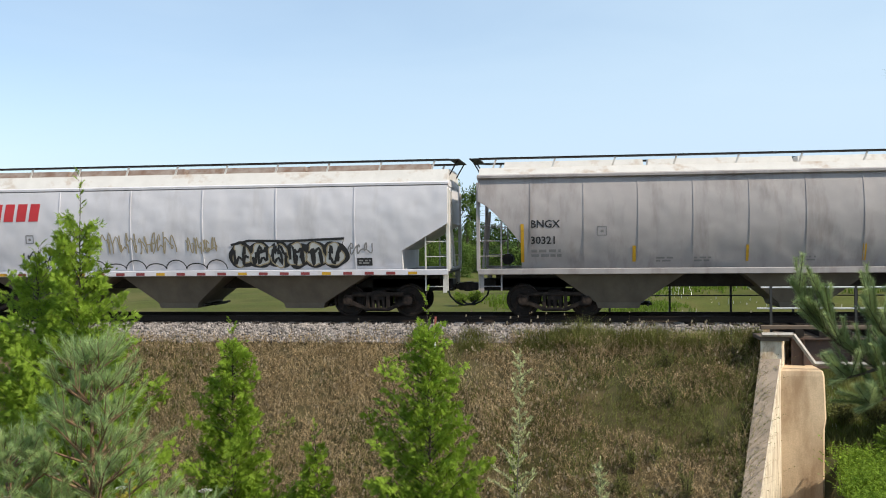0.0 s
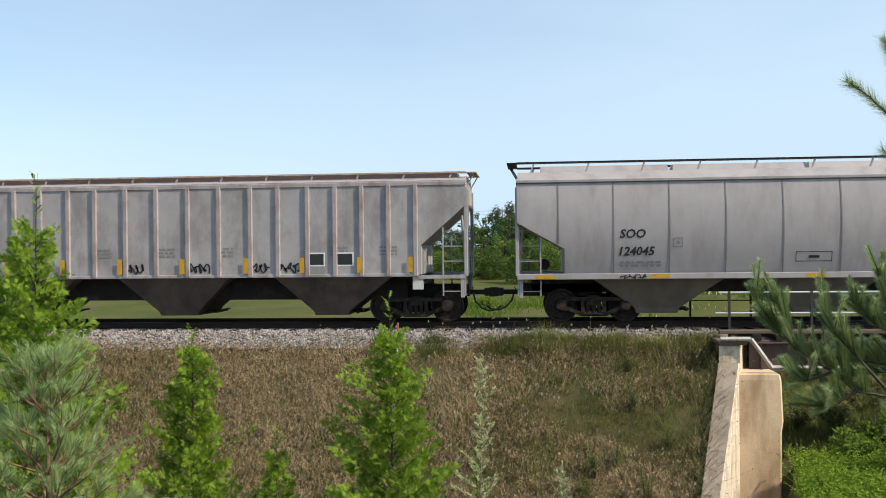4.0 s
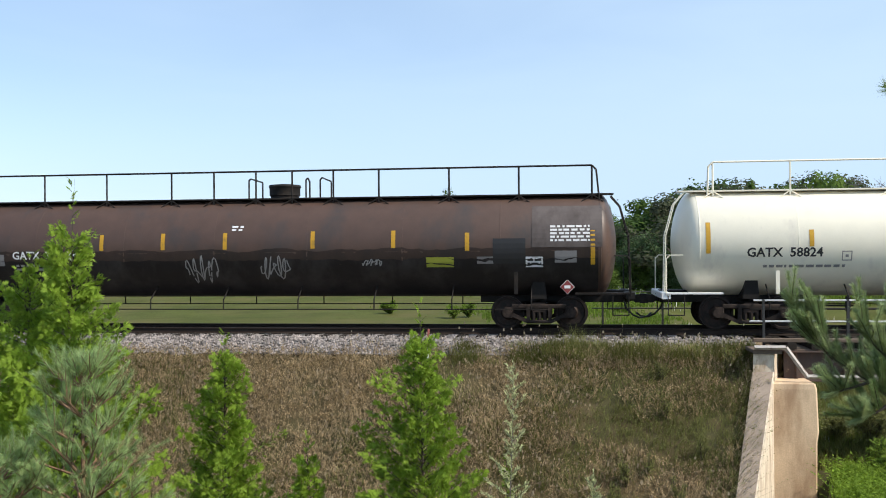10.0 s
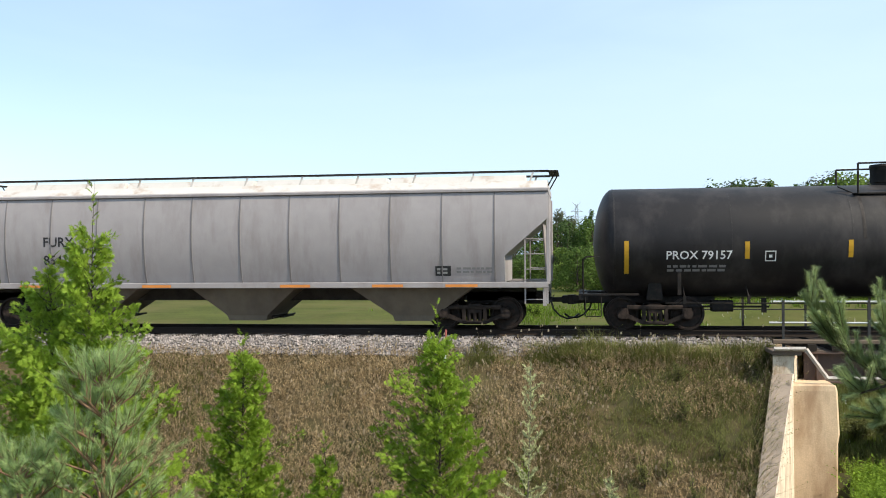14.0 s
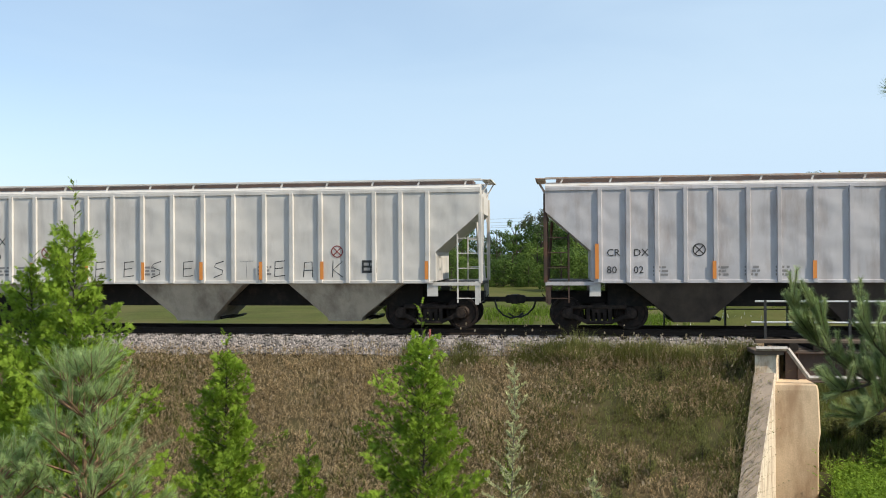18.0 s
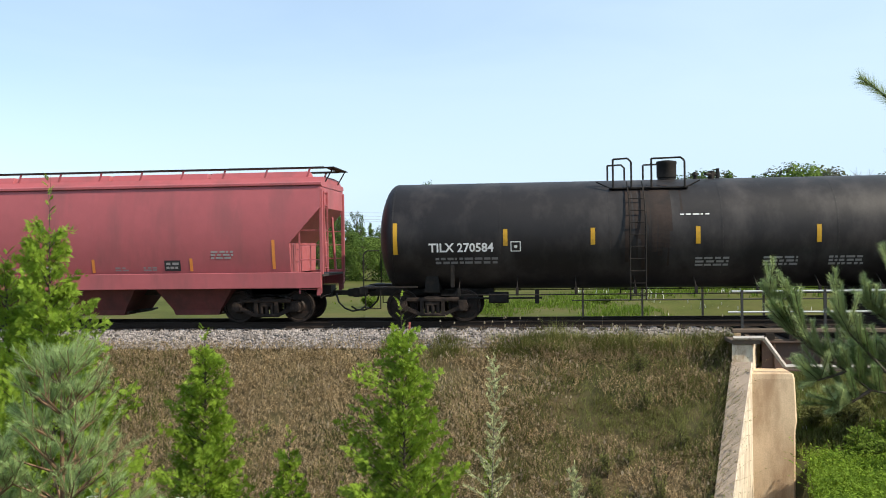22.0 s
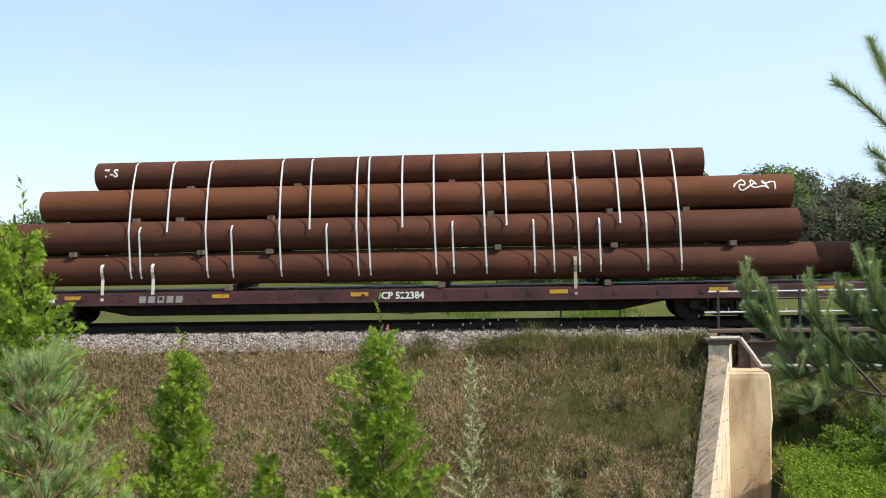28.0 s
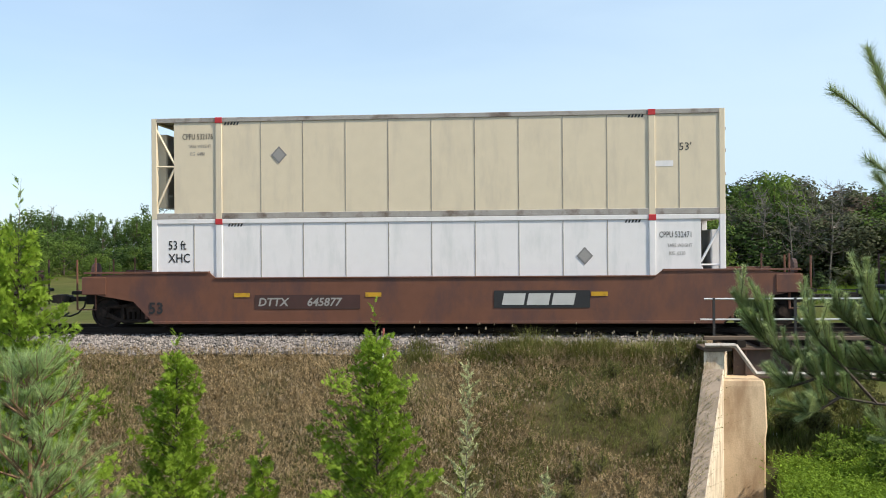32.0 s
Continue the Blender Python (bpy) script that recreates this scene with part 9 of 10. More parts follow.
def foreground():
    put = lambda x, y: pose(x, y, ground_z(x, y) - 0.05)
    # saplings on the near slope
    plant("cedar_tree", "tall young cedar with bright feathery foliage", "tree", cedar(11, 5.25, 1.0, 230, 0.66, 0.10), put(-5.1, 9.0), "young cedars")
    plant("cedar_tree", "bushy young cedar beside a taller one", "tree", cedar(15, 4.6, 1.3, 240, 0.6, 0.05), put(-5.85, 9.4), "young cedars")
    plant("cedar_tree", "slim young cedar with upswept sprays", "tree", cedar(12, 4.05, 1.0, 215, 0.78, 0.05), put(-4.2, 11.0), "young cedars")
    plant("cedar_tree", "small young cedar barely above the weeds", "tree", cedar(13, 2.76, 0.46, 95, 0.7, 0.08), put(-3.18, 11.2), "young cedars")
    plant("cedar_tree", "young cedar with a thin bare leader", "tree", cedar(14, 4.45, 1.0, 215, 0.66, 0.09), put(-1.68, 11.2), "young cedars")
    plant("pine_sapling", "bushy blue-green pine sapling with long needles", "tree", pine(21, 3.05, 0.82, 10, 0.10, 0.0017, 7, 7, 0.1, 92), put(-4.22, 7.6), leaf_name="needles")
    plant("pine_sapling", "small blue-green pine sapling", "tree", pine(22, 2.15, 0.9, 7, 0.10, 0.0017, 6, 6, 0.1, 120), put(-4.75, 7.2), leaf_name="needles")
    plant("pine_sapling", "low pine sapling half hidden in weeds", "tree", pine(23, 1.7, 0.7, 6, 0.095, 0.0017, 5, 6, 0.1, 110), put(-3.45, 7.7), leaf_name="needles")
    plant("leafy_shrub", "slender shrub with silvery leaves", "shrub", spire(31, 3.80, 0.42, 0.040, "silver_leaf", 66), put(-0.62, 11.2), leaf_name="leaves")
    plant("leafy_shrub", "low shrub with silvery leaves", "shrub", spire(32, 2.45, 0.3, 0.042, "silver_leaf", 60), put(0.37, 11.4), leaf_name="leaves")
    plant("leafy_shrub", "low green shrub at the foot of a taller one", "shrub", shrub(36, 2.5, 5, 0.055, 0.17, "lush", 60), put(-0.64, 11.35), leaf_name="leaves")
    plant("leafy_shrub", "low shrub with yellowing leaves", "shrub", shrub(33, 1.45, 7, 0.05, 0.45, "yellow_leaf", 60), put(-3.6, 7.9), leaf_name="leaves")
    plant("leafy_shrub", "low shrub with yellowing leaves", "shrub", shrub(35, 1.85, 7, 0.05, 0.4, "yellow_leaf", 60), put(-3.7, 7.0), leaf_name="leaves")
    # tall weeds standing out of the bank
    r = random.Random(90)
    for i in range(9):
        y = r.uniform(19.5, 23.9)
        x = r.uniform(2.2, 4.3) - 1.62 * (24.0 - y) / 6
        plant("tall_weed", "tall green weed on the bank", "weed", shrub(200 + i, r.uniform(0.5, 1.0), r.randrange(3, 5), 0.035, 0.16, "grass", 26), put(x, y), "tall weeds", "leaves")
    plant("leafy_shrub", "low shrub with yellowing leaves", "shrub", shrub(34, 1.9, 7, 0.05, 0.5, "yellow_leaf", 60), put(-5.35, 8.0), leaf_name="leaves")
    reaching_pine()
    # a few white umbels
    r = random.Random(5)
    for x, y, z in ((-3.04, 7.2, 0.14), (-3.78, 7.2, 0.14), (-4.4, 7.2, 0.24), (-5.02, 7.2, 0.22), (-4.62, 6.9, 0.12)):
        h = z - ground_z(x, y)
        fl = thing("white_umbel", "flat white wildflower head on a thin green stem", "flower", "white wildflowers", at=put(x, y))
        part("stem", Geo().rod((0, 0, 0), (0.03, 0, h), 0.006, 5), "grass", fl)
        v, f = [], []
        for i in range(60):
            a, d = r.uniform(0, 6.28), 0.055 * math.sqrt(r.random())
            leaf_quad(v, f, Vector((0.03 + d * math.cos(a), d * math.sin(a), h + 0.015 - d * 0.2)), Vector((0.018, 0, 0.006)), Vector((0, 0.008, 0)))
        part("flower_head", leaf_mesh("flower_head", "petal", v, f), None, fl)


# ---- weeds and grass: what nobody could count ----
def blades(name, label, mat, area, count, height, width, seed, bend=0.35, per=5, keep=None, heads=0.0, head_mat=None):
    rng = np.random.default_rng(seed)
    x0, x1, y0, y1 = area
    v, f = [], []
    hv, hf = [], []
    for i in range(count):
        x, y = rng.uniform(x0, x1), rng.uniform(y0, y1)
        if keep and not keep(x, y, rng):
            continue
        z = ground_z(x, y) - 0.02
        hh = height * rng.uniform(0.55, 1.25) * (0.75 + 0.5 * noise.noise((x * 0.7, y * 0.7, seed)) + 0.15)
        tuft = 0.5 + 0.5 * noise.noise((x * 1.7, y * 2.3, seed + 4))
        hh *= 0.55 + 0.9 * tuft
        drift = 5 * noise.noise((x * 0.8, y * 1.1, seed + 9))
        for b in range(per):
            a = drift + rng.normal(0, 1.1)
            px, py = x + rng.normal(0, 0.05), y + rng.normal(0, 0.05)
            h = hh * rng.uniform(0.6, 1.15)
            lx, ly = math.cos(a) * h * bend * rng.random(), math.sin(a) * h * bend * rng.random()
            c, s = -math.sin(a) * width, math.cos(a) * width
            k = len(v)
            v += [(px - c, py - s, z), (px + c, py + s, z), (px + lx * 0.4 + c * 0.8, py + ly * 0.4 + s * 0.8, z + h * 0.6), (px + lx * 0.4 - c * 0.8, py + ly * 0.4 - s * 0.8, z + h * 0.6), (px + lx, py + ly, z + h)]
            f += [(k, k + 1, k + 2, k + 3), (k + 3, k + 2, k + 4)]
            if heads and rng.random() < heads:
                q = rng.uniform(0.012, 0.026)
                m = len(hv)
                tx, ty, tz = px + lx, py + ly, z + h
                hv += [(tx - q, ty, tz - q), (tx + q, ty, tz - q * 0.5), (tx + q * 0.6, ty, tz + 2.2 * q), (tx - q * 0.6, ty + q, tz + 1.8 * q)]
                hf.append((m, m + 1, m + 2, m + 3))
    tagged(new(name, leaf_mesh(name, mat, v, f)), label, "grass", kind="stuff")
    if hv:
        tagged(new("seed_heads", leaf_mesh("seed_heads", head_mat, hv, hf)), "pale dry seed heads above the weeds", "weeds", kind="stuff")


def forbs(name, label, mat, area, count, tall, leaf, seed, keep, lean=0.0):
    """Leafy weeds: a few small leaves up each leaning stem."""
    r = random.Random(seed)
    v, f = [], []
    for i in range(count):
        x, y = r.uniform(area[0], area[1]), r.uniform(area[2], area[3])
        if not keep(x, y, r):
            continue
        base = Vector((x, y, ground_z(x, y)))
        h = tall * r.uniform(0.5, 1.3)
        tip = base + Vector((r.gauss(lean, 0.5) * h, r.gauss(-lean, 0.5) * h, h * r.uniform(0.6, 1)))
        leaf_quad(v, f, base, tip - base, Vector((0.003, 0.001, 0)))
        for j in range(11):
            a = r.uniform(0, 6.28)
            d = Vector((math.cos(a), math.sin(a), r.uniform(-0.3, 0.9))).normalized()
            s = leaf * r.uniform(0.5, 1.3)
            leaf_quad(v, f, base.lerp(tip, 0.2 + 0.8 * j / 11), d * s, d.cross(Vector((r.uniform(-0.6, 0.6), r.uniform(-0.6, 0.6), 1))).normalized() * s * 0.22)
    tagged(new(name, leaf_mesh(name, mat, v, f)), label, "weeds", kind="stuff")


def meadow():
    wing = lambda x, y: x < 4.92 - 1.82 * (24.0 - y) / 6
    green = lambda x, y: noise.noise((x * 0.22 + 3, y * 0.3, 1.0)) + 0.10 * (x + 1) / 5
    bank = (-17.5, 4.9, 18.6, 24.6)
    blades("dry_weeds", "dry brown weeds covering the railway bank", "dry_weed", bank, 7000, 0.26, 0.0045, 1, 2.6, 5, lambda x, y, r: wing(x, y) and (x > -3 or y < 24.38 + 0.3 * noise.noise((x * 0.7, 2, 0)) + 0.12 * r.random()) and green(x, y) < 0.24 + 0.3 * r.random() - 0.045 * max(0, x + 1), 0.15, "seed")
    blades("bank_grass", "green and olive grass among dry weeds on the bank", "grass", bank, 12000, 0.27, 0.0045, 2, 2.1, 6, lambda x, y, r: wing(x, y) and (x > -4 or y < 24.42 + 0.35 * noise.noise((x * 0.7, 5, 0)) + 0.12 * r.random()) and green(x, y) > -0.15 + 0.3 * r.random())
    patch = lambda x, y, k: noise.noise((x * 0.55 + k, y * 0.8, k)) + 0.5 * noise.noise((x * 1.9, y * 2.2, k))
    forbs("leafy_weeds", "low leafy green weeds in patches on the bank", "grass", (-15, 4.9, 18.6, 24.7), 17000, 0.28, 0.042, 21, lambda x, y, r: wing(x, y) and patch(x, y, 2.0) + 0.05 * x > 0.02 + 0.3 * r.random())
    forbs("brown_weeds", "brown withered weeds in patches on the bank", "brown_weed", (-15, 4.9, 18.6, 24.7), 24000, 0.27, 0.044, 22, lambda x, y, r: wing(x, y) and patch(x, y, 7.0) - 0.045 * x > -0.3 + 0.3 * r.random())
    brink = lambda x, y, r: 0.0 < 4.92 - 1.82 * (24.0 - y) / 6 - x < 0.3
    forbs("edge_weeds", "tall weeds leaning over the wing wall's edge", "grass", (2.6, 4.9, 18.6, 24.0), 2200, 0.62, 0.05, 23, brink, 0.45)
    forbs("edge_stalks", "brown stalks leaning over the wing wall's edge", "brown_weed", (2.6, 4.9, 18.6, 24.0), 1500, 0.72, 0.035, 24, brink, 0.5)
    blades("shoulder_weeds", "green weeds along the ballast edge", "grass", (-4.5, 5.0, 24.1, 24.95), 3000, 0.27, 0.005, 3, 1.7, 6, lambda x, y, r: noise.noise((x * 0.9, 7, 0)) > -0.1 - 0.12 * (x + 2))
    blades("brink_grass", "long olive grass drooping over the ballast edge", "grass", (-0.6, 5.0, 24.1, 24.95), 2800, 0.52, 0.005, 25, 1.1, 6, lambda x, y, r: y < 24.5 + 0.4 * noise.noise((x * 0.9, 3, 0)) + 0.3 * r.random())
    forbs("brink_weeds", "tall brown and olive weeds along the ballast edge", "brown_weed", (-0.2, 4.9, 23.9, 24.6), 1500, 0.42, 0.035, 26, lambda x, y, r: noise.noise((x * 0.8, 6, 0)) > -0.2)
    forbs("cutting_leaves", "lush leafy weeds in the cutting", "cutting_green", (5.6, 13.5, 16.5, 22.6), 7000, 0.5, 0.085, 27, lambda x, y, r: x > 0.2737 * y + 0.2)
    blades("shoulder_stalks", "thin dry stalks along the ballast edge", "dry_weed", (-6, 4.8, 24.2, 25.0), 130, 0.5, 0.003, 4, 0.5, 3, None, 0.5, "seed")
    blades("cutting_grass", "lush bright green grass in the cutting", "cutting_green", (5.6, 13.5, 16.5, 22.8), 7000, 0.34, 0.008, 5, 0.8, 6, lambda x, y, r: x > 0.2737 * y + 0.2)
    blades("cutting_weeds", "rank weeds under the bridge", "grass", (6.6, 14, 24, 44), 5000, 0.55, 0.012, 6, 0.8, 6)
    blades("verge_weeds", "lush green weeds on the field side of the track", "lush", (-8, 18, 29.9, 37), 8000, 0.30, 0.010, 7, 0.6, 6, lambda x, y, r: noise.noise((x * 0.3, y * 0.3, 9)) + 0.09 * (x + 1) > 0.25 * r.random())
    blades("field_weeds", "lush green weeds in the field beyond the track", "lush", (-12, 5.3, 38, 58), 9000, 0.26, 0.014, 28, 0.7, 4, lambda x, y, r: noise.noise((x * 0.25, y * 0.12, 5)) + 0.06 * x > -0.15 + 0.5 * r.random())
    blades("far_field_weeds", "lush green weeds at the field's edge", "lush", (4, 26, 55, 80), 5200, 0.36, 0.02, 29, 0.7, 5, lambda x, y, r: noise.noise((x * 0.2, y * 0.1, 8)) > -0.25 + 0.3 * r.random())
    blades("field_flowers", "drifts of small white wildflowers in the field", "petal", (2, 16, 52, 70), 700, 0.42, 0.02, 30, 0.5, 1, lambda x, y, r: noise.noise((x * 0.25, y * 0.25, 6)) > 0.05)
    blades("verge_grass", "tufted grass between the track and the field", "field_blade", (-30, 5, 30, 37), 7000, 0.20, 0.012, 18, 0.7, 5, lambda x, y, r: noise.noise((x * 0.4, y * 0.4, 3)) > -0.2)
    blades("verge_flowers", "small white wildflowers among the verge weeds", "petal", (3, 16, 31, 37), 500, 0.36, 0.016, 17, 0.5, 1)
    r = random.Random(66)
    for i in range(9):
        y = r.uniform(18.5, 23.2)
        x = r.uniform(7.4, 10.5)
        plant("leafy_bush", "leafy green bush in the cutting", "shrub", shrub(300 + i, r.uniform(0.7, 1.4), 7, 0.09, 0.5, "lush" if i % 3 else "grass", 50), pose(x, y, ground_z(x, y) - 0.05), "bushes in the cutting", "leaves")
    for x, y in ((-4.9, 42.0), (-4.3, 42.6), (-2.0, 44.0), (-8.5, 45.0), (3.2, 46.0)):
        plant("leafy_bush", "small dark leafy weed bush in the field", "shrub", shrub(360 + int(10 * y), r.uniform(0.55, 0.8), 6, 0.09, 0.4, "lush", 40), pose(x, y, ground_z(x, y) - 0.05), "weed bushes in the field", "leaves")
    for i in range(8):
        y = r.uniform(30.0, 34.5)
        x = 7.6 + 0.75 * i + r.uniform(-0.3, 0.3)
        plant("leafy_bush", "olive weedy bush beyond the bridge", "shrub", shrub(340 + i, r.uniform(1.0, 2.0), 7, 0.09, 0.55, "grass", 40), pose(x, y, ground_z(x, y) - 0.05), "bushes beyond the bridge", "leaves")
    blades("golden_grass", "dry golden grass among the saplings", "gold_weed", (-6.2, -3.6, 6.6, 8.6), 900, 1.15, 0.004, 12, 0.5, 4, lambda x, y, r: x < -0.62 * y + 0.1)
    blades("near_grass", "grass on the slope in front", "grass", (-8.5, 6, 5.5, 15), 9000, 0.35, 0.006, 9, 0.7, 5)


# ---- the wood beyond the field ----
def crown(seed, kind):
    """A crown about 1 high and 1 wide (scaled when set out), of many small leaves on lobes."""
    r = random.Random(seed)
    v, f, normals = [], [], []
    wood = Geo()
    lobes = []
    if kind == "round":
        for i in range(26):
            a, h = i * 2.4 + r.uniform(-0.5, 0.5), i / 25
            d = 0.36 * math.sqrt(r.uniform(0.25, 1)) * math.sqrt(max(0.05, 1 - (abs(h - 0.3) / 0.74) ** 2))
            lobes.append((Vector((d * math.cos(a), d * math.sin(a), 0.10 + 0.73 * h)), r.uniform(0.12, 0.19)))
    elif kind == "open":
        for i in range(17):
            a, h = r.uniform(0, 6.28), i / 16
            d = 0.40 * math.sqrt(r.random())
            lobes.append((Vector((d * math.cos(a), d * math.sin(a), 0.40 + 0.47 * h)), r.uniform(0.09, 0.16)))
    elif kind == "cone":
        for i in range(26):
            h = i / 26
            a = r.uniform(0, 6.28)
            d = 0.30 * (1 - h) * r.uniform(0.4, 1.0)
            lobes.append((Vector((d * math.cos(a), d * math.sin(a), 0.06 + 0.90 * h)), 0.045 + 0.12 * (1 - h)))
    else:  # poplar: several upright plumes
        for i in range(20):
            h = r.random()
            a = r.uniform(0, 6.28)
            d = 0.22 * math.sqrt(r.random())
            lobes.append((Vector((d * math.cos(a), d * math.sin(a), 0.15 + 0.78 * h)), r.uniform(0.07, 0.13) * (1.2 - 0.5 * h)))
    wood.rod((0, 0, 0), (0, 0, 0.5), 0.022, 7, 0.012)
    wood.rod((0, 0, 0.5), (0.01, 0, 0.9), 0.012, 6, 0.003)
    for c, rad in lobes:
        wood.rod((0, 0, max(0.12, c.z - 0.22)), c, 0.007, 4, 0.002, False)
        n = int((int(105 * (rad / 0.13) ** 1.7) + 18) * (1.7 if kind == "open" else 1.05))
        for i in range(n):
            d = Vector((r.gauss(0, 1), r.gauss(0, 1), r.gauss(0, 1))).normalized()
            p = c + d * rad * (r.random() ** 0.28) * (0.85 + 0.35 * noise.noise(d * 2.3 + c * 9))
            p.z = max(p.z, 0.03)
            face = (d + Vector((r.uniform(-0.4, 0.4), r.uniform(-0.4, 0.4), r.uniform(-0.2, 0.6)))).normalized()
            h = face.cross(Vector((r.uniform(-1, 1), r.uniform(-1, 1), r.uniform(-1, 1)))).normalized()
            size = r.uniform(0.018, 0.034)
            leaf_quad(v, f, p, h * size, h.cross(face) * size * 0.5)
            normals += [tuple((d * 0.75 + face * 0.45 + (p - Vector((0, 0, 0.4))) * 0.6).normalized())] * 4
    return wood, v, f, normals


def bare_tree(seed, tall):
    """A leaning thin trunk with crooked limbs, and the fine twigs on them."""
    r = random.Random(seed)
    limbs, twigs = Geo(), Geo()
    p, lean = Vector((0, 0, 0)), Vector((r.uniform(-0.12, 0.12), r.uniform(-0.12, 0.12), 1))
    for i in range(8):
        q = p + (lean + Vector((r.uniform(-0.12, 0.12), r.uniform(-0.12, 0.12), 0))) * tall / 8
        limbs.rod(p, q, 0.085 * (1 - i / 9), 6, 0.085 * (1 - (i + 1) / 9))
        if i > 1:
            for _ in range(3):
                a = r.uniform(0, 6.28)
                e = q + Vector((math.cos(a), math.sin(a), r.uniform(0.1, 0.9))) * tall * r.uniform(0.10, 0.22) * (1.15 - i / 10)
                m = q.lerp(e, 0.5) + Vector((r.uniform(-0.15, 0.15), r.uniform(-0.15, 0.15), r.uniform(-0.2, 0.1)))
                limbs.rod(q, m, 0.03, 5, 0.02).rod(m, e, 0.02, 5, 0.01)
                for _ in range(9):
                    b = m.lerp(e, r.random())
                    twigs.rod(b, b + Vector((r.uniform(-0.5, 0.5), r.uniform(-0.5, 0.5), r.uniform(-0.2, 0.6))), 0.011, 3, 0.005)
        p = q
    return limbs, twigs


def woods():
    bases = {}
    for key, kind, mats in (("round", "round", ("leaf_mid", "leaf_light", "leaf_gray", "leaf_dark", "leaf_blue")), ("open", "open", ("leaf_mid", "leaf_brown", "leaf_gray")), ("cone", "cone", ("leaf_dark", "leaf_light", "leaf_mid", "leaf_blue")),
                            ("poplar", "poplar", ("leaf_dark", "leaf_mid"))):
        for k in range(3):
            wood, v, f, normals = crown(600 + 7 * k + len(key), kind)
            tm = wood.mesh("trunk", "bark")
            for mat in mats:
                bases[key, k, mat] = (tm, leaf_mesh("crown", mat, v, f))
                bases[key, k, mat][1].normals_split_custom_set_from_vertices(normals)
    names = {"round": ("broadleaf_tree", "leafy green tree at the edge of the wood"), "open": ("broadleaf_tree", "sparse tree with gaps in its crown"),
             "cone": ("cedar_tree", "conical dark cedar in the wood"), "poplar": ("poplar_tree", "upright poplar behind the wood")}

    def set_out(kind, mat, x, y, top, wide, k, sunk=0.3):
        z = ground_z(x, y) - sunk
        h = (top - z) / {"round": 0.93, "open": 0.95, "cone": 0.97, "poplar": 0.97}[kind]
        name, label = names[kind]
        t = thing(name, label, "tree", "trees of the wood", at=pose(x, y, z, 0, 0, (k * 73 + x * 31) % 360) @ Matrix.Diagonal((wide, wide, h, 1)))
        m = bases[kind, k % 3, mat]
        part("trunk", m[0], None, t)
        part("crown", m[1], None, t)

    turn = radians(7.36)

    def spot(px, y):
        return y * math.tan(math.atan((px - 784) / 1607) - turn)

    def height(y_px, y):
        return 2.15 + (441 - y_px) / 1607 * y
    # skyline of the wood against the sky, along the view
    skyline = [(-140, 384), (60, 378), (160, 368), (250, 376), (320, 380), (450, 384), (540, 378), (600, 372), (660, 382), (715, 415), (770, 418), (860, 412), (920, 386), (1000, 378), (1070, 378), (1120, 392),
               (1180, 360), (1230, 336), (1290, 322), (1345, 358), (1400, 345), (1460, 316), (1510, 330), (1570, 345), (1700, 350), (1800, 340)]
    r = random.Random(77)
    for row, y0, drop, step in ((0, 112, -10, 30), (1, 98, 2, 35), (2, 86, 26, 38), (3, 77, 46, 46)):
        px = -150 + row * 13
        while px < 1800:
            y = y0 + r.uniform(-4, 4)
            right = px > 1130
            if right and row < 3:
                y -= 16
            top = lerp_table(px, skyline) + drop * (1.3 if right and row > 1 else 1) + r.uniform(-7, 9)
            if row == 3:
                kind = "cone" if (480 < px < 760 or 1090 < px < 1240) and r.random() < 0.75 else "round"
            elif right:
                kind = r.choice(("round", "open", "open") if px > 1380 else ("round", "round", "open"))
            else:
                kind = r.choice(("round", "round", "cone", "poplar"))
            if px > 1480:
                mat = r.choice(("leaf_brown", "leaf_gray")) if kind == "open" else r.choice(("leaf_gray", "leaf_mid")) if kind == "round" else "leaf_mid"
            elif kind == "round":
                mat = r.choice(("leaf_mid", "leaf_light", "leaf_dark") if row > 1 else ("leaf_mid", "leaf_dark"))
            elif kind == "open":
                mat = r.choice(("leaf_mid", "leaf_gray"))
            elif kind == "cone":
                mat = r.choice(("leaf_light", "leaf_mid", "leaf_dark") if row == 3 else ("leaf_dark", "leaf_mid"))
            else:
                mat = r.choice(("leaf_dark", "leaf_mid"))
            wide = {"round": 7.5, "open": 7.5, "cone": 4.6, "poplar": 5.5}[kind] * r.uniform(0.8, 1.25) * (1.35 if right and row < 3 else 1) * (0.8 if row == 3 else 1)
            set_out(kind, mat, spot(px, y), y, height(top, y), wide, r.randrange(9))
            px += step * r.uniform(0.7, 1.25) * (1.2 if right else 1)
    # trees that stand out above the rest
    for px, top, y, kind, mat, wide in ((265, 358, 118, "poplar", "leaf_dark", 6.5), (362, 348, 118, "poplar", "leaf_dark", 8.5), (180, 366, 118, "cone", "leaf_dark", 6), (800, 333, 100, "open", "leaf_mid", 7.0), (945, 366, 100, "open", "leaf_gray", 6),
                                        (1015, 364, 104, "cone", "leaf_dark", 6), (1078, 358, 100, "cone", "leaf_mid", 7), (585, 358, 110, "round", "leaf_dark", 7), (1330, 316, 74, "cone", "leaf_mid", 6), (1462, 304, 72, "round", "leaf_light", 8),
                                        (520, 395, 74, "open", "leaf_brown", 3.5)):
        set_out(kind, mat, spot(px, y), y, height(top, y), wide, int(px) % 3)
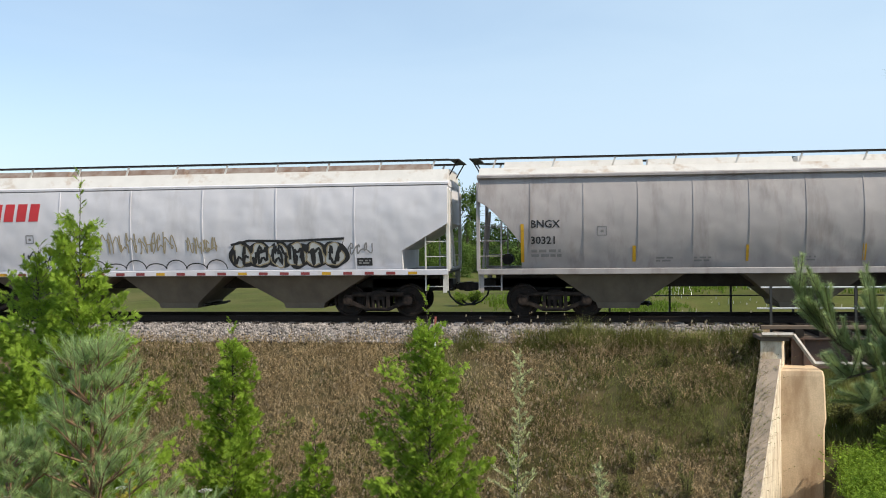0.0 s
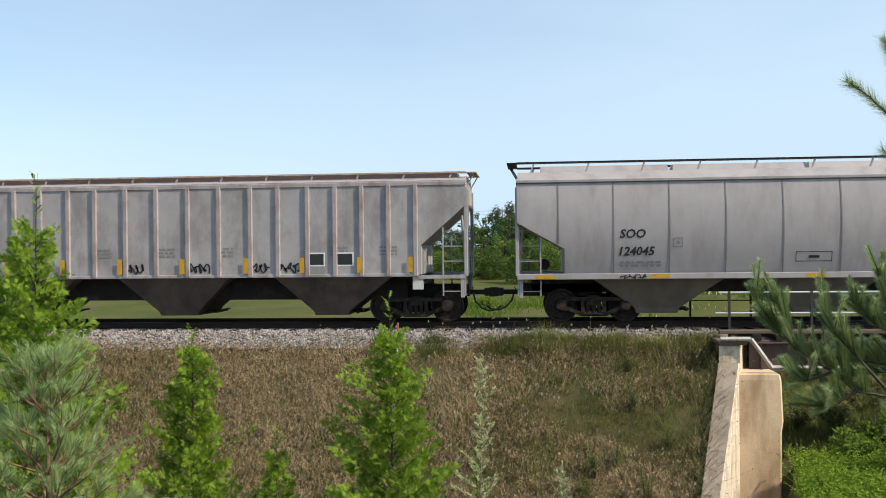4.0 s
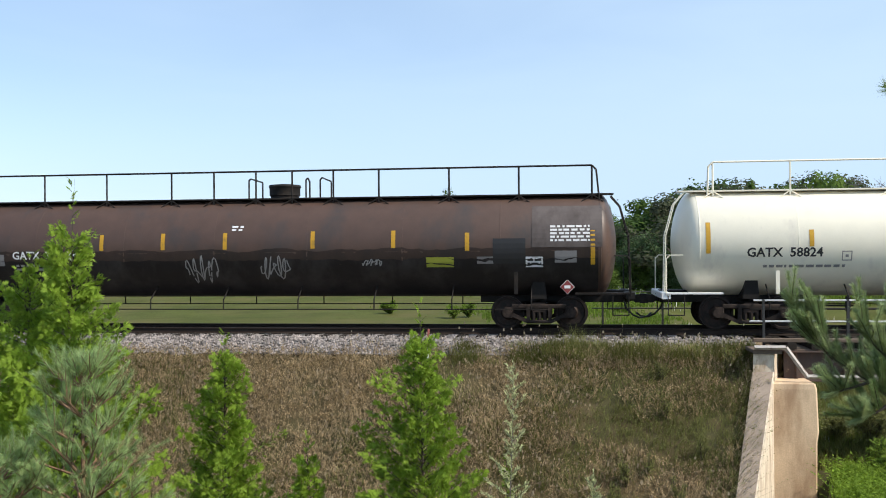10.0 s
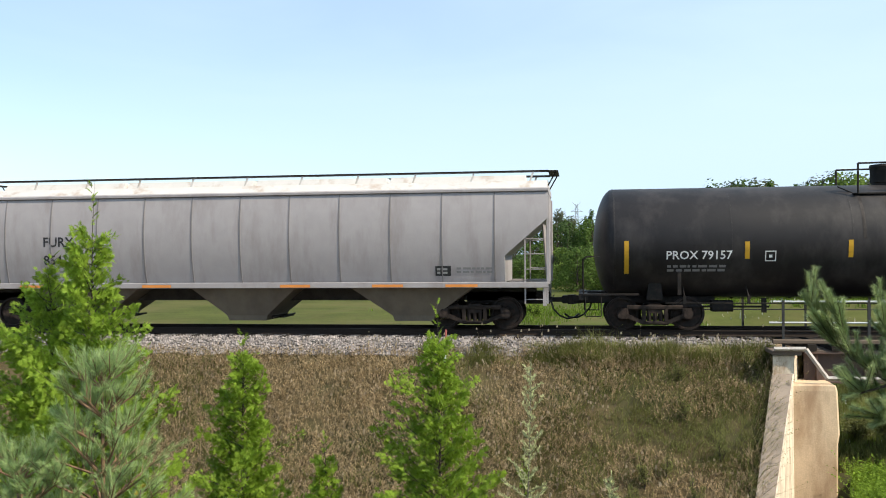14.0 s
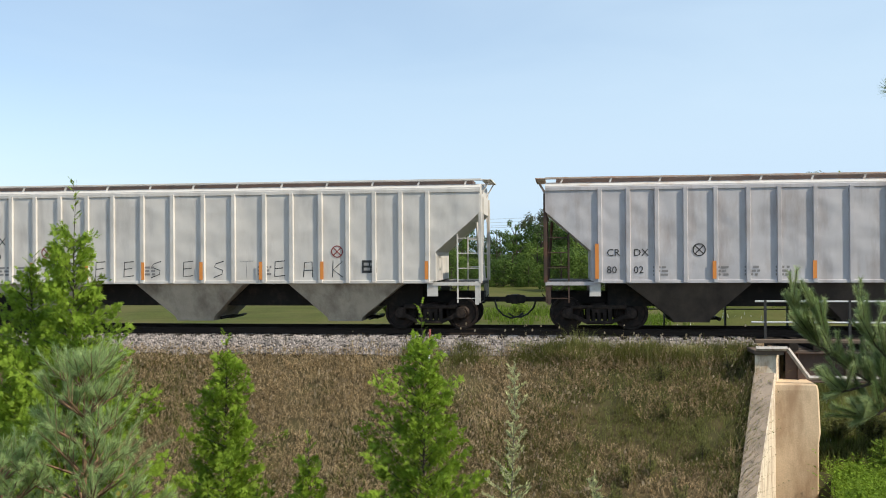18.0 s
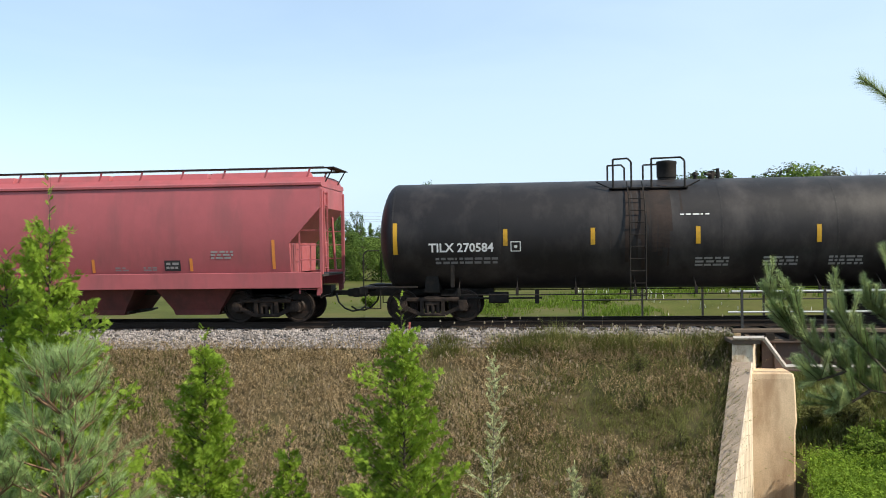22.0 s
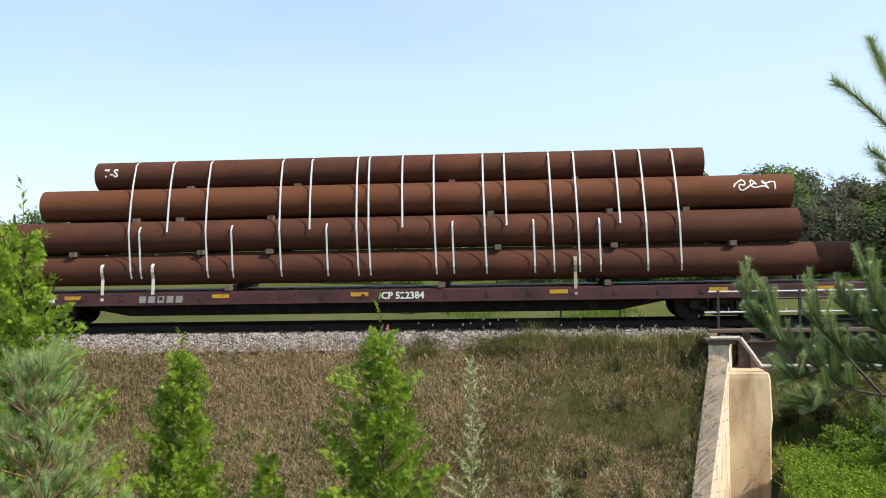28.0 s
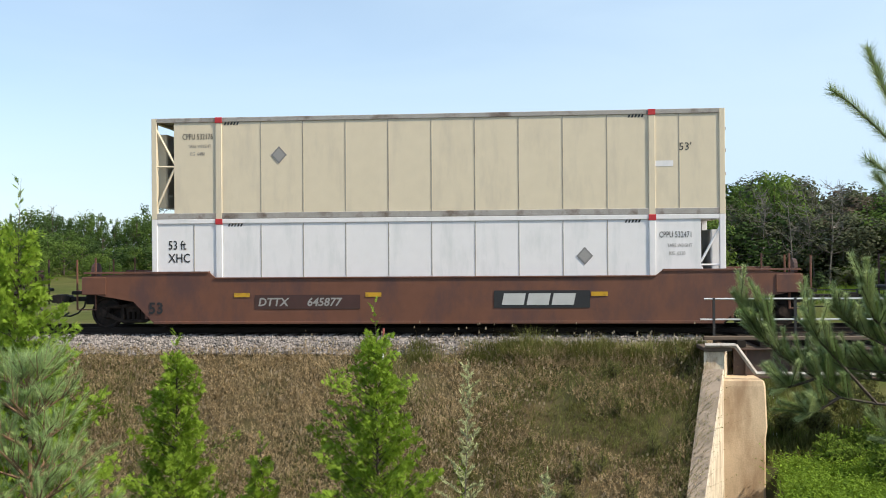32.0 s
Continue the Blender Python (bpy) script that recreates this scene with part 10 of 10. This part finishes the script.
    # young pines before the wood
    for px, top, y, wide in ((1105, 392, 70, 4.5), (1140, 405, 69, 5.0), (1175, 430, 68, 5.0), (1212, 455, 67, 4.5), (1262, 466, 66, 3.8), (1300, 450, 66, 5.2), (1338, 468, 65, 3.6), (1452, 482, 65, 3.0), (1545, 478, 66, 4.0)):
        set_out("cone" if px % 2 else "round", "leaf_blue", spot(px, y), y, height(top, y), wide, int(px) % 3)
    # bare gray trees among the pines
    for i, (px, top, y) in enumerate(((1405, 350, 69), (1441, 362, 67), (1472, 352, 68), (1496, 345, 66), (1518, 352, 68), (1538, 330, 67), (1562, 338, 66), (1590, 345, 68), (1378, 372, 68), (1352, 365, 68))):
        x = spot(px, y)
        z = ground_z(x, y) - 0.2
        bt = thing("bare_tree", "thin gray tree with bare dead limbs", "tree", "bare trees of the wood", at=pose(x, y, z, 0, 0, i * 77))
        limbs, twigs = bare_tree(880 + i, height(top, y) - z)
        part("trunk", limbs, "bark_gray", bt)
        part("twigs", twigs, "bark_gray", bt)
    # low bushes at the foot of the wood
    for i in range(46):
        px = -140 + 43 * i + r.uniform(-15, 15)
        y = r.uniform(66, 73)
        set_out("round", r.choice(("leaf_light", "leaf_mid")), spot(px, y), y, ground_z(spot(px, y), y) + r.uniform(1.4, 3.4), r.uniform(2.6, 4.6), r.randrange(9), 0.5)
    # far trees to the sides, out of the direct view
    for i in range(40):
        s = -1 if i % 2 else 1
        x, y = s * r.uniform(95, 260), r.uniform(70, 120)
        set_out("round", r.choice(("leaf_mid", "leaf_dark")), x, y, r.uniform(6, 10), r.uniform(7, 11), r.randrange(9))


def power_line():
    """Lattice towers and wires far behind the wood."""
    turn = radians(7.36)
    y = 520
    xs = [y * math.tan(math.atan((px - 784) / 1607) - turn) for px in (-330, 186, 620, 990, 1500, 2100)]
    for i, x in enumerate(xs):
        t = thing("transmission_tower", "distant steel lattice transmission tower", "tower", "transmission towers", at=pose(x, y, ground_z(x, y), 0, 0, 12))
        g = Geo()
        h = 31.5 - 0.8 * (i == 3)
        legs = [(-1, -1), (1, -1), (1, 1), (-1, 1)]
        for a, b in legs:
            g.rod((a * 3, b * 3, 0), (a * 0.9, b * 0.9, h * 0.62), 0.14, 4, 0.12).rod((a * 0.9, b * 0.9, h * 0.62), (a * 0.6, b * 0.6, h), 0.12, 4, 0.1)
        for k in range(9):
            z0, z1 = h * k / 9, h * (k + 1) / 9
            w0, w1 = [3 + (0.9 - 3) * min(1, z / (h * 0.62)) if z < h * 0.62 else 0.9 for z in (z0, z1)]
            for b in (-1, 1):
                g.rod((-w0, b * w0, z0), (w1, b * w1, z1), 0.07, 4).rod((w0, b * w0, z0), (-w1, b * w1, z1), 0.07, 4)
        part("lattice", g, "pylon", t)
        for z, w in ((h * 0.72, 4.2), (h * 0.86, 3.4)):
            part("cross_arm", Geo().rod((-w, 0, z), (w, 0, z), 0.12, 4).rod((-w, 0, z), (0, 0, z + 1.4), 0.08, 4).rod((w, 0, z), (0, 0, z + 1.4), 0.08, 4), "pylon", t)
        for s in (-1, 1):
            part("peak", Geo().rod((0, 0, h - 1.5), (s * 2.6, 0, h + 1.2), 0.1, 4), "pylon", t)
    w = thing("power_wires", "thin overhead wires between distant towers", "wires", kind="structure")
    for z, off in ((23.2, 0), (21.3, 3), (19.2, -3), (18.4, 5)):
        g = Geo()
        for a, b in zip(xs, xs[1:]):
            last = None
            for i in range(9):
                u = i / 8
                p = (a + (b - a) * u, y + off, z - 4 * 1.6 * u * (1 - u))
                if last:
                    g.rod(last, p, 0.07, 4, None, False)
                last = p
        part("wire", g, "pylon", w)


foreground()
meadow()
woods()
power_line()


# ---- what moves: the train, its loads and its wheels ----
DISTANCE = [(0, 0.0), (2, 26.97), (4, 54.23), (6, 81.58), (8, 108.94), (10, 136.35), (12, 163.85), (14, 191.49), (16, 219.28), (18, 247.25), (20, 275.39), (22, 303.68),
            (24, 332.12), (26, 360.69), (28, 389.34), (30, 417.99), (31, 432.26), (31.6, 440.72), (31.7, 441.25), (31.8, 441.25), (32, 441.25)]


def gone(t):
    """Metres that the train has run at t seconds."""
    return lerp_table(t, DISTANCE)


def motions():
    for car, offset, wheels in CARS:
        walk(car, [(t, pose(offset + d, YC, 0)) for t, d in DISTANCE])
        # seconds during which the car passes the viewer
        times = [t / FPS for t in range(0, 32 * FPS + 1) if abs(offset + gone(t / FPS)) < 26]
        if not times:
            times = [31.0, 31.5]
        for w, x, _ in wheels:
            rows = [(t, pose(x, 0, WHEEL_R, 0, math.degrees(gone(t) / WHEEL_R) % 360, 0)) for t in times]
            if times[0] > 0:
                rows = [(0, rows[0][1])] + rows
            if times[-1] < 32:
                rows = rows + [(32, rows[-1][1])]
            walk(w, rows)
    for load, x, y, z in LOADS:
        walk(load, [(t, pose(x + d, YC + y, z)) for t, d in DISTANCE])


motions()
